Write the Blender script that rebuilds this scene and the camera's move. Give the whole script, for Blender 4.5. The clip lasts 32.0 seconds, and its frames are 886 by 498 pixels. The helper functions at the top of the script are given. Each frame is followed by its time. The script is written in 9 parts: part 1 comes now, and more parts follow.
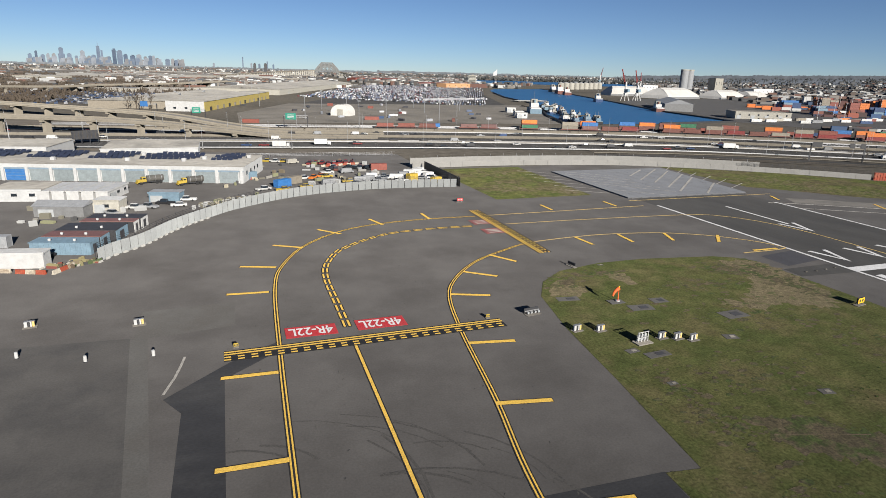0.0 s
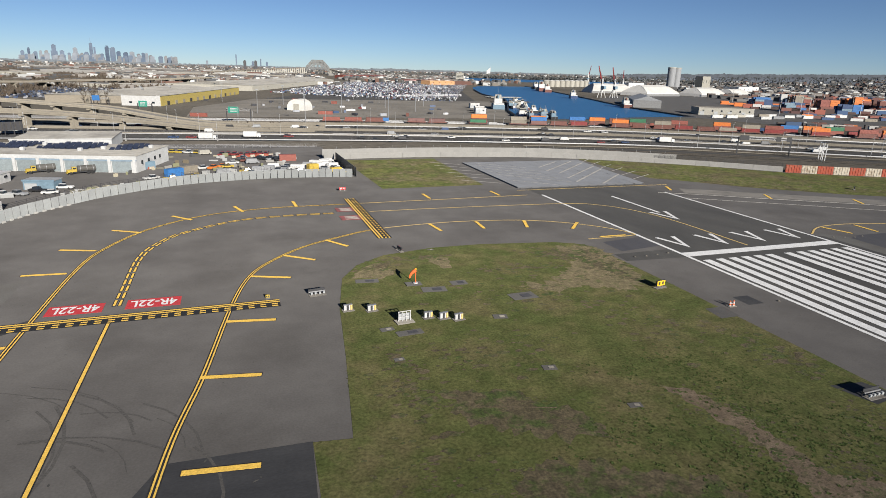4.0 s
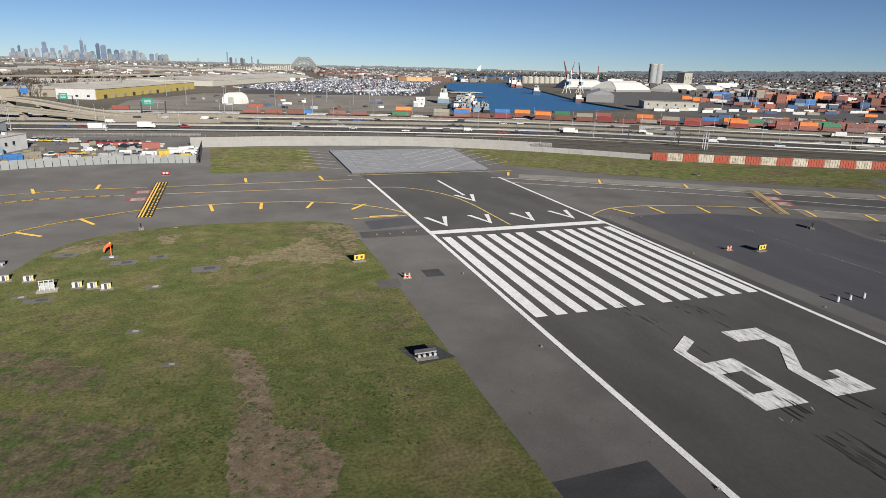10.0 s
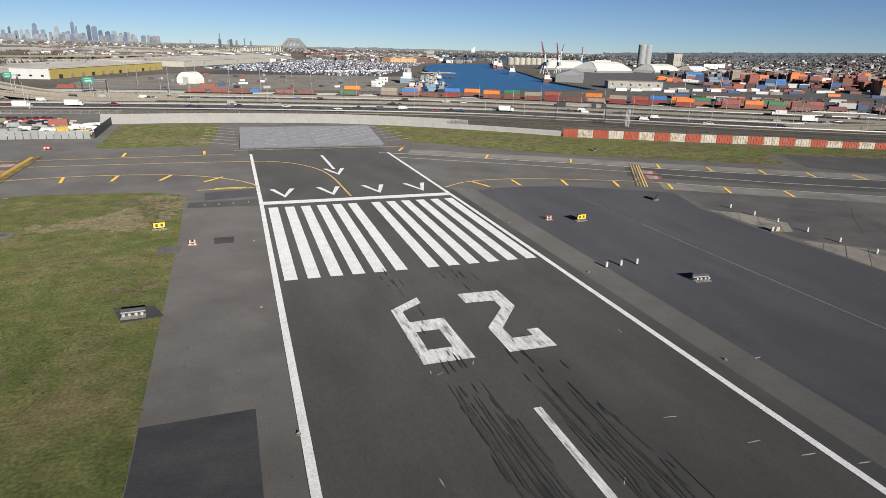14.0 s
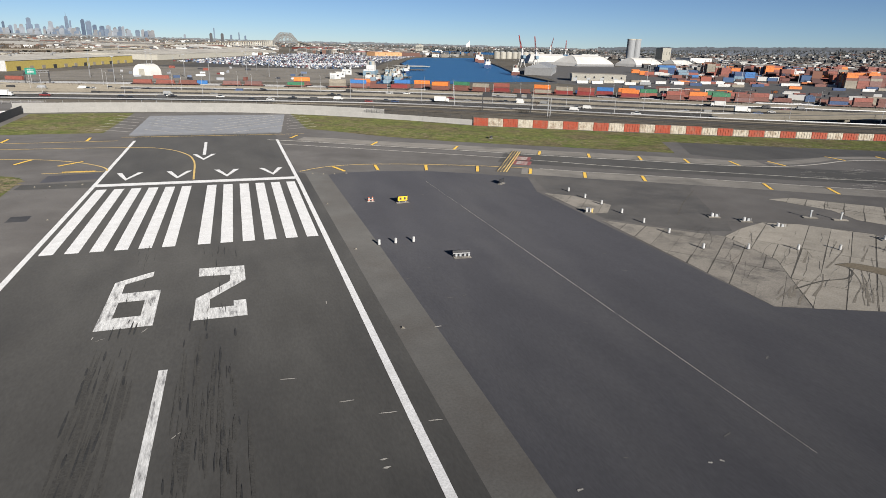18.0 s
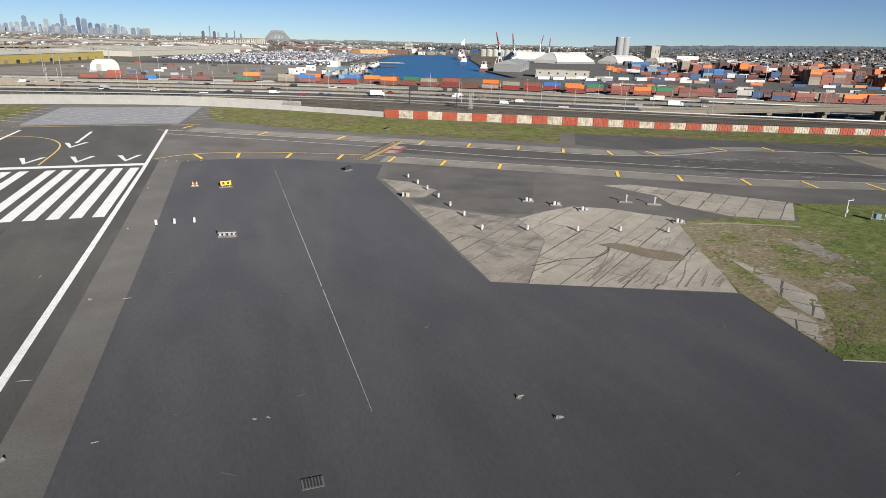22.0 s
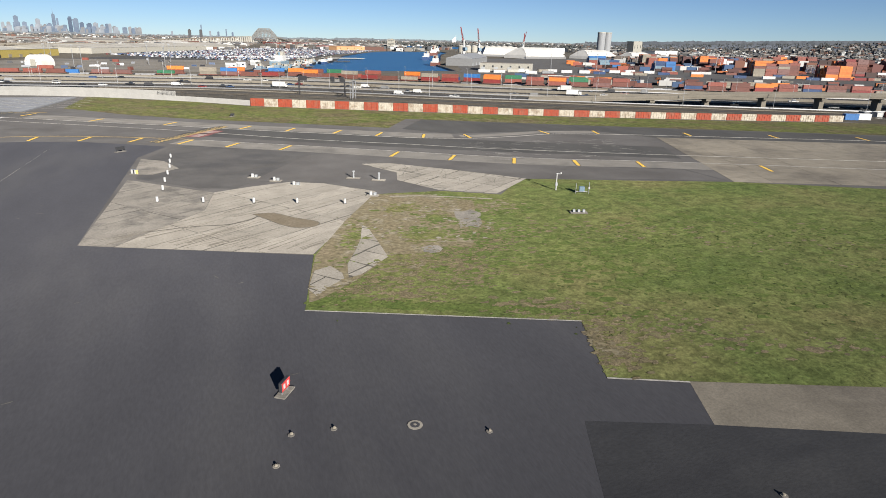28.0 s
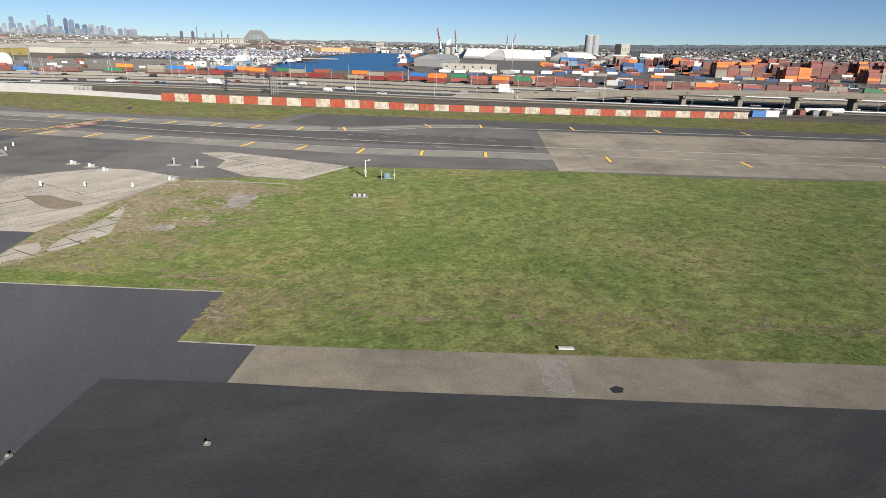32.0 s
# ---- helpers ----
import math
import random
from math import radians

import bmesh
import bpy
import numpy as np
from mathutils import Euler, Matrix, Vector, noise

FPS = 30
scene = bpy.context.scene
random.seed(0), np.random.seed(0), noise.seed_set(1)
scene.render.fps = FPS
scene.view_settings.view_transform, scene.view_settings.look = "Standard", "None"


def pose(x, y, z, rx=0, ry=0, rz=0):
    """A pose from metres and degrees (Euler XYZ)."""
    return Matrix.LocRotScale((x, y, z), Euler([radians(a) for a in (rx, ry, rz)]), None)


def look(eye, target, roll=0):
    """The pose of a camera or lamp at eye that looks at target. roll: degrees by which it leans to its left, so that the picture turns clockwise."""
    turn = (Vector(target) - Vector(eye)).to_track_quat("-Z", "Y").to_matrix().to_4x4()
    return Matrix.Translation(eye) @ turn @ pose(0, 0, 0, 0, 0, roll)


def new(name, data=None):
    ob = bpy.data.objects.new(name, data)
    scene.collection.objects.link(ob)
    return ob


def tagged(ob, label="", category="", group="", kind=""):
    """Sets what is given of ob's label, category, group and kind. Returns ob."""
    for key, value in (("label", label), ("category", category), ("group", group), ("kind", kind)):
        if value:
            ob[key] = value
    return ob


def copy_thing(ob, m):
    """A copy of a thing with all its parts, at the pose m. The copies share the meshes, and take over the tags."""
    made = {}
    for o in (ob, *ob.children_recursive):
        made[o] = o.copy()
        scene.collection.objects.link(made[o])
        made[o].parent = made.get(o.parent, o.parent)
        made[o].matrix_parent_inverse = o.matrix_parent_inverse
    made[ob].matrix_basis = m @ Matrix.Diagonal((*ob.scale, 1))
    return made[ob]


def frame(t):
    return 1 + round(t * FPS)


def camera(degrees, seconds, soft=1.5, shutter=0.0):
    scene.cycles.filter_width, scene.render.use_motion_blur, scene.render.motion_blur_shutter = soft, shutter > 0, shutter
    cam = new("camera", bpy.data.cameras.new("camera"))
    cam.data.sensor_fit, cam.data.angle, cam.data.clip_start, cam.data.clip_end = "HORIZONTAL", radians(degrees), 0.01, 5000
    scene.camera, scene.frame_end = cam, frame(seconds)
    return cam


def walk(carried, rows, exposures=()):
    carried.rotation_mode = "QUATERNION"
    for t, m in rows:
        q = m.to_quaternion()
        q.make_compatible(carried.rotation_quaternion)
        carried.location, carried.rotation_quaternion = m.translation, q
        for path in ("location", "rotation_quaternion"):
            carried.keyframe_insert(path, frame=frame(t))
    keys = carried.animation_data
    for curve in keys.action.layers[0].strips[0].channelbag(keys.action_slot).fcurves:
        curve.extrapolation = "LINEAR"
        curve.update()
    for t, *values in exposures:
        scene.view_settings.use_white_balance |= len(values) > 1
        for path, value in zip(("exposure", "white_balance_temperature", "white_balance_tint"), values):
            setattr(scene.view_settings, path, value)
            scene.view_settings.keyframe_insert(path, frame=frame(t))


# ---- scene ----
cam = camera(72.33, 32.0, soft=0.85)
# seconds, eye x y z, bearing clockwise from +y, dip below level, lean
ROWS = [
    (0.0, -155.38, -93.94, 41.00, 19.24, 16.33, 1.56),
    (0.5, -150.93, -95.53, 40.74, 19.24, 16.35, 1.75),
    (1.0, -146.49, -97.14, 40.48, 19.26, 16.39, 1.76),
    (1.5, -142.04, -98.75, 40.23, 19.28, 16.39, 1.80),
    (2.0, -137.58, -100.38, 39.98, 19.32, 16.42, 1.79),
    (2.5, -133.12, -102.02, 39.74, 19.36, 16.41, 1.78),
    (3.0, -128.66, -103.68, 39.50, 19.39, 16.46, 1.75),
    (3.5, -124.19, -105.34, 39.27, 19.41, 16.47, 1.73),
    (4.0, -119.72, -107.02, 39.04, 19.42, 16.47, 1.69),
    (4.5, -115.24, -108.71, 38.81, 19.44, 16.47, 1.65),
    (5.0, -110.76, -110.41, 38.59, 19.45, 16.47, 1.63),
    (5.5, -106.28, -112.12, 38.37, 19.46, 16.47, 1.63),
    (6.0, -101.79, -113.84, 38.16, 19.46, 16.47, 1.63),
    (6.5, -97.30, -115.57, 37.94, 19.47, 16.49, 1.65),
    (7.0, -92.80, -117.31, 37.73, 19.50, 16.52, 1.70),
    (7.5, -88.30, -119.06, 37.53, 19.52, 16.52, 1.69),
    (8.0, -83.80, -120.82, 37.32, 19.53, 16.50, 1.69),
    (8.5, -79.29, -122.59, 37.12, 19.54, 16.51, 1.69),
    (9.0, -74.77, -124.36, 36.92, 19.52, 16.57, 1.68),
    (9.5, -70.26, -126.15, 36.73, 19.54, 16.54, 1.64),
    (10.0, -65.73, -127.94, 36.53, 19.54, 16.65, 1.65),
    (10.5, -61.21, -129.75, 36.34, 19.57, 16.75, 1.63),
    (11.0, -56.68, -131.56, 36.14, 19.60, 16.98, 1.64),
    (11.5, -52.14, -133.37, 35.95, 19.63, 17.21, 1.63),
    (12.0, -47.61, -135.20, 35.76, 19.63, 17.46, 1.65),
    (12.5, -43.06, -137.03, 35.58, 19.63, 17.59, 1.63),
    (13.0, -38.52, -138.87, 35.39, 19.62, 17.78, 1.66),
    (13.5, -33.97, -140.71, 35.20, 19.63, 17.95, 1.64),
    (14.0, -29.41, -142.57, 35.02, 19.64, 18.20, 1.62),
    (14.5, -24.85, -144.42, 34.83, 19.64, 18.31, 1.60),
    (15.0, -20.29, -146.28, 34.65, 19.63, 18.37, 1.60),
    (15.5, -15.72, -148.15, 34.46, 19.62, 18.43, 1.57),
    (16.0, -11.15, -150.02, 34.28, 19.61, 18.49, 1.57),
    (16.5, -6.57, -151.90, 34.09, 19.61, 18.56, 1.59),
    (17.0, -2.00, -153.78, 33.91, 19.63, 18.56, 1.60),
    (17.5, 2.59, -155.67, 33.72, 19.65, 18.60, 1.62),
    (18.0, 7.18, -157.56, 33.53, 19.65, 18.63, 1.63),
    (18.5, 11.77, -159.45, 33.34, 19.63, 18.63, 1.67),
    (19.0, 16.36, -161.35, 33.16, 19.63, 18.61, 1.70),
    (19.5, 20.96, -163.25, 32.97, 19.63, 18.66, 1.74),
    (20.0, 25.57, -165.16, 32.77, 19.65, 18.66, 1.71),
    (20.5, 30.18, -167.06, 32.58, 19.64, 18.67, 1.70),
    (21.0, 34.79, -168.97, 32.39, 19.64, 18.69, 1.67),
    (21.5, 39.40, -170.88, 32.19, 19.62, 18.73, 1.69),
    (22.0, 44.02, -172.79, 31.99, 19.62, 18.75, 1.69),
    (22.5, 48.65, -174.71, 31.79, 19.62, 18.85, 1.75),
    (23.0, 53.28, -176.62, 31.59, 19.62, 18.93, 1.80),
    (23.5, 57.91, -178.54, 31.38, 19.61, 18.98, 1.83),
    (24.0, 62.54, -180.45, 31.17, 19.59, 19.00, 1.79),
    (24.5, 67.18, -182.37, 30.96, 19.58, 18.97, 1.69),
    (25.0, 71.83, -184.29, 30.75, 19.54, 19.02, 1.59),
    (25.5, 76.48, -186.20, 30.53, 19.51, 18.99, 1.49),
    (26.0, 81.13, -188.12, 30.31, 19.48, 19.00, 1.41),
    (26.5, 85.79, -190.04, 30.08, 19.49, 19.00, 1.36),
    (27.0, 90.45, -191.95, 29.85, 19.51, 19.01, 1.35),
    (27.5, 95.11, -193.87, 29.62, 19.51, 19.01, 1.34),
    (28.0, 99.78, -195.78, 29.38, 19.55, 18.94, 1.32),
    (28.5, 104.45, -197.69, 29.14, 19.59, 18.93, 1.27),
    (29.0, 109.13, -199.60, 28.90, 19.66, 18.89, 1.22),
    (29.5, 113.81, -201.50, 28.65, 19.67, 18.87, 1.21),
    (30.0, 118.49, -203.41, 28.39, 19.69, 18.85, 1.20),
    (30.5, 123.18, -205.31, 28.14, 19.68, 18.85, 1.18),
    (31.0, 127.87, -207.21, 27.87, 19.68, 18.82, 1.26),
    (31.5, 132.57, -209.10, 27.60, 19.65, 18.75, 1.28),
    (32.0, 137.27, -210.99, 27.33, 19.61, 18.67, 1.54),
]


def aim(x, y, z, bearing, dip, lean):
    a, d = radians(bearing), radians(dip)
    way = Vector((math.sin(a) * math.cos(d), math.cos(a) * math.cos(d), -math.sin(d)))
    eye = Vector((x, y, z))
    return look(eye, eye + way * 100, lean)


walk(cam, [(r[0], aim(*r[1:])) for r in ROWS], [(0.0, 0.74), (13.0, 0.75), (21.0, 0.85), (26.0, 0.93), (32.0, 0.96)])

# world and sun: clear late-afternoon light from behind the flight path
SUN_EL, SUN_AZ = 18.0, 172.3
world = bpy.data.worlds.new("sky")
scene.world = world
world.use_nodes = True
wn = world.node_tree.nodes
sky = wn.new("ShaderNodeTexSky")
sky.sky_type = "NISHITA"
sky.sun_disc = False
sky.sun_elevation, sky.sun_rotation = radians(SUN_EL), radians(SUN_AZ)
sky.altitude, sky.air_density, sky.dust_density, sky.ozone_density = 30, 0.55, 0.0, 3.2
wn["Background"].inputs["Strength"].default_value = 0.042
tint = wn.new("ShaderNodeMix")
tint.data_type, tint.blend_type = "RGBA", "MULTIPLY"
tint.inputs["Factor"].default_value = 1.0
tint.inputs["B"].default_value = (0.955, 0.975, 1.04, 1)
world.node_tree.links.new(sky.outputs["Color"], tint.inputs["A"])
world.node_tree.links.new(tint.outputs["Result"], wn["Background"].inputs["Color"])

sun = new("sun", bpy.data.lights.new("sun", "SUN"))
sun.data.energy, sun.data.angle, sun.data.color = 5.0, radians(0.5), (1.0, 0.955, 0.89)
sv = Vector((math.sin(radians(SUN_AZ)) * math.cos(radians(SUN_EL)), math.cos(radians(SUN_AZ)) * math.cos(radians(SUN_EL)), math.sin(radians(SUN_EL))))
sun.matrix_world = look(sv * 500, (0, 0, 0))

# ------------------------------------------------------------ materials


def surf(name, a, b, scale=0.3, fine=6.0, rough=0.85, bump=0.3, metal=0.0, amount=0.35, spec=0.3, stretch=(1, 1, 1), random_tint=0.0, third=None, third_scale=0.02, third_from=0.5, third_to=0.66, mottle=0.0, mottle_scale=0.9):
    """Two base colours mixed by broad noise, a fine grain over them, relief from the grain, and if given a third colour in large stains."""
    m = bpy.data.materials.new(name)
    m.use_nodes = True
    n, l = m.node_tree.nodes, m.node_tree.links
    bs = n["Principled BSDF"]
    geo = n.new("ShaderNodeNewGeometry")
    mp = n.new("ShaderNodeMapping")
    mp.inputs["Scale"].default_value = stretch
    l.new(geo.outputs["Position"], mp.inputs["Vector"])

    def tex(sc, detail, rgh=0.6):
        t = n.new("ShaderNodeTexNoise")
        t.inputs["Scale"].default_value, t.inputs["Detail"].default_value, t.inputs["Roughness"].default_value = sc, detail, rgh
        l.new(mp.outputs["Vector"], t.inputs["Vector"])
        return t

    def mix(fac, c1, c2, kind="MIX"):
        x = n.new("ShaderNodeMix")
        x.data_type, x.blend_type = "RGBA", kind
        for sock, v in ((x.inputs["Factor"], fac), (x.inputs["A"], c1), (x.inputs["B"], c2)):
            if hasattr(v, "is_linked"):
                l.new(v, sock)
            elif isinstance(v, tuple):
                sock.default_value = (*v, 1)
            else:
                sock.default_value = v
        return x.outputs["Result"]

    def ramp(v, lo, hi):
        r = n.new("ShaderNodeMapRange")
        r.inputs["From Min"].default_value, r.inputs["From Max"].default_value = lo, hi
        l.new(v, r.inputs["Value"])
        return r.outputs["Result"]

    broad, grain = tex(scale, 5), tex(fine, 4)
    col = mix(ramp(broad.outputs["Fac"], 0.35, 0.65), a, b)
    if third:
        st = tex(third_scale, 6, 0.65)
        col = mix(ramp(st.outputs["Fac"], third_from, third_to), col, third)
    if mottle:
        mt = tex(mottle_scale, 3, 0.55)
        mt.inputs["Distortion"].default_value = 0.6
        col = mix(1.0, col, mix(ramp(mt.outputs["Fac"], 0.32, 0.68), (1 - mottle,) * 3, (1 + mottle * 0.6,) * 3), "MULTIPLY")
    g = ramp(grain.outputs["Fac"], 0.3, 0.7)
    dark = mix(g, (1 - amount,) * 3, (1 + amount * 0.5,) * 3)
    col = mix(1.0, col, dark, "MULTIPLY")
    if random_tint:
        oi = n.new("ShaderNodeObjectInfo")
        r = n.new("ShaderNodeMapRange")
        r.inputs["To Min"].default_value, r.inputs["To Max"].default_value = 1 - random_tint, 1 + random_tint
        l.new(oi.outputs["Random"], r.inputs["Value"])
        v = n.new("ShaderNodeCombineColor")
        for k in ("Red", "Green", "Blue"):
            l.new(r.outputs["Result"], v.inputs[k])
        col = mix(1.0, col, v.outputs["Color"], "MULTIPLY")
    l.new(col, bs.inputs["Base Color"])
    bs.inputs["Roughness"].default_value, bs.inputs["Metallic"].default_value = rough, metal
    bs.inputs["Specular IOR Level"].default_value = spec
    bs.inputs["Diffuse Roughness"].default_value = 1.0 if rough >= 0.84 else 0.3
    if bump:
        bp = n.new("ShaderNodeBump")
        bp.inputs["Strength"].default_value, bp.inputs["Distance"].default_value = bump, 0.15
        l.new(grain.outputs["Fac"], bp.inputs["Height"])
        l.new(bp.outputs["Normal"], bs.inputs["Normal"])
    return m


def plain(name, c, rough=0.5, metal=0.0, spec=0.4, amount=0.15):
    return surf(name, c, tuple(v * 0.82 for v in c), 0.7, 9.0, rough, 0.05, metal, amount, spec)


def island(name, colours, rough=0.7):
    """A colour picked per separate piece of a joined mesh."""
    m = bpy.data.materials.new(name)
    m.use_nodes = True
    n, l = m.node_tree.nodes, m.node_tree.links
    geo, cr = n.new("ShaderNodeNewGeometry"), n.new("ShaderNodeValToRGB")
    cr.color_ramp.interpolation = "CONSTANT"
    while len(cr.color_ramp.elements) < len(colours):
        cr.color_ramp.elements.new(0.5)
    for i, c in enumerate(colours):
        cr.color_ramp.elements[i].position = i / len(colours)
        cr.color_ramp.elements[i].color = (*c, 1)
    l.new(geo.outputs["Random Per Island"], cr.inputs["Fac"])
    l.new(cr.outputs["Color"], n["Principled BSDF"].inputs["Base Color"])
    n["Principled BSDF"].inputs["Roughness"].default_value = rough
    n["Principled BSDF"].inputs["Specular IOR Level"].default_value = 0.3
    n["Principled BSDF"].inputs["Diffuse Roughness"].default_value = 1.0
    return m


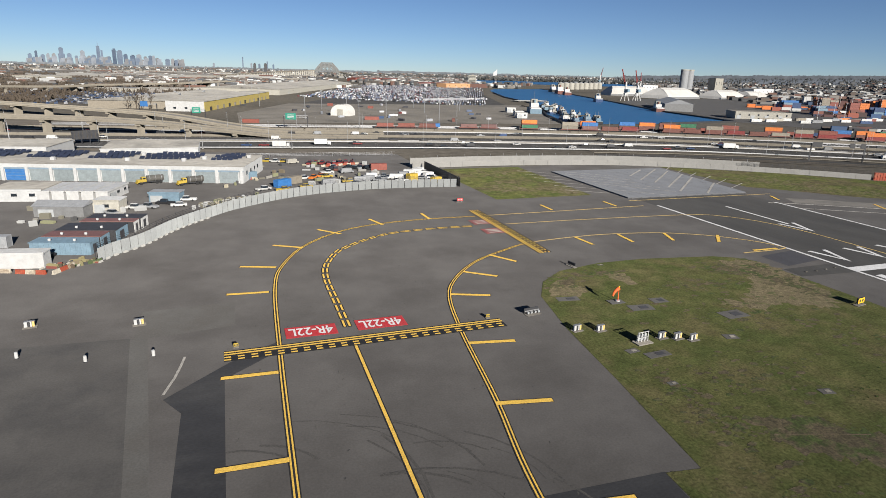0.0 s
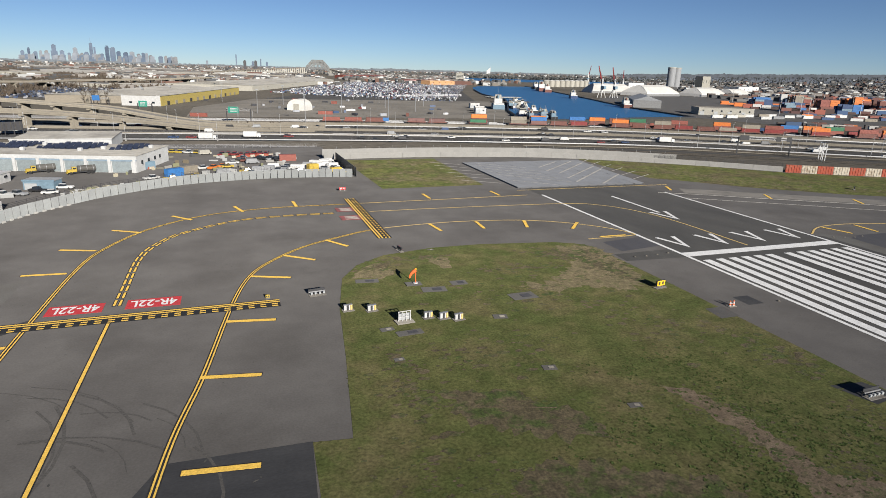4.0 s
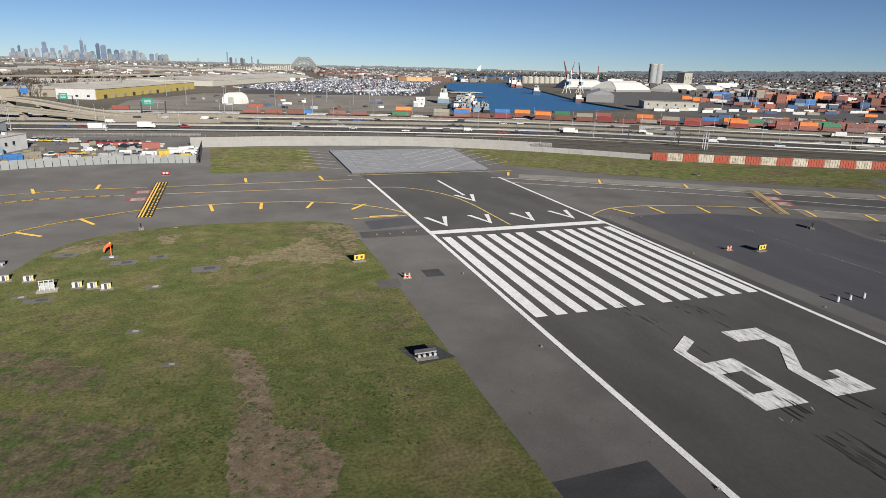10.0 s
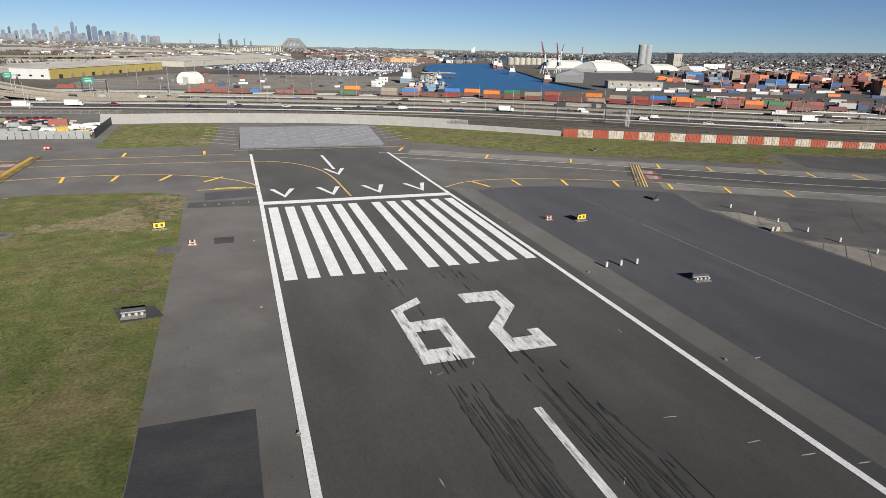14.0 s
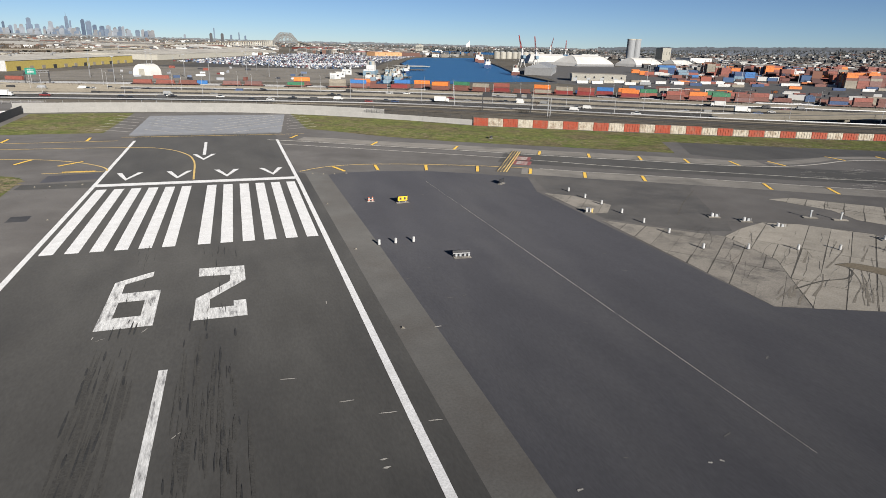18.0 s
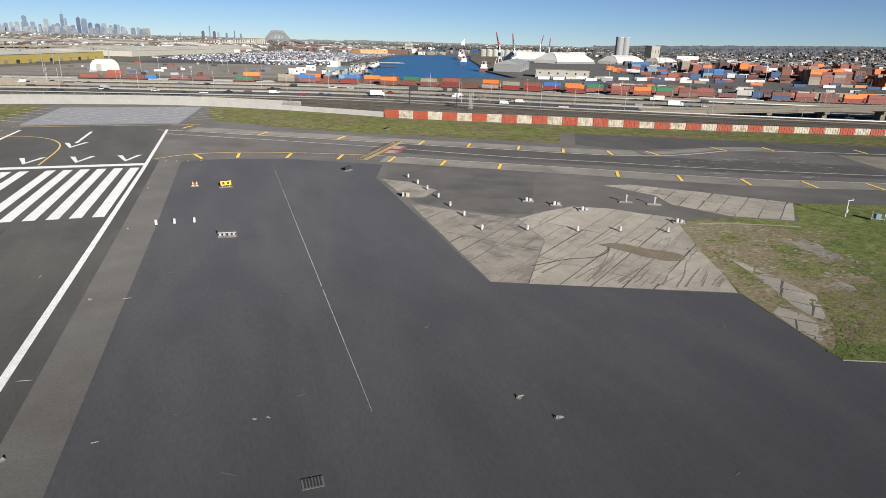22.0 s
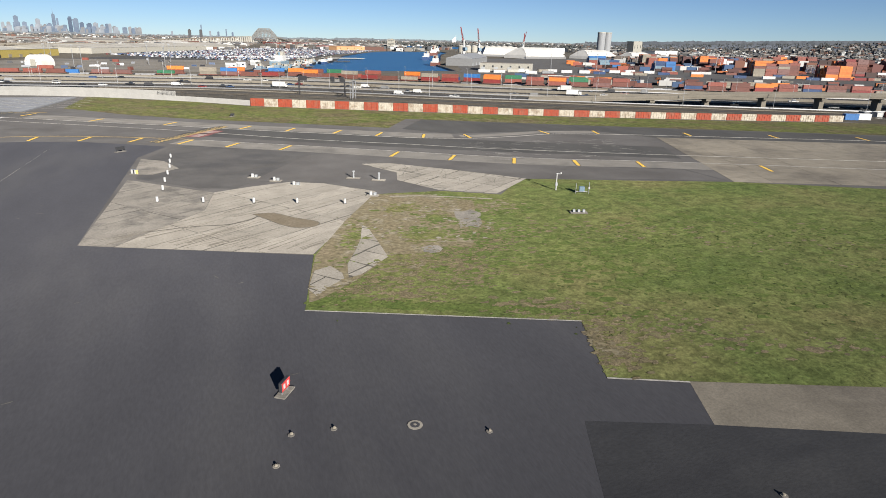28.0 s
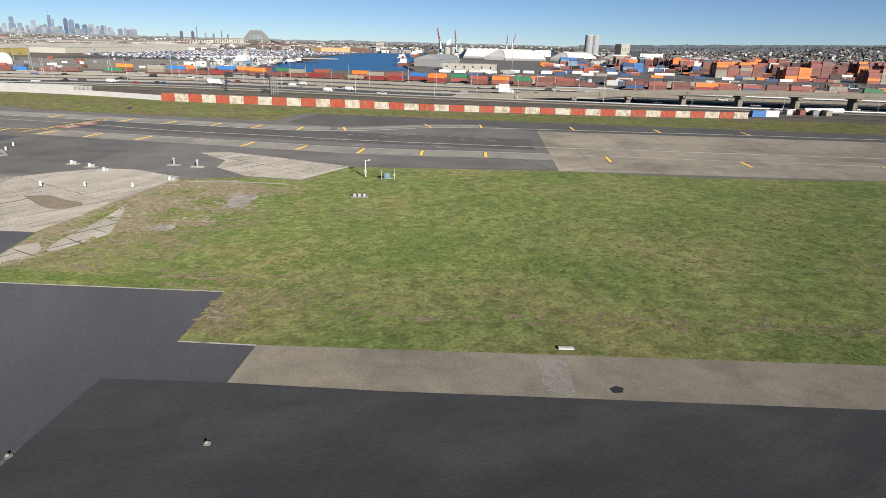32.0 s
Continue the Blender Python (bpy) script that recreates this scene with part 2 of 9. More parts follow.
M = dict(
    land=surf("land", (0.06, 0.054, 0.045), (0.088, 0.079, 0.066), 0.012, 0.25, 1.0, 0.1, spec=0.05, third=(0.045, 0.042, 0.036), third_scale=0.006),
    apron=surf("apron_asphalt", (0.07, 0.0655, 0.0618), (0.085, 0.08, 0.0752), 0.12, 3.5, 0.9, 0.06, third=(0.054, 0.05, 0.0465), third_scale=0.05, third_from=0.44, third_to=0.7, amount=0.15),
    runway=surf("runway_asphalt", (0.045, 0.0432, 0.0402), (0.055, 0.0532, 0.0495), 0.16, 3.5, 0.88, 0.06, third=(0.035, 0.034, 0.0325), third_scale=0.06, third_from=0.45, third_to=0.7, amount=0.15, stretch=(1.0, 0.35, 1)),
    overlay=surf("dark_asphalt", (0.0398, 0.0393, 0.0436), (0.0458, 0.0453, 0.0498), 0.1, 3.5, 0.86, 0.08, third=(0.053, 0.0518, 0.0535), third_scale=0.05, third_from=0.48, third_to=0.8, amount=0.14, stretch=(1, 0.3, 1), mottle=0.05, mottle_scale=0.3),
    patch=surf("new_asphalt", (0.026, 0.026, 0.028), (0.034, 0.034, 0.0355), 0.12, 3.5, 0.85, 0.1, third=(0.04, 0.0393, 0.0395), third_scale=0.06, amount=0.2, mottle=0.1, mottle_scale=0.3, stretch=(0.6, 1.2, 1)),
    shoulder=surf("shoulder_asphalt", (0.0715, 0.069, 0.0645), (0.0855, 0.0825, 0.077), 0.15, 3.5, 0.9, 0.06, third=(0.0675, 0.063, 0.0575), third_scale=0.09, third_from=0.45, amount=0.16),
    old_asphalt=surf("old_asphalt", (0.056, 0.053, 0.05), (0.069, 0.0655, 0.0615), 0.15, 3.5, 0.9, 0.06, third=(0.045, 0.0435, 0.0425), third_scale=0.09, third_from=0.45, amount=0.16),
    concrete=surf("old_concrete", (0.185, 0.168, 0.143), (0.22, 0.202, 0.172), 0.3, 4.0, 0.92, 0.1, random_tint=0.1, third=(0.138, 0.126, 0.107), third_scale=0.16, third_from=0.5, third_to=0.76, amount=0.25),
    concrete_grey=surf("grey_concrete", (0.142, 0.129, 0.112), (0.166, 0.152, 0.132), 0.3, 4.0, 0.92, 0.1, random_tint=0.09, third=(0.0858, 0.0801, 0.0718), third_scale=0.22, third_from=0.48, amount=0.3),
    strip=surf("pale_strip_asphalt", (0.118, 0.11, 0.098), (0.142, 0.132, 0.118), 0.15, 3.5, 0.9, 0.08, third=(0.092, 0.086, 0.078), third_scale=0.09, third_from=0.5, amount=0.18),
    turf_soil=surf("trodden_turf", (0.066, 0.055, 0.03), (0.088, 0.07, 0.042), 0.35, 3.0, 0.95, 0.3, amount=0.5, third=(0.045, 0.06, 0.016), third_scale=0.3, third_from=0.47, third_to=0.6, mottle=0.35),
    streak=surf("rusty_streak", (0.112, 0.099, 0.081), (0.14, 0.126, 0.105), 0.6, 4.0, 0.95, 0.1, amount=0.35),
    crack=surf("tarred_crack", (0.051, 0.0468, 0.0408), (0.072, 0.066, 0.0564), 0.8, 5.0, 0.95, 0.1),
    taxi_concrete=surf("taxiway_concrete", (0.152, 0.134, 0.106), (0.178, 0.158, 0.126), 0.1, 4.0, 0.92, 0.08, random_tint=0.05, third=(0.098, 0.086, 0.07), third_scale=0.05, third_from=0.46, amount=0.22, mottle=0.15, mottle_scale=0.3),
    grass=surf("mown_grass", (0.056, 0.067, 0.022), (0.085, 0.084, 0.033), 0.14, 2.4, 0.95, 0.35, third=(0.1, 0.083, 0.044), third_scale=0.07, third_from=0.5, third_to=0.72, amount=0.45, spec=0.1, mottle=0.22, mottle_scale=0.35),
    grass_far=surf("rough_grass", (0.068, 0.084, 0.024), (0.1, 0.1, 0.036), 0.08, 1.2, 0.95, 0.3, third=(0.092, 0.078, 0.043), third_scale=0.06, third_from=0.46, third_to=0.62, amount=0.5, spec=0.1, mottle=0.4, mottle_scale=0.3),
    grass_green=surf("green_grass", (0.074, 0.097, 0.03), (0.107, 0.121, 0.042), 0.07, 2.0, 0.95, 0.5, third=(0.125, 0.118, 0.05), third_scale=0.045, third_from=0.46, third_to=0.7, amount=0.4, spec=0.1, mottle=0.36, mottle_scale=0.5),
    dirt=surf("bare_soil", (0.142, 0.116, 0.074), (0.108, 0.094, 0.052), 0.3, 1.4, 0.95, 0.3, third=(0.185, 0.16, 0.12), third_scale=0.3, amount=0.5),
    white=surf("white_paint", (0.72, 0.71, 0.69), (0.63, 0.62, 0.6), 0.5, 5.0, 0.7, 0.1, amount=0.25, third=(0.6, 0.59, 0.57), third_scale=0.35, third_from=0.56),
    worn=surf("worn_white_paint", (0.74, 0.73, 0.7), (0.46, 0.45, 0.43), 0.9, 5.0, 0.75, 0.1, amount=0.35, stretch=(2.2, 0.35, 1), third=(0.2, 0.195, 0.19), third_scale=0.9, third_from=0.54),
    faint=surf("faded_white_paint", (0.42, 0.395, 0.35), (0.29, 0.273, 0.245), 0.8, 5.0, 0.8, 0.1),
    line_pale=surf("pale_line_paint", (0.52, 0.49, 0.43), (0.36, 0.34, 0.3), 0.8, 5.0, 0.8, 0.1),
    yellow=surf("yellow_paint", (0.84, 0.53, 0.095), (0.74, 0.47, 0.09), 0.6, 5.0, 0.7, 0.1, amount=0.3),
    dull_yellow=surf("faded_yellow_paint", (0.66, 0.46, 0.16), (0.54, 0.385, 0.15), 0.6, 5.0, 0.75, 0.1, amount=0.3),
    red=surf("red_paint", (0.5, 0.036, 0.042), (0.42, 0.055, 0.055), 0.6, 5.0, 0.7, 0.1, amount=0.3),
    black=surf("black_paint", (0.02, 0.02, 0.02), (0.028, 0.028, 0.028), 0.6, 5.0, 0.8, 0.1),
    rubber=surf("tyre_rubber", (0.024, 0.024, 0.0234), (0.033, 0.0324, 0.0318), 0.5, 5.0, 0.85, 0.05),
    emas=surf("arrestor_bed", (0.138, 0.142, 0.15), (0.124, 0.128, 0.136), 0.2, 3.0, 0.85, 0.1, amount=0.12, random_tint=0.05),
    pale_wall=surf("pale_concrete", (0.31, 0.3, 0.278), (0.275, 0.267, 0.248), 0.25, 3.0, 0.88, 0.08, amount=0.12, random_tint=0.03),
    fence_panel=surf("fence_panel", (0.255, 0.262, 0.255), (0.225, 0.232, 0.228), 0.25, 3.0, 0.88, 0.08, amount=0.14, random_tint=0.06),
    tan_wall=surf("tan_concrete", (0.24, 0.213, 0.17), (0.2, 0.178, 0.142), 0.2, 3.0, 0.9, 0.15, amount=0.2, random_tint=0.05),
    road=surf("road_asphalt", (0.039, 0.038, 0.0375), (0.052, 0.0505, 0.049), 0.05, 2.0, 1.0, 0.1, amount=0.3, spec=0.05),
    road_pale=surf("road_concrete", (0.102, 0.096, 0.087), (0.123, 0.116, 0.105), 0.05, 2.0, 0.9, 0.1, amount=0.3),
    ballast=surf("ballast", (0.066, 0.057, 0.046), (0.09, 0.078, 0.064), 0.1, 1.5, 0.95, 0.5, amount=0.4),
    steel=plain("galvanised_steel", (0.38, 0.38, 0.38), 0.5, 0.6),
    dark=plain("dark_metal", (0.035, 0.035, 0.037), 0.6),
    white_metal=plain("white_enamel", (0.46, 0.455, 0.44), 0.45),
    grey_metal=plain("grey_enamel", (0.34, 0.35, 0.35), 0.5),
    orange=plain("orange_fabric", (0.78, 0.13, 0.03), 0.75),
    sign_yellow=plain("yellow_sign_face", (0.82, 0.46, 0.02), 0.5),
    sign_red=plain("red_sign_face", (0.5, 0.05, 0.05), 0.5),
    green_sign=plain("green_sign_face", (0.02, 0.23, 0.16), 0.5),
    barrier_red=surf("orange_red_panel", (0.32, 0.056, 0.026), (0.26, 0.062, 0.035), 0.5, 3.0, 0.75, 0.1, amount=0.3, third=(0.272, 0.104, 0.064), third_scale=0.4),
    barrier_white=surf("weathered_white_panel", (0.45, 0.405, 0.325), (0.36, 0.31, 0.24), 0.5, 3.0, 0.75, 0.1, amount=0.35, third=(0.26, 0.2, 0.14), third_scale=0.5),
    fabric=surf("white_fabric", (0.56, 0.54, 0.5), (0.47, 0.455, 0.42), 0.05, 1.0, 0.7, 0.0, amount=0.12),
    roof_pale=surf("pale_roofing", (0.25, 0.237, 0.21), (0.2, 0.188, 0.167), 0.02, 0.4, 0.9, 0.05, amount=0.25, third=(0.15, 0.142, 0.127), third_scale=0.03),
    soil=surf("brown_soil", (0.092, 0.068, 0.045), (0.13, 0.1, 0.068), 0.4, 4.0, 0.95, 0.3, amount=0.4, third=(0.054, 0.062, 0.021), third_scale=0.32, third_from=0.54, third_to=0.66, mottle=0.25),
    soil_pale=surf("dried_silt", (0.1, 0.0825, 0.0575), (0.12, 0.1, 0.0725), 0.4, 3.0, 0.95, 0.1, amount=0.3),
    straw=surf("dry_straw_grass", (0.14, 0.112, 0.066), (0.108, 0.092, 0.05), 0.4, 4.0, 0.95, 0.3, amount=0.5, third=(0.064, 0.074, 0.024), third_scale=0.5, third_from=0.54, third_to=0.68, mottle=0.35, mottle_scale=1.1),
    tussock=surf("dark_tussock", (0.042, 0.06, 0.018), (0.062, 0.08, 0.025), 0.5, 3.0, 0.95, 0.3, amount=0.4, spec=0.1),
    faded_red=surf("faded_red_paint", (0.3, 0.085, 0.08), (0.19, 0.085, 0.078), 0.7, 5.0, 0.8, 0.1, amount=0.4),
    clump=surf("dark_turf", (0.06, 0.083, 0.023), (0.084, 0.103, 0.031), 0.4, 2.0, 0.95, 0.25, amount=0.45, spec=0.1),
    white_wall=surf("white_wall", (0.43, 0.43, 0.42), (0.37, 0.37, 0.36), 0.3, 2.0, 0.7, 0.05, amount=0.14),
    freight=surf("freight_yard", (0.09, 0.0816, 0.0696), (0.12, 0.109, 0.0936), 0.03, 0.5, 0.95, 0.1, amount=0.3, third=(0.072, 0.066, 0.0576), third_scale=0.02),
    water=None,
)
wm = bpy.data.materials.new("channel_water")
wm.use_nodes = True
wb = wm.node_tree.nodes["Principled BSDF"]
wb.inputs["Base Color"].default_value = (0.034, 0.145, 0.31, 1)
wb.inputs["Roughness"].default_value = 0.4
wb.inputs["Specular IOR Level"].default_value = 0.3
wno, wbp, wge = (wm.node_tree.nodes.new(k) for k in ("ShaderNodeTexNoise", "ShaderNodeBump", "ShaderNodeNewGeometry"))
wno.inputs["Scale"].default_value, wno.inputs["Detail"].default_value = 0.12, 6
wbp.inputs["Strength"].default_value, wbp.inputs["Distance"].default_value = 0.7, 1.5
wm.node_tree.links.new(wge.outputs["Position"], wno.inputs["Vector"])
wm.node_tree.links.new(wno.outputs["Fac"], wbp.inputs["Height"])
wm.node_tree.links.new(wbp.outputs["Normal"], wb.inputs["Normal"])
M["water"] = wm

COLS = dict(orange=(0.62, 0.18, 0.035), brown=(0.155, 0.06, 0.045), rust=(0.235, 0.072, 0.052), blue=(0.035, 0.14, 0.35), navy=(0.03, 0.06, 0.14), grey=(0.2, 0.2, 0.198),
            tan=(0.24, 0.21, 0.165), green=(0.035, 0.15, 0.075), white=(0.56, 0.553, 0.53), yellow=(0.44, 0.31, 0.045), red=(0.21, 0.032, 0.03), black=(0.02, 0.02, 0.022), silver=(0.26, 0.265, 0.27),
            lblue=(0.16, 0.235, 0.29), cream=(0.36, 0.34, 0.29), maroon=(0.17, 0.088, 0.078), tar=(0.045, 0.045, 0.048), panel=(0.028, 0.036, 0.062), doorgrey=(0.215, 0.245, 0.25), header=(0.19, 0.25, 0.3), gunmetal=(0.095, 0.09, 0.08), peach=(0.6, 0.34, 0.17), pink=(0.45, 0.28, 0.26), paleyellow=(0.42, 0.33, 0.1), bridge=(0.17, 0.172, 0.165))
for k_, c_ in COLS.items():
    M["c_" + k_] = surf("paint_" + k_, c_, tuple(v * 0.8 for v in c_), 0.8, 6.0, 0.6, 0.05, amount=0.2, random_tint=0.12)
M["glass"] = plain("dark_glass", (0.02, 0.025, 0.03), 0.15, 0.0, 0.6, 0.05)
M["tyre"] = plain("tyre", (0.02, 0.02, 0.02), 0.85)

# ------------------------------------------------------------ builders


def link_mesh(name, bm, mat, parent=None, label=""):
    me = bpy.data.meshes.new(name)
    bm.normal_update()
    bm.to_mesh(me)
    bm.free()
    for x in (mat if isinstance(mat, (list, tuple)) else [mat]):
        me.materials.append(x)
    ob = new(name, me)
    if parent:
        ob.parent = parent
    if label:
        ob["label"] = label
    return ob


def part(name, bm, mat, parent, label=""):
    return link_mesh(name, bm, mat, parent, label)


def thing(name, label, category, m=None, group="", kind=""):
    e = new(name)
    e.empty_display_size = 0.3
    if m is not None:
        e.matrix_world = m
    return tagged(e, label, category, group, kind)


def cube(bm, c, s, rz=0.0, taper=1.0, bevel=0.0):
    r = bmesh.ops.create_cube(bm, size=1.0, matrix=Matrix.Translation(c) @ Matrix.Rotation(rz, 4, "Z") @ Matrix.Diagonal((*s, 1)))
    if taper != 1.0:
        for v in r["verts"]:
            if v.co.z > c[2]:
                v.co.x, v.co.y = c[0] + (v.co.x - c[0]) * taper, c[1] + (v.co.y - c[1]) * taper
    if bevel:
        es = list({e for v in r["verts"] for e in v.link_edges})
        bmesh.ops.bevel(bm, geom=es, offset=bevel, segments=1, affect="EDGES")
    return bm


def bx(c, s, rz=0.0, taper=1.0, bevel=0.0):
    return cube(bmesh.new(), c, s, rz, taper, bevel)


def cyl(bm, c, r, h, r2=None, seg=12, rot=None):
    m = Matrix.Translation(c)
    if rot is not None:
        m = m @ rot
    bmesh.ops.create_cone(bm, cap_ends=True, segments=seg, radius1=r, radius2=r if r2 is None else r2, depth=h, matrix=m)
    return bm


def bar_between(bm, a, b, w, h=None):
    a, b = Vector(a), Vector(b)
    d = b - a
    m = Matrix.Translation((a + b) / 2) @ d.to_track_quat("Z", "Y").to_matrix().to_4x4() @ Matrix.Diagonal((w, h or w, d.length, 1))
    bmesh.ops.create_cube(bm, size=1.0, matrix=m)
    return bm


def prism(bm, pts, z0, z1):
    lo, hi = [bm.verts.new((x, y, z0)) for x, y in pts], [bm.verts.new((x, y, z1)) for x, y in pts]
    n = len(pts)
    bm.faces.new(hi)
    bm.faces.new(lo[::-1])
    for i in range(n):
        bm.faces.new((lo[i], lo[(i + 1) % n], hi[(i + 1) % n], hi[i]))
    bmesh.ops.recalc_face_normals(bm, faces=bm.faces)
    return bm


def ccw(pts):
    s = sum(pts[i][0] * pts[(i + 1) % len(pts)][1] - pts[(i + 1) % len(pts)][0] * pts[i][1] for i in range(len(pts)))
    return pts if s > 0 else pts[::-1]


def sheet(name, pts, z, mat, label, category="ground", kind="structure", group=""):
    bm = bmesh.new()
    bm.faces.new([bm.verts.new((x, y, z)) for x, y in ccw(list(pts))])
    return tagged(link_mesh(name, bm, mat), label, category, group, kind)


def smooth(pts, n=8):
    """Points on a Catmull-Rom curve through pts."""
    p = [Vector(q) for q in pts]
    p = [p[0] * 2 - p[1]] + p + [p[-1] * 2 - p[-2]]
    out = []
    for i in range(1, len(p) - 2):
        for k in range(n):
            t = k / n
            a, b, c, d = p[i - 1], p[i], p[i + 1], p[i + 2]
            out.append(0.5 * ((2 * b) + (c - a) * t + (2 * a - 5 * b + 4 * c - d) * t * t + (3 * b - a - 3 * c + d) * t ** 3))
    return out + [p[-2]]


def normals(path):
    out = []
    for i in range(len(path)):
        d = path[min(i + 1, len(path) - 1)] - path[max(i - 1, 0)]
        d = Vector((d[0], d[1])).normalized()
        out.append(Vector((-d[1], d[0])))
    return out


def offset(path, o):
    return [Vector((p[0] + n[0] * o, p[1] + n[1] * o, *p[2:])) for p, n in zip(path, normals(path))]


def walk_along(path, step, start=0.0):
    """Points and headings every step metres of a path."""
    out, d, nxt = [], 0.0, start
    for a, b in zip(path, path[1:]):
        ln = (b - a).length
        while ln > 0 and nxt <= d + ln:
            out.append((a.lerp(b, (nxt - d) / ln), math.atan2(b[1] - a[1], b[0] - a[0])))
            nxt += step
        d += ln
    return out


def ribbon_bm(bm, path, o0, o1, z0, z1=None, dash=None):
    """A flat strip between two offsets of a path; with z1 a solid wall. dash: (on, off) metres."""
    runs = [path]
    if dash:
        runs, pts = [], walk_along(path, dash[0] + dash[1])
        for q, h in pts:
            runs.append([Vector((q[0], q[1])), Vector((q[0] + math.cos(h) * dash[0], q[1] + math.sin(h) * dash[0]))])
    for run in runs:
        a, b = offset(run, o0), offset(run, o1)

        def zz(p, z):
            return z + (p[2] if len(p) > 2 else 0)
        if z1 is None:
            va, vb = [bm.verts.new((p[0], p[1], zz(p, z0))) for p in a], [bm.verts.new((p[0], p[1], zz(p, z0))) for p in b]
            for i in range(len(run) - 1):
                bm.faces.new((va[i], va[i + 1], vb[i + 1], vb[i]) if o1 > o0 else (vb[i], vb[i + 1], va[i + 1], va[i]))
        else:
            rows = [[bm.verts.new((p[0], p[1], zz(p, z))) for p in s] for s, z in ((a, z0), (b, z0), (b, z1), (a, z1))]
            for i in range(len(run) - 1):
                for k in range(4):
                    bm.faces.new((rows[k][i], rows[k][i + 1], rows[(k + 1) % 4][i + 1], rows[(k + 1) % 4][i]))
            for i in (0, -1):
                bm.faces.new([rows[k][i] for k in range(4)])
    if z1 is not None:
        bmesh.ops.recalc_face_normals(bm, faces=bm.faces)
    return bm


def ribbon(name, path, o0, o1, z, mat, label, category, z1=None, dash=None, kind="structure", group=""):
    return tagged(link_mesh(name, ribbon_bm(bmesh.new(), [Vector(p) for p in path], o0, o1, z, z1, dash), mat), label, category, group, kind)


def clip(poly, a, b):
    """The part of poly on the left of the line a-b."""
    out = []
    side = lambda p: (b[0] - a[0]) * (p[1] - a[1]) - (b[1] - a[1]) * (p[0] - a[0])
    for i in range(len(poly)):
        p, q = poly[i], poly[(i + 1) % len(poly)]
        sp, sq = side(p), side(q)
        if sp >= 0:
            out.append(p)
        if sp * sq < 0:
            t = sp / (sp - sq)
            out.append((p[0] + (q[0] - p[0]) * t, p[1] + (q[1] - p[1]) * t))
    return out

# ------------------------------------------------------------ ground and airfield pavement
V2 = lambda *p: Vector(p)
sheet("ground", [(-9000, -1500), (9000, -1500), (9000, 9000), (-9000, 9000)], -0.06, M["land"], "wide flat grey-brown port land reaching the horizon", "ground")
sheet("airfield_pavement", [(-330, -420), (560, -420), (560, -120), (420, -58), (353, -3), (236, 36), (169, 65), (110, 96), (84, 118), (59, 136), (10, 158), (-77, 160), (-77, 114), (-113, 116), (-136, 109), (-154, 95), (-163, 84), (-171, 72), (-177, 57), (-185, 44), (-195, 36), (-330, 30)],
      0.0, M["apron"], "weathered grey-brown asphalt taxiway and apron", "pavement")
sheet("yard_ground", [(-330, 30), (-195, 36), (-185, 44), (-177, 57), (-171, 72), (-163, 84), (-154, 95), (-136, 109), (-113, 116), (-77, 114), (-77, 205), (-330, 262)], -0.02, M["apron"], "dusty grey asphalt of a works yard behind a fence", "ground")
RW = 22.86
sheet("runway", [(-RW - 7.5, -420), (21.3, -420), (25.6, 0), (25.6, 5), (23.6, 7), (23.6, 81.5), (-23.5, 81.5), (-23.9, 0)], 0.014, M["runway"], "dark grey asphalt runway with white markings", "runway")
sheet("runway_shoulder", [(-39.8, -420), (-RW - 3, -420), (-RW + 0.5, 0), (-RW + 0.5, 30), (-39.8, 14)], 0.008, M["apron"], "grey asphalt shoulder strip between runway and grass", "pavement")
sheet("runway_shoulder", [(21, -420), (25.1, -420), (29.2, -126), (29.7, -100), (30.5, -60), (31.2, 3), (27, 8), (25.2, 6)], 0.010, M["shoulder"], "pale worn asphalt shoulder strip beside the runway", "pavement")
sheet("dark_overlay", [(25.0, -420), (100, -330), (112, -185), (121.9, -167.7), (125.4, -159.5), (135.4, -163.2), (138.1, -157), (131.1, -154.1), (135.3, -142.7), (106.2, -131.2), (109.8, -112.8), (77.4, -99.5), (77.5, -28), (83, -12), (73, -6), (60, 1), (46, 4), (36, 4), (31.1, 2), (30.4, -60), (29.6, -100), (29.1, -126)], 0.006, M["overlay"], "newer dark asphalt apron crossed by one pale seam", "pavement")
sheet("dark_runway_strip", [(125.4, -159.5), (135.4, -163.2), (148, -168.4), (560, -325), (560, -420), (80, -420), (112, -195), (121.9, -167.7)], 0.012, M["patch"], "smooth near-black asphalt edge of another runway", "runway")
sheet("runway_edge_strip", [(138.1, -157), (155.1, -163.3), (560, -314), (560, -325), (148, -168.4), (135.4, -163.2)], 0.014, M["taxi_concrete"], "pale grey concrete strip along the grass", "pavement")
sheet("seal_patch", [(162.6, -166.5), (165.2, -167.5), (162.6, -173.7), (160.2, -172.8)], 0.020, M["concrete_grey"], "dark sealed band across the pale strip", "pavement")
sheet("dark_patch", [(-128.5, -48.5), (-113.5, -48.8), (-114.5, -62), (-113, -420), (-140, -420), (-134, -60)], 0.010, M["patch"], "dark rectangle of new asphalt", "pavement")
sheet("dark_patch", [(-39.7, -86.6), (-29, -86.4), (-29.2, -420), (-39.7, -420)], 0.016, M["patch"], "dark strip of new asphalt on the shoulder", "pavement")
sheet("dark_patch", [(-166, -18), (-158, -9.6), (-150, -3.6), (-152.5, -9), (-158.6, -14.5), (-158.2, -60), (-163.4, -60), (-163.6, -22)], 0.018, M["patch"], "dark crooked strip of patched asphalt", "pavement")
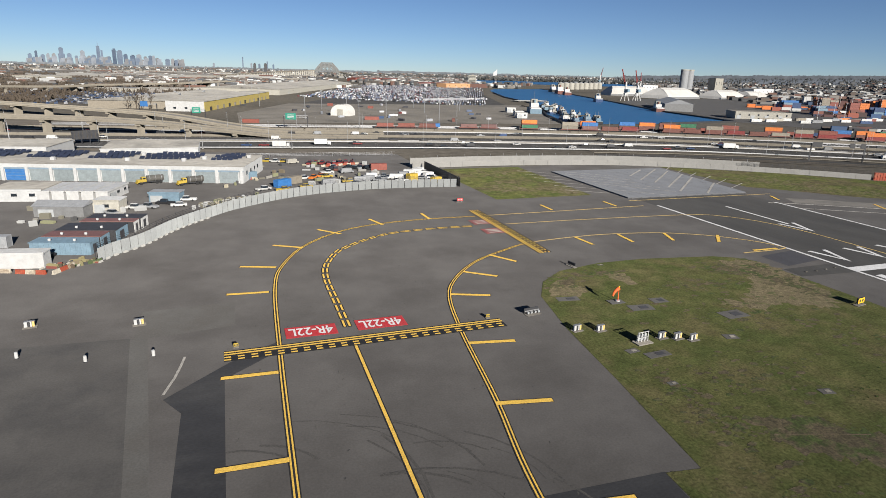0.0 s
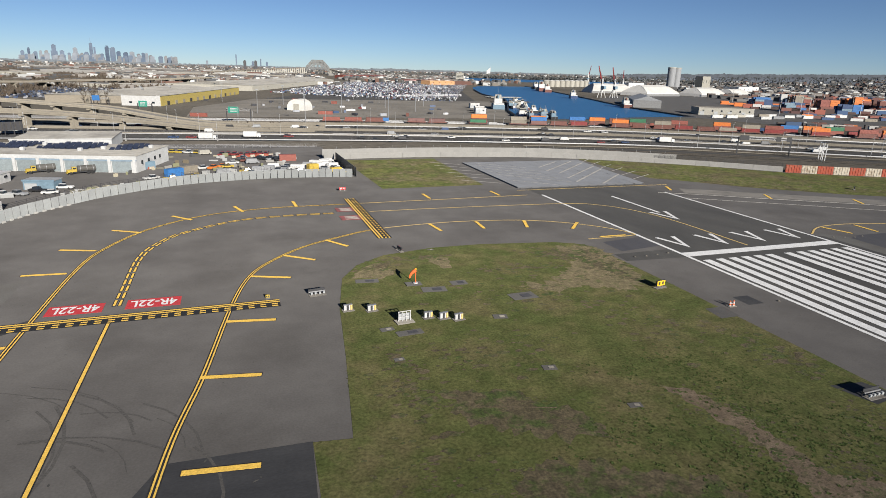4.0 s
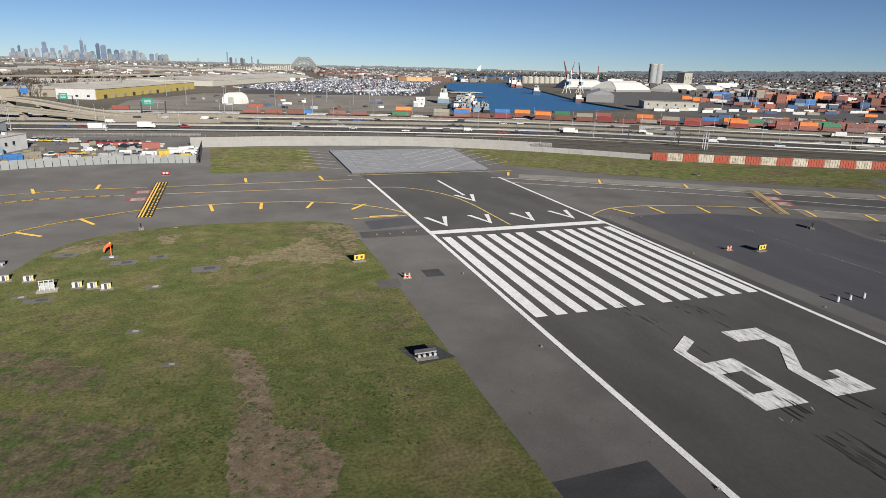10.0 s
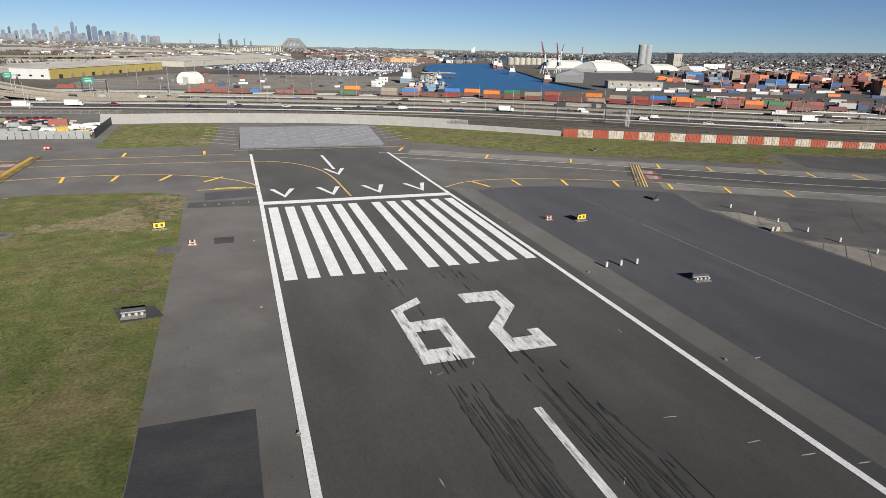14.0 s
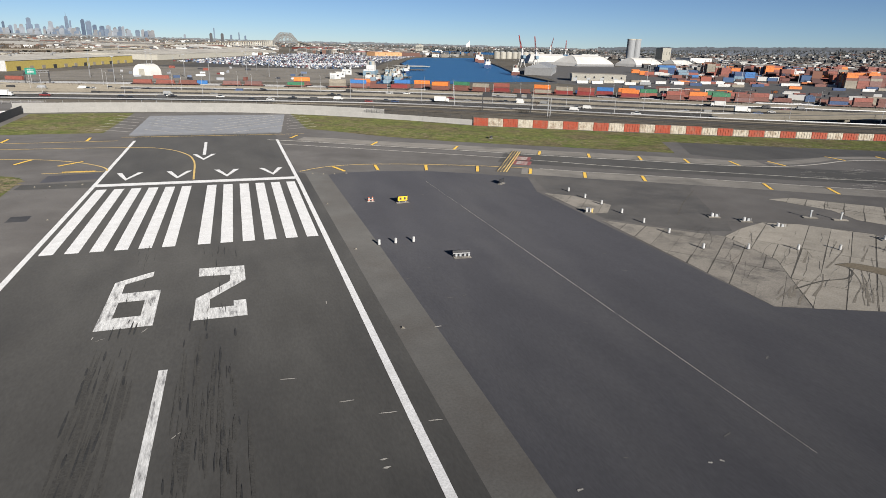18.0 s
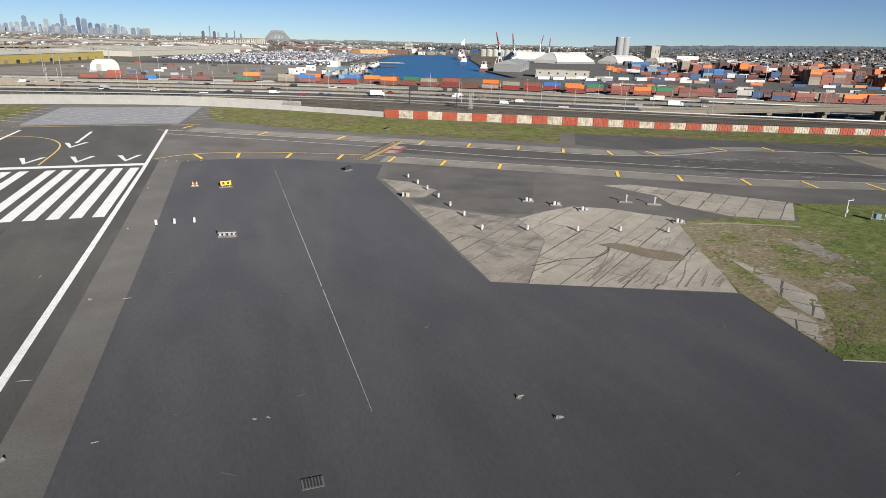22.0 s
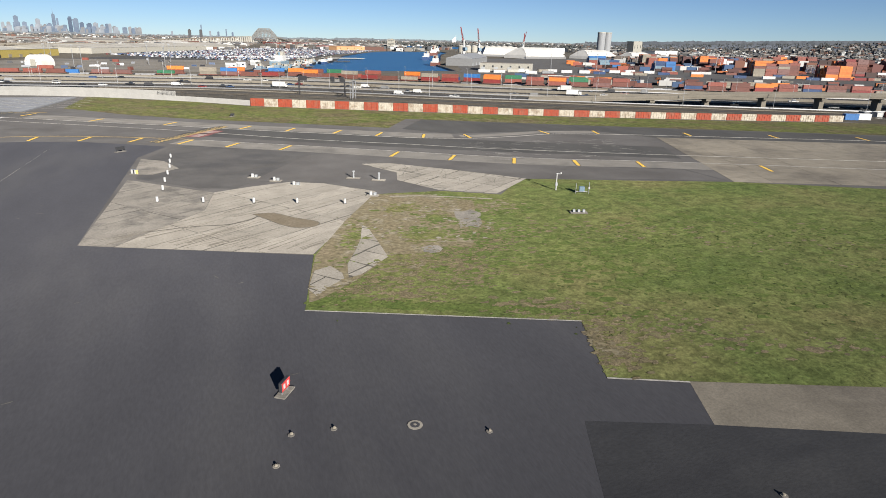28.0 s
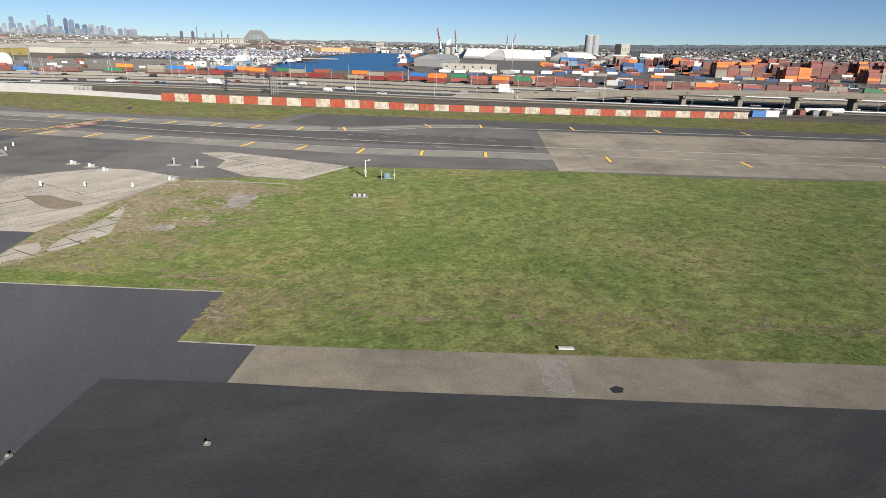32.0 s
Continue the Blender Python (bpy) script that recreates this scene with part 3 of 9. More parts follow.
sheet("dark_patch", [(-36, 14), (-24, 16), (-24, 8), (-36, 6)], 0.018, M["overlay"], "dark square of patched asphalt beside the runway", "pavement")
sheet("dark_patch", [(-33.5, -25), (-30, -25), (-30, -29), (-33.5, -29)], 0.018, M["patch"], "small dark square of patched asphalt", "pavement")
sheet("pale_patch", [(-172, 14), (-157, 15), (-157, 4), (-172, 2)], 0.010, M["shoulder"], "pale worn square of asphalt", "pavement")
sheet("pale_patch", [(-165.3, -62), (-162.7, -62), (-165.5, -37.4), (-169.9, 2.1), (-172.5, 2.9), (-168.1, -36.6)], 0.013, M["shoulder"], "pale worn band of asphalt", "pavement")
sheet("left_overlay", [(-165.3, -62), (-300, -62), (-300, 8), (-190, 4), (-172.5, 2.9), (-168.1, -36.6)], 0.007, M["old_asphalt"], "darker asphalt field beyond the taxiway", "pavement")

GA = [(-113.5, -49), (-109.2, -49.5), (-106.5, -30), (-104.3, -12), (-101.3, 3), (-97, 10.5), (-90, 16), (-78, 19), (-66, 19.2), (-48, 16.8), (-43.5, 14.6), (-40.6, 11), (-39.8, -20), (-39.8, -420), (-113.2, -420), (-114, -60)]
sheet("grass", GA, 0.030, M["grass"], "mown grass with brown bare patches", "grass")
sheet("grass", [(-72.5, 90), (-35.5, 90.5), (-33, 156), (-74, 156)], 0.030, M["grass_far"], "dull green grass square before a wall", "grass")
GC = [(37, 92), (45, 86), (61, 69), (85.5, 51), (119, 33), (153, 14.3), (166, 38), (171, 35.4), (250, -2), (327, -37), (420, -80), (419, -38), (352, -5), (304, 9), (236, 34), (169, 63), (110, 93), (85, 116), (59, 132), (36, 146)]
sheet("grass", GC, 0.030, M["grass_far"], "long strip of dull green grass before a striped barrier", "grass")
GD = [(106.2, -131.2), (135.3, -142.7), (131.1, -154.1), (138.1, -157), (155, -163.3), (560, -314), (560, -232), (279, -115.5), (238, -102.5), (209, -88), (186, -81), (163, -73.6), (156, -80), (151, -86), (140, -80), (126, -79.5), (109.7, -112.7)]
sheet("grass", GD, 0.030, M["grass_green"], "broad field of green grass", "grass")
sheet("bare_soil", [(126, -79.7), (137, -82.5), (143.5, -89.5), (141, -97), (138.5, -104.1), (135.6, -111), (133, -115), (128, -114), (123.6, -116), (120.1, -116), (113.5, -124), (108.5, -128.5), (106.9, -129.4), (107.5, -124), (109.9, -113), (117, -97)], 0.042, M["dirt"], "bare soil with broken concrete and dry grass", "ground")

# taxiway beyond: light edge strips and concrete
NEAR = smooth([V2(*p) for p in ((27, 4), (35, 8.9), (46, 9.5), (59.5, 6.5), (73.8, 1.5), (87.5, -4.8), (100.4, -12.8), (114.4, -20.4), (128, -28.4), (141.8, -36.5), (155.4, -44.8), (169.9, -52.6), (184.8, -58.8), (200.7, -64.5), (230, -77), (280, -99), (480, -183))], 6)
FARL = smooth([V2(*p) for p in ((-90, 75.2), (-61.7, 75.3), (-37.6, 75.6), (-10, 76), (15, 72), (34, 64), (55.3, 51.8), (80.6, 38), (105.1, 23.2), (119.2, 15.3), (133.7, 7.6), (146.2, 0.2), (159.5, -6.2), (173.5, -9.6), (188, -8.6), (203.5, -6), (222, -9.5), (252.6, -20.5), (280.7, -31.2), (309.7, -42.2), (480, -112))], 6)
near_edge = [p for p in NEAR if 84 < p[0] < 224]
ribbon("taxiway_edge_strip", near_edge, -4.5, 4.5, 0.012, M["strip"], "pale strip along the taxiway edge", "pavement")
far_edge = [p for p in FARL if 30 < p[0] < 170]
ribbon("taxiway_edge_strip", far_edge, -3.0, 6.0, 0.012, M["strip"], "pale strip along the taxiway edge", "pavement")
far2 = [p for p in FARL if 170 < p[0] < 225]
ribbon("taxiway_edge_strip", far2, -2.0, 3.0, 0.012, M["strip"], "pale strip along the taxiway edge", "pavement")
mid = smooth([V2(*p) for p in ((90, 20), (122, 0.5), (160, -21), (200, -40), (222, -50))], 6)
ribbon("taxiway_lane", mid, -11, 9, 0.009, M["runway"], "dark asphalt taxiway lane with tyre-worn streaks", "pavement")
sheet("far_overlay", [(157, 11), (171, 34.6), (250, -3), (327, -38), (420, -81), (480, -108), (480, -124), (236, -25), (222, -4), (190, -3), (170, -3)], 0.010, M["runway"], "dark asphalt beyond the taxiway", "pavement")
sheet("dark_field", [(84, -14), (92, -10), (110, -22), (140, -40), (170, -57), (208, -72), (209, -88), (186, -80), (163, -73), (137, -48.5), (130, -48), (134, -66), (127, -76), (112, -65), (104, -62), (100, -68), (93, -66), (80, -54), (79.5, -30)], 0.011, M["old_asphalt"], "old dark asphalt between taxiway and concrete", "pavement")
sheet("worn_asphalt", [(103, -61), (106.1, -56.5), (117.9, -34.6), (123, -31), (140, -41), (170, -58), (207, -73), (208, -86), (186, -79.5), (163, -72.8), (150, -60), (137, -48.3), (130, -47.8), (134, -66), (127, -76), (118, -67.3), (111.2, -64.2)], 0.0135, M["apron"], "worn brownish asphalt beside the old concrete", "pavement")

# ------------------------------------------------------------ painted markings
Z0, Z1, Z2 = 0.048, 0.058, 0.068


def lines(name, path, offs, width, mat, label, z=Z1, dash=None, border=0.15, group="taxiway lines"):
    path = [Vector(p) for p in path]
    t = thing(name, label, "road marking", group=group, kind="structure")
    if border:
        part("border", ribbon_bm(bmesh.new(), path, min(offs) - width / 2 - border, max(offs) + width / 2 + border, Z0), M["black"], t, "black painted border")
    for o in offs:
        part("line", ribbon_bm(bmesh.new(), path, o - width / 2, o + width / 2, z, None, dash), mat, t)
    return t


LL = smooth([V2(*p) for p in ((-152.4, -70), (-151.7, -41), (-150.9, -11), (-149.6, 20), (-147, 34.5), (-139.8, 50), (-127.2, 62.2), (-110, 67.6), (-89, 68.6), (-60, 69.4), (-28, 70.5))], 8)
CC = smooth([V2(*p) for p in ((-140.3, -80), (-139.9, -44), (-139.5, -8), (-139.4, 6), (-139.2, 24.8), (-137, 35.3), (-131.9, 44.5), (-120, 54.2), (-107, 57.2), (-93.5, 57.6))], 8)
CR = smooth([V2(*p) for p in ((-84, 57.6), (-60, 57.6), (-24, 56), (-13, 52), (-6, 42), (-2.8, 28), (-2.0, 3))], 8)
RR = smooth([V2(*p) for p in ((-131, -75), (-128.2, -47), (-125.1, -30), (-121.6, -7), (-118.4, 7.5), (-114, 16.6), (-105.8, 26.4), (-96, 33.2), (-86.3, 38.2), (-72, 40.6), (-60, 40.9), (-46, 38.8), (-35, 33.5), (-27, 26), (-23.6, 19.4), (-26, 17.6), (-38, 17.2))], 8)
near_part = lambda path, lim: [p for p in path if p[0] <= lim]
lines("taxiway_edge_line", near_part(LL, -86), (-0.22, 0.22), 0.2, M["yellow"], "double yellow taxiway edge line, bordered in black")
lines("taxiway_edge_line", [p for p in LL if p[0] >= -87], (0,), 0.5, M["dull_yellow"], "faded thin yellow taxiway line", border=0)
lines("taxiway_centreline", [p for p in CC if p[1] < -6.5], (0,), 0.42, M["yellow"], "single yellow taxiway centreline, bordered in black", border=0.16)
cc2 = [p for p in CC if p[1] > -3]
backs = bmesh.new()
for o_ in (-0.42, 0.42):
    for q_, h_ in walk_along(cc2, 3.6):
        e_ = Vector((math.cos(h_), math.sin(h_)))
        ribbon_bm(backs, [Vector(q_) - e_ * 0.2, Vector(q_) + e_ * 2.9], o_ - 0.34, o_ + 0.34, Z0 + (0.004 if o_ > 0 else 0))
t = lines("enhanced_centreline", cc2, (-0.42, 0.42), 0.36, M["yellow"], "broken double yellow centreline on black", dash=(2.7, 0.9), border=0)
part("border", backs, M["black"], t, "black outline round the dashes")
lines("taxiway_centreline", CR, (0,), 0.46, M["dull_yellow"], "faded yellow lead-on line curving to the runway", border=0)
lines("taxiway_edge_line", [p for p in RR if p[0] < -86], (-0.22, 0.22), 0.2, M["yellow"], "double yellow taxiway edge line, bordered in black")
lines("taxiway_edge_line", [p for p in RR if p[0] > -87], (0,), 0.48, M["dull_yellow"], "thin yellow taxiway edge line", border=0)
NL = offset(NEAR, 4.6)
lines("taxiway_edge_line", [p for p in NL if p[0] < 92], (0,), 0.48, M["dull_yellow"], "thin yellow taxiway edge line", border=0)
lines("taxiway_edge_line", [p for p in NL if p[0] > 92], (0,), 0.6, M["faint"], "faded pale taxiway edge line", border=0)
lines("taxiway_edge_line", [p for p in offset(FARL, -4.6) if p[0] > 20], (0,), 0.8, M["line_pale"], "faded pale taxiway edge line", border=0)
lines("taxiway_centreline", smooth([V2(*p) for p in ((22.8, 56), (40, 46), (60, 34.5), (88, 17.4), (98, 10.2), (122, -6.5), (150, -21.5), (172, -34), (219, -55), (300, -88), (480, -162))], 6), (0,), 0.55, M["line_pale"], "faded taxiway centreline", border=0)
lines("taxiway_edge_line", [V2(-28, 78.6), V2(34, 78.6)], (0,), 0.5, M["dull_yellow"], "yellow line before the arrestor bed", border=0)

# edge ticks: short yellow bars square to the edge line
TICKS = [(-155.7, -35), (-155.3, -14.3), (-154.6, 18.8), (-152.1, 34.6), (-144.6, 48.9), (-133.2, 60.4), (-119, 68.2), (-103.3, 71.8),
         (-118.6, -13.3), (-121.7, -31.3), (-122.8, -51), (-114.2, 7.3), (-107.7, 18.5), (-98.3, 27.8), (-71.4, 36.7), (-59, 36.4), (-46.4, 34.9), (-34.1, 30.2)]
tick = bmesh.new()
cube(tick, (0, 0, Z1 - 0.01), (7.6, 0.85, 0.014))
tick_back = bmesh.new()
cube(tick_back, (0, 0, Z0 - 0.01), (7.8, 1.05, 0.014))
proto = thing("edge_tick", "yellow shoulder bar painted square to the taxiway edge", "road marking", group="taxiway edge ticks", kind="structure")
part("border", tick_back, M["black"], proto, "black painted border")
part("bar", tick, M["yellow"], proto)


def near_heading(path, p):
    k = min(range(len(path)), key=lambda i: (path[i][0] - p[0]) ** 2 + (path[i][1] - p[1]) ** 2)
    d = path[min(k + 1, len(path) - 1)] - path[max(k - 1, 0)]
    return math.degrees(math.atan2(d[1], d[0]))


first = True
for p in TICKS:
    path = LL if p in TICKS[:8] else RR
    m = pose(p[0], p[1], 0, 0, 0, near_heading(path, p) + 90)
    if first:
        proto.matrix_world, first = m, False
    else:
        copy_thing(proto, m)
for p in ((35.3, 9.3), (46, 9.2), (59.8, 6.2), (73.8, 1.5), (87.5, -4.8), (100.4, -12.8), (114.4, -20.4), (141.8, -36.5), (155.4, -44.8), (169.9, -52.6), (184.8, -58.8), (200.7, -64.5), (230, -77), (262, -91), (295, -105)):
    copy_thing(proto, pose(p[0], p[1], 0, 0, 0, near_heading(NEAR, p) + 90))
for p in ((-61.7, 75.3), (-37.6, 75.6), (29.7, 72), (55.3, 51.8), (80.6, 38), (105.1, 23.2), (119.2, 15.3), (133.7, 7.6), (146.2, 0.2), (159.5, -6.2), (173.5, -9.6), (203.5, -6), (222, -9.5), (252.6, -20.5), (280.7, -31.2), (309.7, -42.2)):
    copy_thing(proto, pose(p[0], p[1], 0, 0, 0, near_heading(FARL, p) + 90))
copy_thing(proto, pose(-30, 18.5, 0, 0, 0, 0))


def hold_line(a, b, solid_side, paint="yellow", band="black"):
    """Two solid and two broken yellow lines on a black band; the solid pair lies on the side given (+1: left of a-b)."""
    path = [Vector(a), Vector(b)]
    t = thing("hold_line", "black and yellow runway holding line, solid and broken", "road marking", group="holding lines", kind="structure")
    part("border", ribbon_bm(bmesh.new(), path, -1.75, 1.75, 0.062), M[band], t, "black painted band")
    s = solid_side
    for o in (1.3, 0.55):
        part("solid_line", ribbon_bm(bmesh.new(), path, s * o - 0.2, s * o + 0.2, 0.072), M[paint], t)
    for o in (-0.35, -1.2):
        part("broken_line", ribbon_bm(bmesh.new(), path, s * o - 0.2, s * o + 0.2, 0.072, None, (0.95, 0.95)), M[paint], t)


hold_line((-158.7, -7.5), (-113.6, -6.6), 1)
hold_line((-86.4, 76), (-86.4, 29.4), -1)
hold_line((79, -3.8), (98.4, 27), -1, "dull_yellow", "runway")


def text_mesh(body, size, mat, parent, m, name="lettering"):
    cu = bpy.data.curves.new(name, "FONT")
    cu.body, cu.size, cu.align_x, cu.align_y = body, size, "CENTER", "CENTER"
    cu.offset = size * 0.018
    ob = new(name, cu)
    dg = bpy.context.evaluated_depsgraph_get()
    me = bpy.data.meshes.new_from_object(ob.evaluated_get(dg))
    bpy.data.objects.remove(ob)
    me.materials.clear()
    me.materials.append(mat)
    xs, ys = [v.co.x for v in me.vertices], [v.co.y for v in me.vertices]
    me.transform(Matrix.Diagonal((1 / (max(xs) - min(xs)), 1 / (max(ys) - min(ys)), 1, 1)) @ Matrix.Translation((-(max(xs) + min(xs)) / 2, -(max(ys) + min(ys)) / 2, 0)))
    o = new(name, me)
    o.parent = parent
    o.matrix_local = m
    return o


def hold_sign(x, y, w, h, turn, words=None):
    t = thing("painted_hold_sign", "red painted hold position sign with white lettering", "road marking", pose(x, y, 0, 0, 0, turn), "painted hold signs", "structure")
    bm = bmesh.new()
    cube(bm, (0, 0, Z1), (w, h, 0.012))
    part("panel", bm, M["red"] if words else M["faded_red"], t)
    if words:
        text_mesh(words, h * 1.02, M["white"], t, pose(0, 0, Z2 + 0.004) @ Matrix.Diagonal((w * 0.86, h * 0.7, 1, 1)))
    else:
        for i in range(3):
            part("bar", bx(((i - 1) * w * 0.27, 0, Z1 + 0.01), (w * 0.13, h * 0.6, 0.012)), M["line_pale"], t)


hold_sign(-145.4, -1.6, 8.2, 4.2, 180, "4R-22L")
hold_sign(-133.8, -1.3, 8.4, 4.2, 180, "4R-22L")
hold_sign(-90.2, 61.4, 5.0, 5.4, 90)
hold_sign(-90.3, 51.4, 5.0, 6.0, 90)
hold_sign(94.3, 14.6, 6.5, 5.5, -122)
hold_sign(90.8, 7.4, 6.5, 5.5, -122)

# runway paint
for s in (-1, 1):
    edge = ((-30, -420), (-24.8, -93), (-23.5, 0), (-22.9, 70)) if s < 0 else ((17.8, -420), (21.35, -122), (21.8, -90), (22.2, -60), (22.9, -8), (23.2, 66))
    ribbon("runway_edge_line", [V2(*p) for p in edge], -0.45, 0.45, Z0, M["white"], "white runway edge line", "road marking")
ribbon("threshold_bar", [V2(-23.4, 0), V2(23.0, 0)], -1.4, 1.5, Z1, M["white"], "broad white threshold bar across the runway", "road marking")
for i in range(12):
    x = (-21.2 + 3.6 * i) if i < 6 else (2.4 + 3.68 * (i - 6))
    ob = sheet("threshold_stripe", [(x - 1.75, -51.2), (x + 0.3, -51.2), (x + 1.05, -4.4), (x - 1.05, -4.4)], Z1, M["white"], "long white runway threshold stripe", "road marking", "structure", "threshold stripes")
TWO = [(1.3, -63.5), (7.8, -63.7), (7.8, -69.9), (3.0, -76.2), (3.0, -79.2), (6.0, -79.2), (6.0, -77.4), (7.6, -77.4), (7.6, -82.7), (1.1, -82.6), (1.2, -75.5), (5.6, -70.0), (5.7, -67.3), (1.3, -67.0)]
sheet("runway_digit_two", TWO, Z1, M["worn"], "worn white runway number 2 streaked by tyres", "road marking")
nine = bmesh.new()
for q in ([(-10.0, -82.7), (-8.4, -82.7), (-8.4, -67.6), (-9.8, -66.6)], [(-9.8, -66.6), (-8.4, -67.6), (-5.0, -65.2), (-5.0, -63.1)],
          [(-8.4, -82.7), (-3.5, -82.7), (-3.5, -79.3), (-8.4, -79.3)], [(-5.2, -79.3), (-3.5, -79.3), (-3.5, -74.2), (-5.2, -74.2)], [(-8.4, -74.2), (-3.5, -74.2), (-3.5, -70.9), (-8.4, -71.1)]):
    nine.faces.new([nine.verts.new((x, y, Z1)) for x, y in ccw(q)])
bmesh.ops.remove_doubles(nine, verts=nine.verts, dist=0.001)
tagged(link_mesh("runway_digit_nine", nine, M["worn"]), "worn white runway number 9 streaked by tyres", "road marking", "", "structure")
for y0, y1 in ((-94.5, -131), (-155.5, -192), (-216.5, -253)):
    ribbon("runway_centreline_dash", [V2(0.019 * y0 + 0.4, y0), V2(0.019 * y1 + 0.4, y1)], -0.45, 0.45, Z1, M["worn"], "worn white centreline dash", "road marking", group="centreline dashes")


def vee(name, x, y, label, half=2.7, rise=9.6, w=0.85, shaft=0.0):
    bm = bmesh.new()
    for s in (-1, 1):
        bm.faces.new([bm.verts.new((px, py, Z1)) for px, py in ccw([(x, y), (x, y + 2.6), (x + s * (half - w), y + rise), (x + s * (half + w * 0.5), y + rise)])])
    if shaft:
        bm.faces.new([bm.verts.new((px, py, Z1)) for px, py in ((x - 0.45, y + 9), (x + 0.45, y + 9), (x + 0.45, y + shaft), (x - 0.45, y + shaft))])
    tagged(link_mesh(name, bm, M["white"]), label, "road marking", "", "structure")


for x in (-17.6, -5.9, 5.9, 17.4):
    vee("runway_chevron", x, 4.8, "white arrowhead painted before the threshold bar")
vee("runway_arrow", -0.3, 29.6, "white arrow with a long shaft towards the threshold", 2.9, 10, 0.85, 34)

# tyre rubber on the runway, as many thin streaks
M["rubber_film"] = surf("thin_rubber_film", (0.0395, 0.038, 0.035), (0.045, 0.043, 0.0395), 0.5, 5.0, 0.88, 0.05)
rt = random.Random(29)
for name, count, zb, long_, wide, mat, label in (("tyre_film", 240, 0.074, (4, 14), (0.15, 0.45), "rubber_film", "faint grey rubber film in long streaks on the runway"),
                                                 ("tyre_marks", 150, 0.09, (1.4, 4.6), (0.1, 0.3), "rubber", "black rubber streaks left by landing tyres")):
    bm = bmesh.new()
    for i in range(count):
        lane = rt.choice((-7.6, -6.2, -5.0, -6.6, -7.0, 3.6, 4.4, 5.2, 1.6))
        x, ln, w = lane + rt.gauss(0, 0.9), rt.uniform(*long_), rt.uniform(*wide)
        y = ((-84 if name == "tyre_marks" else -99) - 55 * rt.random() if i % 4 or name == "tyre_film" else rt.uniform(-84, -50)) if i % 6 else rt.uniform(-290, -140)
        w = w if y < -84 else w * 0.5
        x, drift, zt = x - (abs(y) - 46) * 0.006, rt.uniform(-0.12, 0.12), zb + i * 0.00004
        ring = [(0, 0), (w * 0.4, ln * 0.12), (w * 0.5, ln * 0.5), (w * 0.25, ln * 0.85), (0, ln), (-w * 0.3, ln * 0.8), (-w * 0.5, ln * 0.45), (-w * 0.35, ln * 0.1)]
        bm.faces.new([bm.verts.new((x + a + drift * b / ln, y + b, zt)) for a, b in ring])
    tagged(link_mesh(name, bm, M[mat]), label, "tyre marks", "", "stuff")

# pale seam on the dark apron, thin and broken
seam = thing("pavement_seam", "thin pale seam line across the dark asphalt", "road marking", kind="structure")
for y0, y1, w in ((-10, -34, 0.05), (-36, -60, 0.08), (-60, -95, 0.11), (-96, -104, 0.1), (-104, -112, 0.1), (-112, -120, 0.07), (-120, -126, 0.05)):
    part("line", ribbon_bm(bmesh.new(), [V2(54.3, y0), V2(54.3, y1)], -w / 2, w / 2, 0.03), M["faint"], seam)

# slabs of the old cracked concrete, laid askew
def slabs(name, poly, sizex, sizey, turn, gap, mat, label, z=0.03, jitter=0.0):
    t = thing(name, label, "pavement", kind="structure")
    bmj = bmesh.new()
    bmj.faces.new([bmj.verts.new((x, y, z - 0.014)) for x, y in ccw(list(poly))])
    part("joint_filler", bmj, M["crack"], t, "dark tarred joints")
    c, s = math.cos(radians(turn)), math.sin(radians(turn))
    cx, cy = sum(p[0] for p in poly) / len(poly), sum(p[1] for p in poly) / len(poly)
    R = max(math.hypot(p[0] - cx, p[1] - cy) for p in poly)
    nx, ny = int(R / sizex) + 2, int(R / sizey) + 2
    sub = ccw(list(poly))
    for i in range(-nx, nx):
        for j in range(-ny, ny):
            q = [(i * sizex + gap, j * sizey + gap), ((i + 1) * sizex - gap, j * sizey + gap), ((i + 1) * sizex - gap, (j + 1) * sizey - gap), (i * sizex + gap, (j + 1) * sizey - gap)]
            q = [(u + random.uniform(-jitter, jitter), v + random.uniform(-jitter, jitter)) for u, v in q]
            q = [(cx + u * c - v * s, cy + u * s + v * c) for u, v in q]
            r = sub
            for k in range(4):
                r = clip(r, q[k], q[(k + 1) % 4])
                if len(r) < 3:
                    break
            if len(r) >= 3 and abs(sum(r[k][0] * r[(k + 1) % len(r)][1] - r[(k + 1) % len(r)][0] * r[k][1] for k in range(len(r)))) > 0.6:
                bm = bmesh.new()
                prism(bm, r, z - 0.012, z + random.uniform(0, 0.01))
                part("slab", bm, mat, t)
    return t


slabs("concrete_apron", [(95.9, -70.4), (103, -67), (111.2, -64.4), (118, -67.5), (127, -77), (125.6, -81), (118, -97), (109.6, -112.4), (82.5, -101.6), (89, -92), (94.5, -84)], 19, 3.8, 37, 0.07, M["concrete"], "old cracked pale concrete slabs with dark joints", jitter=0.12)
slabs("concrete_apron", [(78.5, -54.5), (95.8, -70.5), (94.4, -84), (88.9, -92), (82.4, -101.5), (77.5, -99.4)], 34, 3.7, 40, 0.07, M["concrete_grey"], "old grey concrete slabs with dark joints", jitter=0.1)
slabs("concrete_apron", [(130, -48), (137, -48.5), (150, -60), (163, -73.3), (156, -80), (150.5, -85), (140, -79), (134, -68), (136, -60)], 9, 3.9, 38, 0.1, M["concrete"], "old cracked pale concrete slabs with dark joints", jitter=0.14)
slabs("concrete_apron", [(78.5, -30), (84, -34), (88, -44), (83, -50), (79, -49)], 9, 4, 50, 0.05, M["concrete_grey"], "worn pale concrete slabs beside dark asphalt")
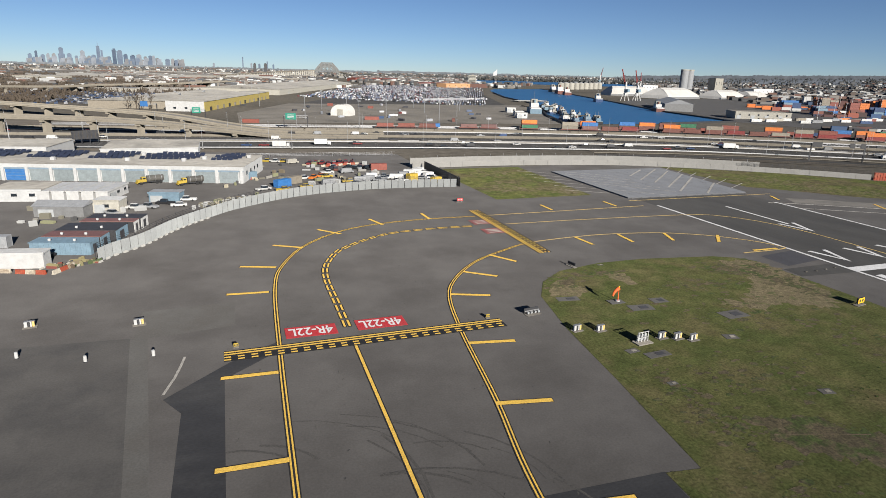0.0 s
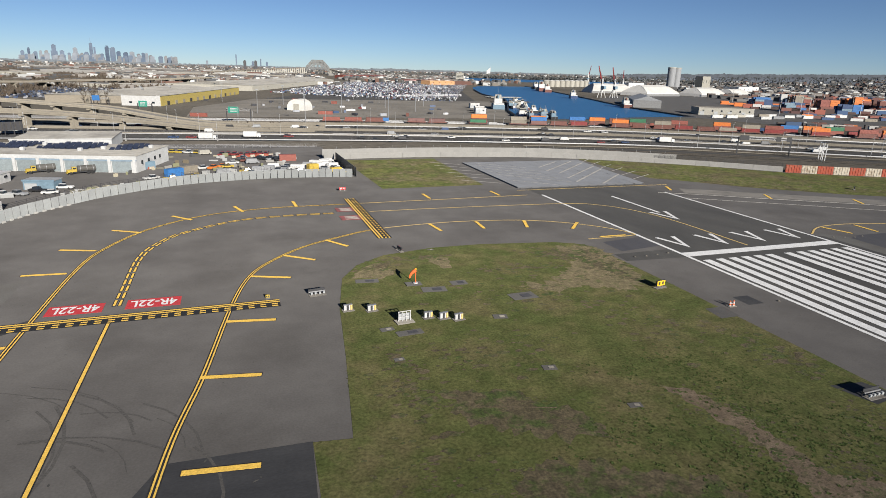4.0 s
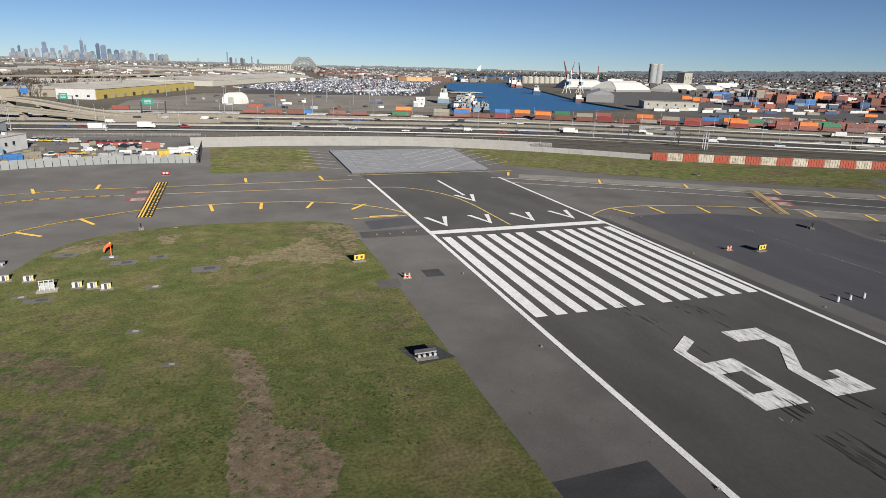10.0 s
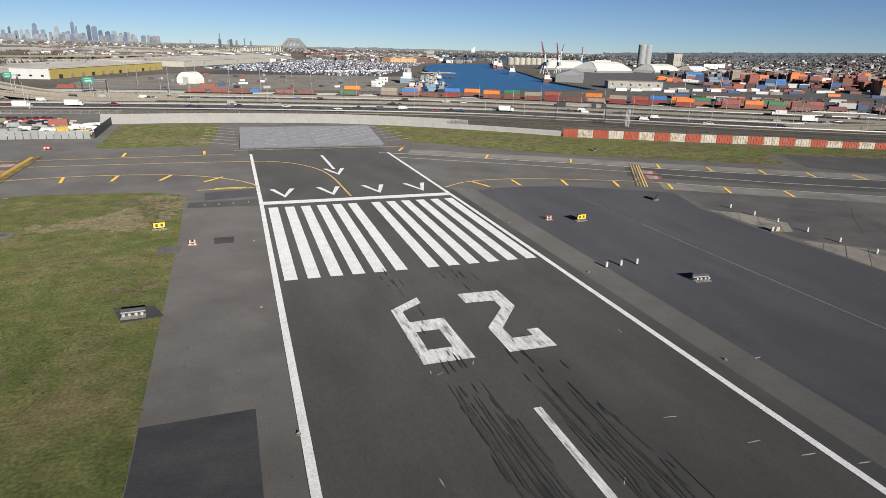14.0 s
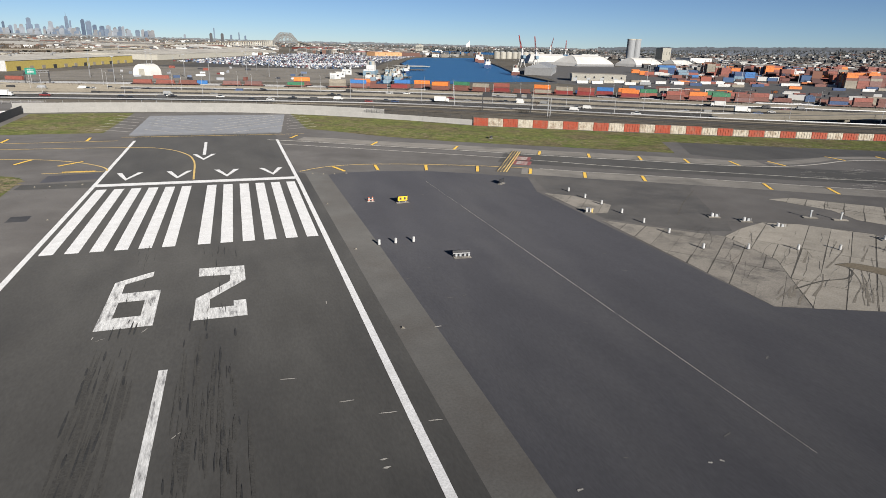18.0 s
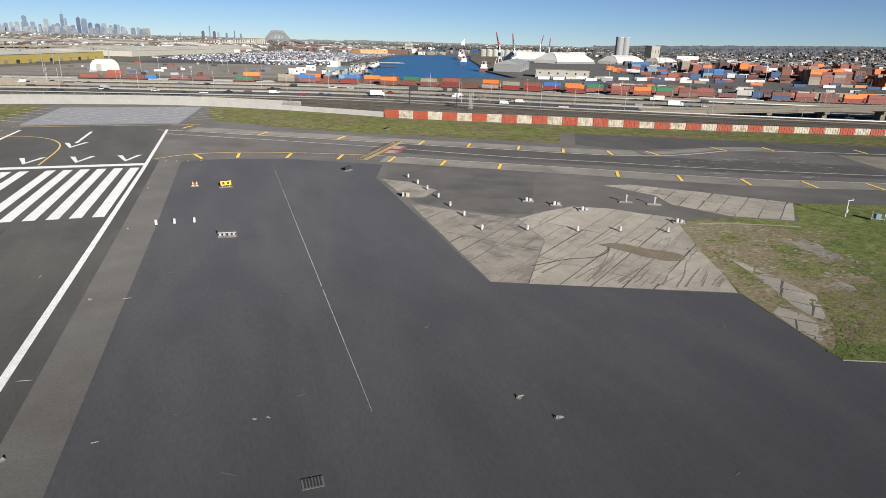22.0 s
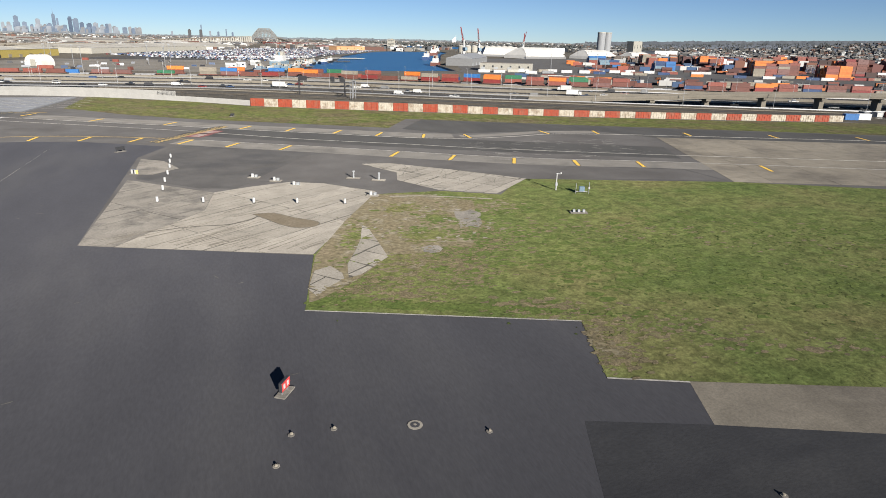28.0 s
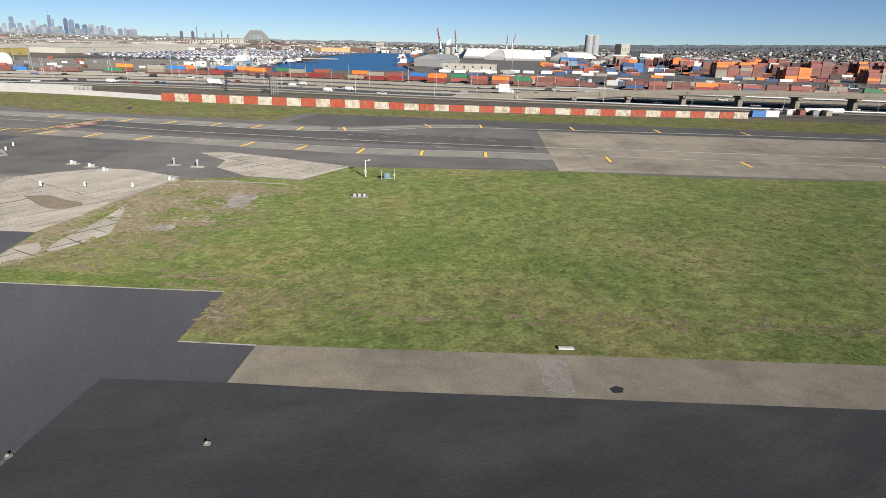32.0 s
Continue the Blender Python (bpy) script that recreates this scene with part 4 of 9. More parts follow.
slabs("concrete_taxiway", [(236.5, -24.5), (209.2, -88), (279, -115), (560, -231), (560, -157)], 15.2, 7.6, -22, 0.05, M["taxi_concrete"], "pale brown concrete taxiway slabs", 0.024)
for q in ([(119.4, -99.8), (120, -102), (119.9, -109.4), (119.7, -116.3), (117, -119.4), (114.6, -122.1), (112.8, -122.8), (113.6, -117.7), (115.8, -112.4), (117.7, -107)],
          [(108.9, -119.1), (111.2, -117.8), (112.3, -120.8), (112.2, -122.9), (109.3, -125.7), (107.6, -124)], [(107.2, -124.7), (108.8, -125), (109.2, -126.2), (108, -127.6)]):
    slabs("broken_concrete", q, 4.5, 4, 40, 0.1, M["concrete"], "broken slabs of old concrete among soil and grass", 0.058, 0.2)

# arrestor bed at the runway end: raised pale blocks
emas = thing("arrestor_bed", "raised pale grey arrestor bed of foam blocks at the runway end", "runway end", kind="structure")
EM = [(-26, 82.2), (26, 81.8), (32.6, 140), (-24.8, 140)]
bm = bmesh.new()
prism(bm, EM, 0.0, 0.42)
part("base", bm, M["emas"], emas)
for i in range(12):
    for j in range(9):
        u0, u1, w0, w1 = (i + 0.006) / 12, (i + 0.994) / 12, (j + 0.006) / 9, (j + 0.994) / 9
        at = lambda u, w: tuple(Vector(EM[0]).lerp(Vector(EM[1]), u).lerp(Vector(EM[3]).lerp(Vector(EM[2]), u), w))
        bm = bmesh.new()
        prism(bm, [at(u0, w0), at(u1, w0), at(u1, w1), at(u0, w1)], 0.42, 0.46 + 0.004 * ((i + j) % 3))
        part("block", bm, M["emas"], emas)
for xa, ya, xb, yb in ((3, 122, 19, 136.4), (2, 113, 27, 136.5), (4, 106.5, 30, 131.5), (2, 96, 30, 122), (1, 88, 29, 114.5), (9, 82.8, 28.4, 101)):
    for sgn in (1, -1):
        part("chevron_bar", ribbon_bm(bmesh.new(), [V2(xa * sgn, ya), V2(xb * sgn if sgn > 0 else -min(xb, 22.5), yb if sgn > 0 else ya + (yb - ya) * (min(xb, 22.5) - xa) / (xb - xa))], -0.4 if sgn > 0 else -0.25, 0.4 if sgn > 0 else 0.25, 0.492), M["faint"], emas, "faded pale diagonal bar")
for k in range(6):
    y = 92 + 9 * k
    ribbon("side_chevron", [V2(-40 + k * 0.3, y + 9), V2(-27, y)], -0.3, 0.3, Z1, M["faint"], "faded pale diagonal line beside the arrestor bed", "road marking", group="blast pad lines")
    ribbon("side_chevron", [V2(29 + k * 0.9, y), V2(42, y + 8)], -0.25, 0.25, Z1, M["faint"], "faded pale diagonal line beside the arrestor bed", "road marking", group="blast pad lines")
for i in range(14):
    if i == 0:
        ep = thing("edge_stake", "low white stake along the arrestor bed", "marker", pose(-25 + 4 * i, 81.2, 0), "arrestor bed stakes")
        part("stake", bx((0, 0, 0.22), (0.2, 0.2, 0.44)), M["concrete_grey"], ep)
    else:
        copy_thing(ep, pose(-25 + 3.9 * i, 81.2, 0))

# curved tyre scuffs on the taxiway and cracks in the old concrete
bm = bmesh.new()
rs = random.Random(41)
for i in range(16):
    x, y, a_, w = rs.uniform(-160, -132), rs.uniform(-62, -38), rs.uniform(-0.4, 0.9), rs.uniform(0.06, 0.2)
    r, n = rs.uniform(8, 22), 5
    pts = [V2(x + r * math.cos(a_ + k * 0.22), y + r * math.sin(a_ + k * 0.22)) for k in range(n)]
    if all(p[0] < -118 for p in pts):
        ribbon_bm(bm, pts, -w, w, 0.011 + i * 0.0003)
M["scuff"] = surf("tyre_scuff", (0.054, 0.051, 0.048), (0.063, 0.059, 0.055), 0.5, 4.0, 0.9, 0.05)
tagged(link_mesh("tyre_scuffs", bm, M["scuff"]), "faint curved tyre scuffs on the taxiway", "tyre marks", "", "stuff")
bm = bmesh.new()
for i in range(70):
    x, y = rs.uniform(79, 124), rs.uniform(-108, -66)
    a_, pts = rs.choice((0.58, 0.64, 0.7, 0.66, 0.6, 2.25)) + rs.uniform(-0.1, 0.1), []
    for k in range(rs.randint(4, 11)):
        if not (77.6 < x < 127 and -0.41 * (x - 77.5) - 99 < y < -56 - (x - 79) * 0.42 and y > -112 + (x - 109.6) * 2.0):
            break
        pts.append(V2(x, y))
        a_ += rs.uniform(-0.16, 0.16)
        x, y = x + 1.7 * math.cos(a_), y + 1.7 * math.sin(a_)
    if len(pts) > 2:
        ribbon_bm(bm, pts, -rs.uniform(0.01, 0.04), rs.uniform(0.01, 0.04), 0.046 + i * 0.00015)
for i in range(70):
    x, y = rs.uniform(136, 158), rs.uniform(-80, -56)
    a_, pts = rs.uniform(0, 3), []
    for k in range(rs.randint(3, 6)):
        if not (y < -48.5 - (x - 137) * 0.96 and y > -79 - (x - 140) * 0.5 and x > 135):
            break
        pts.append(V2(x, y))
        a_ += rs.uniform(-0.22, 0.22)
        x, y = x + 1.5 * math.cos(a_), y + 1.5 * math.sin(a_)
    if len(pts) > 2:
        ribbon_bm(bm, pts, -0.025, 0.025, 0.046 + i * 0.0002)
ribbon_bm(bm, smooth([V2(86.1, -95.2), V2(92.9, -93.9), V2(98, -94.1), V2(101.8, -92.2), V2(103.6, -89.4)], 5), -0.16, 0.16, 0.062)
ribbon_bm(bm, smooth([V2(97.6, -54.8), V2(107, -45.5), V2(118.1, -35.8)], 4), -0.12, 0.12, 0.03)
tagged(link_mesh("concrete_cracks", bm, M["crack"]), "dark tarred cracks across the old concrete", "cracks", "", "stuff")
# rusty run-off streaks that start broad at the southern slab edge and thin out along the joints
bm = bmesh.new()
for i in range(42):
    f = rs.random()
    x, y = (78.5 + 30.5 * f, -99.9 - 12.4 * f) if i % 5 else (rs.uniform(84, 118), rs.uniform(-100, -84))
    x, y = x + 0.3, y + rs.uniform(0.2, 5.0)
    a_, w, n_ = rs.gauss(0.6, 0.09), rs.uniform(0.06, 0.2), rs.randint(4, 11)
    left, right = [], []
    for k in range(n_):
        ww = w * (1 - k / n_) ** 0.8 * rs.uniform(0.6, 1.3) + 0.012
        if not (x < 125.5 - max(0, -81 - y) * 0.5 and y < -66):
            break
        left.append((x - math.sin(a_) * ww, y + math.cos(a_) * ww)), right.append((x + math.sin(a_) * ww, y - math.cos(a_) * ww))
        x, y, a_ = x + 1.5 * math.cos(a_), y + 1.5 * math.sin(a_), a_ + rs.gauss(0, 0.05)
    if len(left) > 2:
        vl, vr = ([bm.verts.new((*p, 0.05 + i * 0.0001)) for p in side] for side in (left, right))
        for k in range(len(vl) - 1):
            bm.faces.new((vl[k], vr[k], vr[k + 1], vl[k + 1]))
tagged(link_mesh("rust_streaks", bm, M["streak"]), "dark rusty streaks running across the old concrete", "stains", "", "stuff")
pond = smooth([V2(*p) for p in ((102.4, -88.6), (106, -89), (109, -92.6), (112.6, -96.2), (111.6, -98.8), (108.6, -98.6), (106.4, -96), (104.6, -92.6))], 4)
ribbon("silt_rim", [V2(p[0], p[1]) for p in pond] + [V2(pond[0][0], pond[0][1])], -0.3, 0.12, 0.072, M["crack"], "dark damp rim round the dried silt", "stain")
sheet("silt_patch", [(p[0], p[1]) for p in pond], 0.074, M["soil_pale"], "brown dried silt puddle on old concrete", "ground")
sheet("grey_patch", [(125.4, -113.8), (127, -113), (128.2, -113.4), (128.5, -115), (127.4, -116.4), (125.3, -116.4)], 0.049, M["concrete_grey"], "grey asphalt remnant among soil and grass", "pavement")
ribbon("concrete_strip", [V2(128.7, -82.2), V2(134.3, -82.9), V2(141.8, -86.0), V2(147.8, -88.9)], -0.35, 0.35, 0.052, M["concrete"], "pale broken strip of concrete along the soil", "pavement")
EDGE_GD = [V2(106.2, -131.25), V2(135.3, -142.75), V2(131.1, -154.15), V2(138.1, -157.05)]
ribbon("pavement_edge", EDGE_GD[:2], -0.22, 0.02, 0.05, M["faint"], "thin pale worn edge of the asphalt along the grass", "pavement")
ribbon("pavement_edge", EDGE_GD[2:], -0.22, 0.02, 0.05, M["faint"], "thin pale worn edge of the asphalt along the grass", "pavement")
sheet("grey_patch", [(134.7, -105.9), (136, -100.5), (137.2, -95.6), (138.6, -96.2), (140.7, -95.3), (141.6, -98), (140.2, -101.2), (139.4, -104), (137.7, -106.4), (136.4, -105.4)], 0.049, M["concrete_grey"], "grey asphalt remnant among soil and grass", "pavement")
ribbon("paint_scuff", [V2(-164.1, -5.9), V2(-164.5, -9), V2(-165, -12.1), V2(-166.1, -16.7)], -0.18, 0.18, 0.03, M["faint"], "crooked pale scuff of old paint", "road marking")

# small stains and pale scrapes on the asphalt
def stains(name, n, box, mat, label, seed, z, long_, wide, turn):
    rnd = random.Random(seed)
    verts, faces = [], []
    for k in range(n):
        x, y = rnd.uniform(box[0], box[1]), rnd.uniform(box[2], box[3])
        a_ = turn + rnd.gauss(0, 0.35)
        L_, w_ = rnd.uniform(*long_), rnd.uniform(*wide)
        i = len(verts)
        for j in range(8):
            q = j * 6.283 / 8
            u, v = L_ * math.cos(q) * rnd.uniform(0.6, 1.2), w_ * math.sin(q) * rnd.uniform(0.5, 1.3)
            verts.append((x + u * math.cos(a_) - v * math.sin(a_), y + u * math.sin(a_) + v * math.cos(a_), z + k * 0.00004))
        faces.append(tuple(range(i, i + 8)))
    me = bpy.data.meshes.new(name)
    me.from_pydata(verts, [], faces)
    me.materials.append(mat)
    tagged(new(name, me), label, "stains", "", "stuff")


# short pale scrapes lying across the asphalt
for x, y, ln, wd in ((11.0, -100.0, 0.9, 0.08), (16.0, -105.8, 0.9, 0.09), (19.5, -108.9, 0.9, 0.08), (23.5, -111.4, 0.85, 0.08), (17.4, -115.5, 0.35, 0.12), (17.4, -116.6, 0.35, 0.14), (30.0, -92.5, 0.6, 0.12),
                     (31.5, -123.8, 0.4, 0.16), (44.1, -124.2, 0.25, 0.14), (45.3, -124.3, 0.25, 0.14), (68.4, -127.6, 0.6, 0.22), (70.4, -131.7, 0.5, 0.26)):
    stains("pale_scrape", 1, (x - 0.01, x + 0.01, y - 0.01, y + 0.01), M["faint"], "short pale scrape on the asphalt", int(x * 10), 0.034, (ln, ln), (wd, wd), -0.25)
stains("pale_scrapes", 60, (31, 104, -150, -12), M["shoulder"], "small pale scrapes and smudges on dark asphalt", 61, 0.02, (0.2, 0.8), (0.04, 0.14), 0.1)
stains("pale_scrapes", 34, (-22, 22, -200, -80), M["faint"], "thin pale scrapes on the runway", 62, 0.03, (0.3, 0.9), (0.03, 0.07), 1.3)
stains("dark_drips", 80, (-158, -118, -60, 40), M["runway"], "dark oil drips on the taxiway", 63, 0.022, (0.1, 0.32), (0.05, 0.13), 1.5)
stains("dark_drips", 50, (-38, -24, -120, 6), M["runway"], "dark oil drips on the shoulder", 64, 0.026, (0.1, 0.32), (0.05, 0.12), 1.5)
stains("pale_scrapes", 40, (-160, -116, -56, 40), M["shoulder"], "small pale scrapes on the taxiway", 65, 0.03, (0.1, 0.5), (0.04, 0.1), 0.8)
stains("pale_scrapes", 90, (165, 216, -52, -22), M["faint"], "pale scuffs across the dark taxiway lane", 67, 0.03, (0.8, 3.2), (0.05, 0.16), -0.42)
stains("rubble", 70, (114, 142, -112, -80), M["concrete"], "pale crumbs of broken concrete in soil", 66, 0.085, (0.15, 0.7), (0.1, 0.4), 0.6)

# ------------------------------------------------------------ walls and fences round the airfield
def panel_run(name, path, step, height, thick, mats, label, category, ribs=0, gap=0.06):
    """A wall made of upright panels along a path, each a part of its own."""
    t = thing(name, label, category, kind="structure")
    pts = walk_along([Vector(p) for p in path], step)
    cache = {}
    for i, ((a, _), (b, _)) in enumerate(zip(pts, pts[1:])):
        hh = height(a[0]) if callable(height) else height
        k = (i % len(mats), hh)
        if k not in cache:
            bm = bmesh.new()
            cube(bm, (step / 2, 0, hh / 2), (step - gap, thick, hh), bevel=0.02)
            for r in range(ribs):
                cube(bm, ((r + 0.5) * step / ribs, -thick / 2 - 0.05, hh / 2), (step / ribs * 0.5, 0.16, hh - 0.02))
            me = bpy.data.meshes.new("panel")
            bm.to_mesh(me)
            bm.free()
            me.materials.append(mats[k[0]])
            cache[k] = me
        o = new("panel", cache[k])
        o.parent = t
        h = math.atan2(b[1] - a[1], b[0] - a[0])
        o.matrix_local = Matrix.Translation((a[0], a[1], 0)) @ Matrix.Rotation(h, 4, "Z")
    return t


YARD = smooth([V2(*p) for p in ((-184.2, 46.2), (-182, 50.8), (-177, 57.5), (-171, 71), (-163, 83.5), (-154, 94.6), (-136, 108.6), (-113, 115.6), (-94, 116.2), (-76.6, 114.6))], 6)
panel_run("yard_fence", YARD, 2.45, 3.0, 0.14, [M["fence_panel"]], "pale grey panel fence curving round the works yard", "fence", gap=0.2)
tf = thing("mesh_fence", "dark steel mesh fence on posts above the panels", "fence", kind="structure")
for q, h in walk_along(offset(YARD, 0.5), 3.0):
    part("post", cyl(bmesh.new(), (q[0], q[1], 2.1), 0.06, 4.2, seg=6), M["dark"], tf)
for z in (3.2, 3.6, 4.0):
    part("rail", ribbon_bm(bmesh.new(), offset(YARD, 0.5), -0.03, 0.03, z, z + 0.06), M["dark"], tf)
SIDE = [V2(-76.6, 114.6), V2(-77.2, 158)]
panel_run("side_fence", SIDE, 2.4, 3.4, 0.12, [M["dark"]], "dark screened fence between yard and grass", "fence")
WALL = smooth([V2(*p) for p in ((-82, 160), (-40, 161.5), (9, 156), (34, 147.5), (59, 134.5), (85, 116.5), (110, 96))], 8)
panel_run("airfield_wall", WALL, 6.0, 2.3, 0.4, [M["pale_wall"]], "low pale concrete wall at the airfield edge", "wall")
ribbon("road_parapet", offset([p for p in WALL if p[0] < 78], 3.0), 0, 0.5, 0, M["pale_wall"], "pale concrete retaining wall above the airfield wall", "wall", 4.0)
for q, h in walk_along(offset([p for p in WALL if p[0] < 78], 3.2), 6.5):
    part("post", cyl(bmesh.new(), (q[0], q[1], 4.5), 0.06, 1.2, seg=6), M["steel"], tf)
BLAST = smooth([V2(*p) for p in ((110, 95), (139, 80), (169, 66), (236, 36.5), (304, 12), (353, -2))], 8)
panel_run("blast_barrier", BLAST, 6.5, lambda x: 3.4 if x < 196 else (3.0 if x < 204 else 2.65), 0.5, [M["barrier_red"], M["barrier_white"]], "ribbed blast barrier of alternating orange-red and white panels", "barrier", ribs=6)

# ------------------------------------------------------------ highway
HW = smooth([V2(*p) for p in ((-900, 560), (-600, 420), (-400, 345), (-220, 306), (-100, 290), (0, 274), (112, 246), (190, 207), (263, 162), (420, 82), (620, -15), (900, -150))], 12)
ribbon("highway", HW, -58, -3, 0.02, M["road"], "wide asphalt motorway carriageway", "road")
ribbon("highway", HW, 3, 34, 0.02, M["road"], "far asphalt motorway carriageway", "road")
ribbon("highway_verge", HW, 34, 62, 0.01, M["ballast"], "dry brown verge beside the motorway", "ground")
ribbon("median_barrier", HW, -0.4, 0.4, 0.0, M["tan_wall"], "tan concrete median barrier", "barrier", 1.5)
ribbon("roadside_barrier", HW, 34, 34.6, 0.0, M["tan_wall"], "tan concrete roadside barrier", "barrier", 1.3)
ribbon("lane_barrier", HW, -28.5, -28, 0.0, M["tan_wall"], "concrete barrier between carriageways", "barrier", 1.1)
for o in (-53, -49.3, -45.6, -41.9, -38.2, -34.5, -24, -20.3, -16.6, -12.9, -9.2, 9, 12.7, 16.4, 20.1, 23.8, 27.5):
    ribbon("lane_line", [p for p in HW if -420 < p[0] < 620], o - 0.1, o + 0.1, 0.05, M["faint"], "broken white lane line", "road marking", dash=(3, 9), group="lane lines")
ribbon("guard_rail", HW, -31.2, -31, 0.5, M["steel"], "steel guard rail beside the carriageway", "guard rail", 0.95)
ribbon("guard_rail", HW, -25.2, -25, 0.5, M["steel"], "steel guard rail beside the carriageway", "guard rail", 0.95)
ribbon("guard_rail", HW, 44, 44.3, 0.3, M["tan_wall"], "low concrete kerb along the verge", "guard rail", 1.3)
for o in (-54.6, -30, -24.6, -5.2, 5.2, 29.4):
    ribbon("edge_line", [p for p in HW if -420 < p[0] < 620], o - 0.12, o + 0.12, 0.05, M["faint"], "pale carriageway edge line", "road marking", group="edge lines")
for o, z in ((-58.4, 0.8), (-57.2, 0.5), (30.6, 0.6), (38, 0.7)):
    ribbon("guard_rail", HW, o, o + 0.2, z - 0.3, M["steel"], "steel guard rail along the motorway edge", "guard rail", z + 0.2)
FRONT = [p for p in HW if 40 < p[0] < 700]
ribbon("frontage_road", FRONT, -86, -74, 0.02, M["road"], "narrow asphalt road between motorway and airfield", "road")
for o in (-62.5, -66, -71.5, -88, -93):
    ribbon("guard_rail", FRONT, o - 0.06, o + 0.06, 0.5, M["ballast"] if o != -71.5 else M["tan_wall"], "low weathered rail beside the narrow road", "guard rail", 0.85)
scr = thing("screen_fence", "open steel fence on the low airfield wall", "fence", kind="structure")
LOWW = offset([p for p in WALL if p[0] > 66], 1.0)
for q, h in walk_along(LOWW, 2.6):
    part("post", cyl(bmesh.new(), (q[0], q[1], 2.0), 0.06, 4.0, seg=6), M["dark"], scr)
for z in (2.5, 2.85, 3.2, 3.55, 3.9):
    part("rail", ribbon_bm(bmesh.new(), LOWW, -0.03, 0.03, z, z + 0.07), M["dark"], scr)
ribbon("service_road", HW, 47, 56, 0.03, M["road_pale"], "pale service road beside the railway", "road")
ribbon("rail_bed", HW, 60, 92, 0.05, M["ballast"], "brown gravel railway bed", "railway")
for o in (66, 67.5, 72, 73.5, 80, 81.5):
    ribbon("rail", [p for p in HW if -300 < p[0] < 800], o - 0.08, o + 0.08, 0.06, M["steel"], "steel running rail", "railway", 0.3, group="rails")

# channel water and quays
WATER = [(116, 374), (150, 470), (198, 575), (252, 700), (296, 895), (375, 1130), (440, 1300), (505, 1425), (600, 1455), (668, 1480), (640, 1330), (538, 1080), (427, 760), (374, 615), (345, 530), (318, 393), (215, 374)]
sheet("water", WATER, 0.12, M["water"], "deep blue harbour channel with fine ripples", "water")
for path in (WATER[:6], WATER[-8:]):
    ribbon("quay_wall", [V2(*p) for p in path], -0.8, 0.8, -0.05, M["dark"], "dark timber-faced quay edge", "quay", 1.6)

# ------------------------------------------------------------ small airfield equipment
def light_unit(m, label="white and orange approach light boxes on a concrete pad", wide=1.5, lamp="orange"):
    t = thing("light_unit", label, "airfield light", m, "airfield light units")
    part("pad", bx((0, 0, 0.06), (wide + 0.5, 1.2, 0.12), bevel=0.03), M["concrete_grey"], t, "grey concrete pad")
    for x, w, mat, lb in ((-0.36, 0.3, "white_metal", "white lamp box"), (-0.08, 0.2, "dark", "dark gap box"), (0.12, 0.16, "white_metal", "white lamp box"), (0.34, 0.22, "dull_yellow" if lamp == "orange" else "dark", "coloured end panel")):
        part("lamp_box", bx((x * wide, 0, 0.58), (w * wide, 0.42, 0.86), bevel=0.03), M[mat], t, lb)
    for s in (-1, 1):
        part("leg", bx((s * wide * 0.4, 0, 0.15), (0.08, 0.3, 0.2)), M["steel"], t)
    part("hood", bx((0, 0.1, 1.05), (wide * 0.96, 0.5, 0.06)), M["steel"], t)
    return t


for x, y in ((-103.1, -13.2), (-99.3, -14.3), (-91.1, -19.6), (-88.7, -20.5), (-86.5, -21.6), (-188, 11.6), (-171.8, 8.2)):
    light_unit(pose(x, y, 0.03, 0, 0, 8))


def guard_light(m):
    t = thing("guard_light", "small yellow guard light box beside the holding line", "airfield light", m, "guard lights")
    part("base", bx((0, 0, 0.08), (0.8, 0.6, 0.12)), M["concrete_grey"], t)
    part("housing", bx((0, 0, 0.5), (0.7, 0.3, 0.5), bevel=0.05), M["c_yellow"], t)
    for s in (-1, 1):
        part("lens", cyl(bmesh.new(), (s * 0.17, -0.17, 0.52), 0.12, 0.08, seg=12, rot=Matrix.Rotation(radians(90), 4, "X")), M["dark"], t)


for x, y, a_ in ((-157.0, -4.7, 0), (-115.5, -4.2, 0)):
    guard_light(pose(x, y, 0.0, 0, 0, a_))


def frame_unit(m):
    t = thing("equipment_rack", "open grey steel equipment frame on a concrete pad", "airfield equipment", m)
    part("pad", bx((0, 0, 0.1), (3.0, 1.8, 0.2), bevel=0.03), M["concrete"], t)
    for x in (-1.0, -0.33, 0.33, 1.0):
        part("upright", bx((x, 0, 1.0), (0.12, 0.12, 1.7)), M["white_metal"], t)
    for z in (0.9, 1.85):
        part("rail", bx((0, 0, z), (2.2, 0.1, 0.1)), M["white_metal"], t)
    part("panel", bx((0, 0.3, 0.85), (2.0, 0.12, 1.1)), M["grey_metal"], t)


frame_unit(pose(-95.3, -20.2, 0.03, 0, 0, 6))


def long_lamp(m, dark=True, label="row of white approach lamps on a low steel rail"):
    t = thing("lamp_row", label, "airfield light", m, "lamp rows")
    part("pad", bx((0, 0, 0.05), (3.0, 1.3, 0.1), bevel=0.03), M["concrete_grey"], t)
    for x in (-1.1, -0.4, 0.4, 1.1):
        part("lamp", bx((x, -0.2, 0.5), (0.36, 0.36, 0.36), bevel=0.05), M["grey_metal"], t)
        part("leg", bx((x, -0.1, 0.25), (0.1, 0.1, 0.4)), M["steel"], t)
    part("rail", bx((0, 0.35, 0.62), (3.0, 0.14, 0.16)), M["steel"], t)
    part("back_panel", bx((0, 0.6, 0.7), (3.0, 0.12, 0.75)), M["dark"], t, "dark back panel")


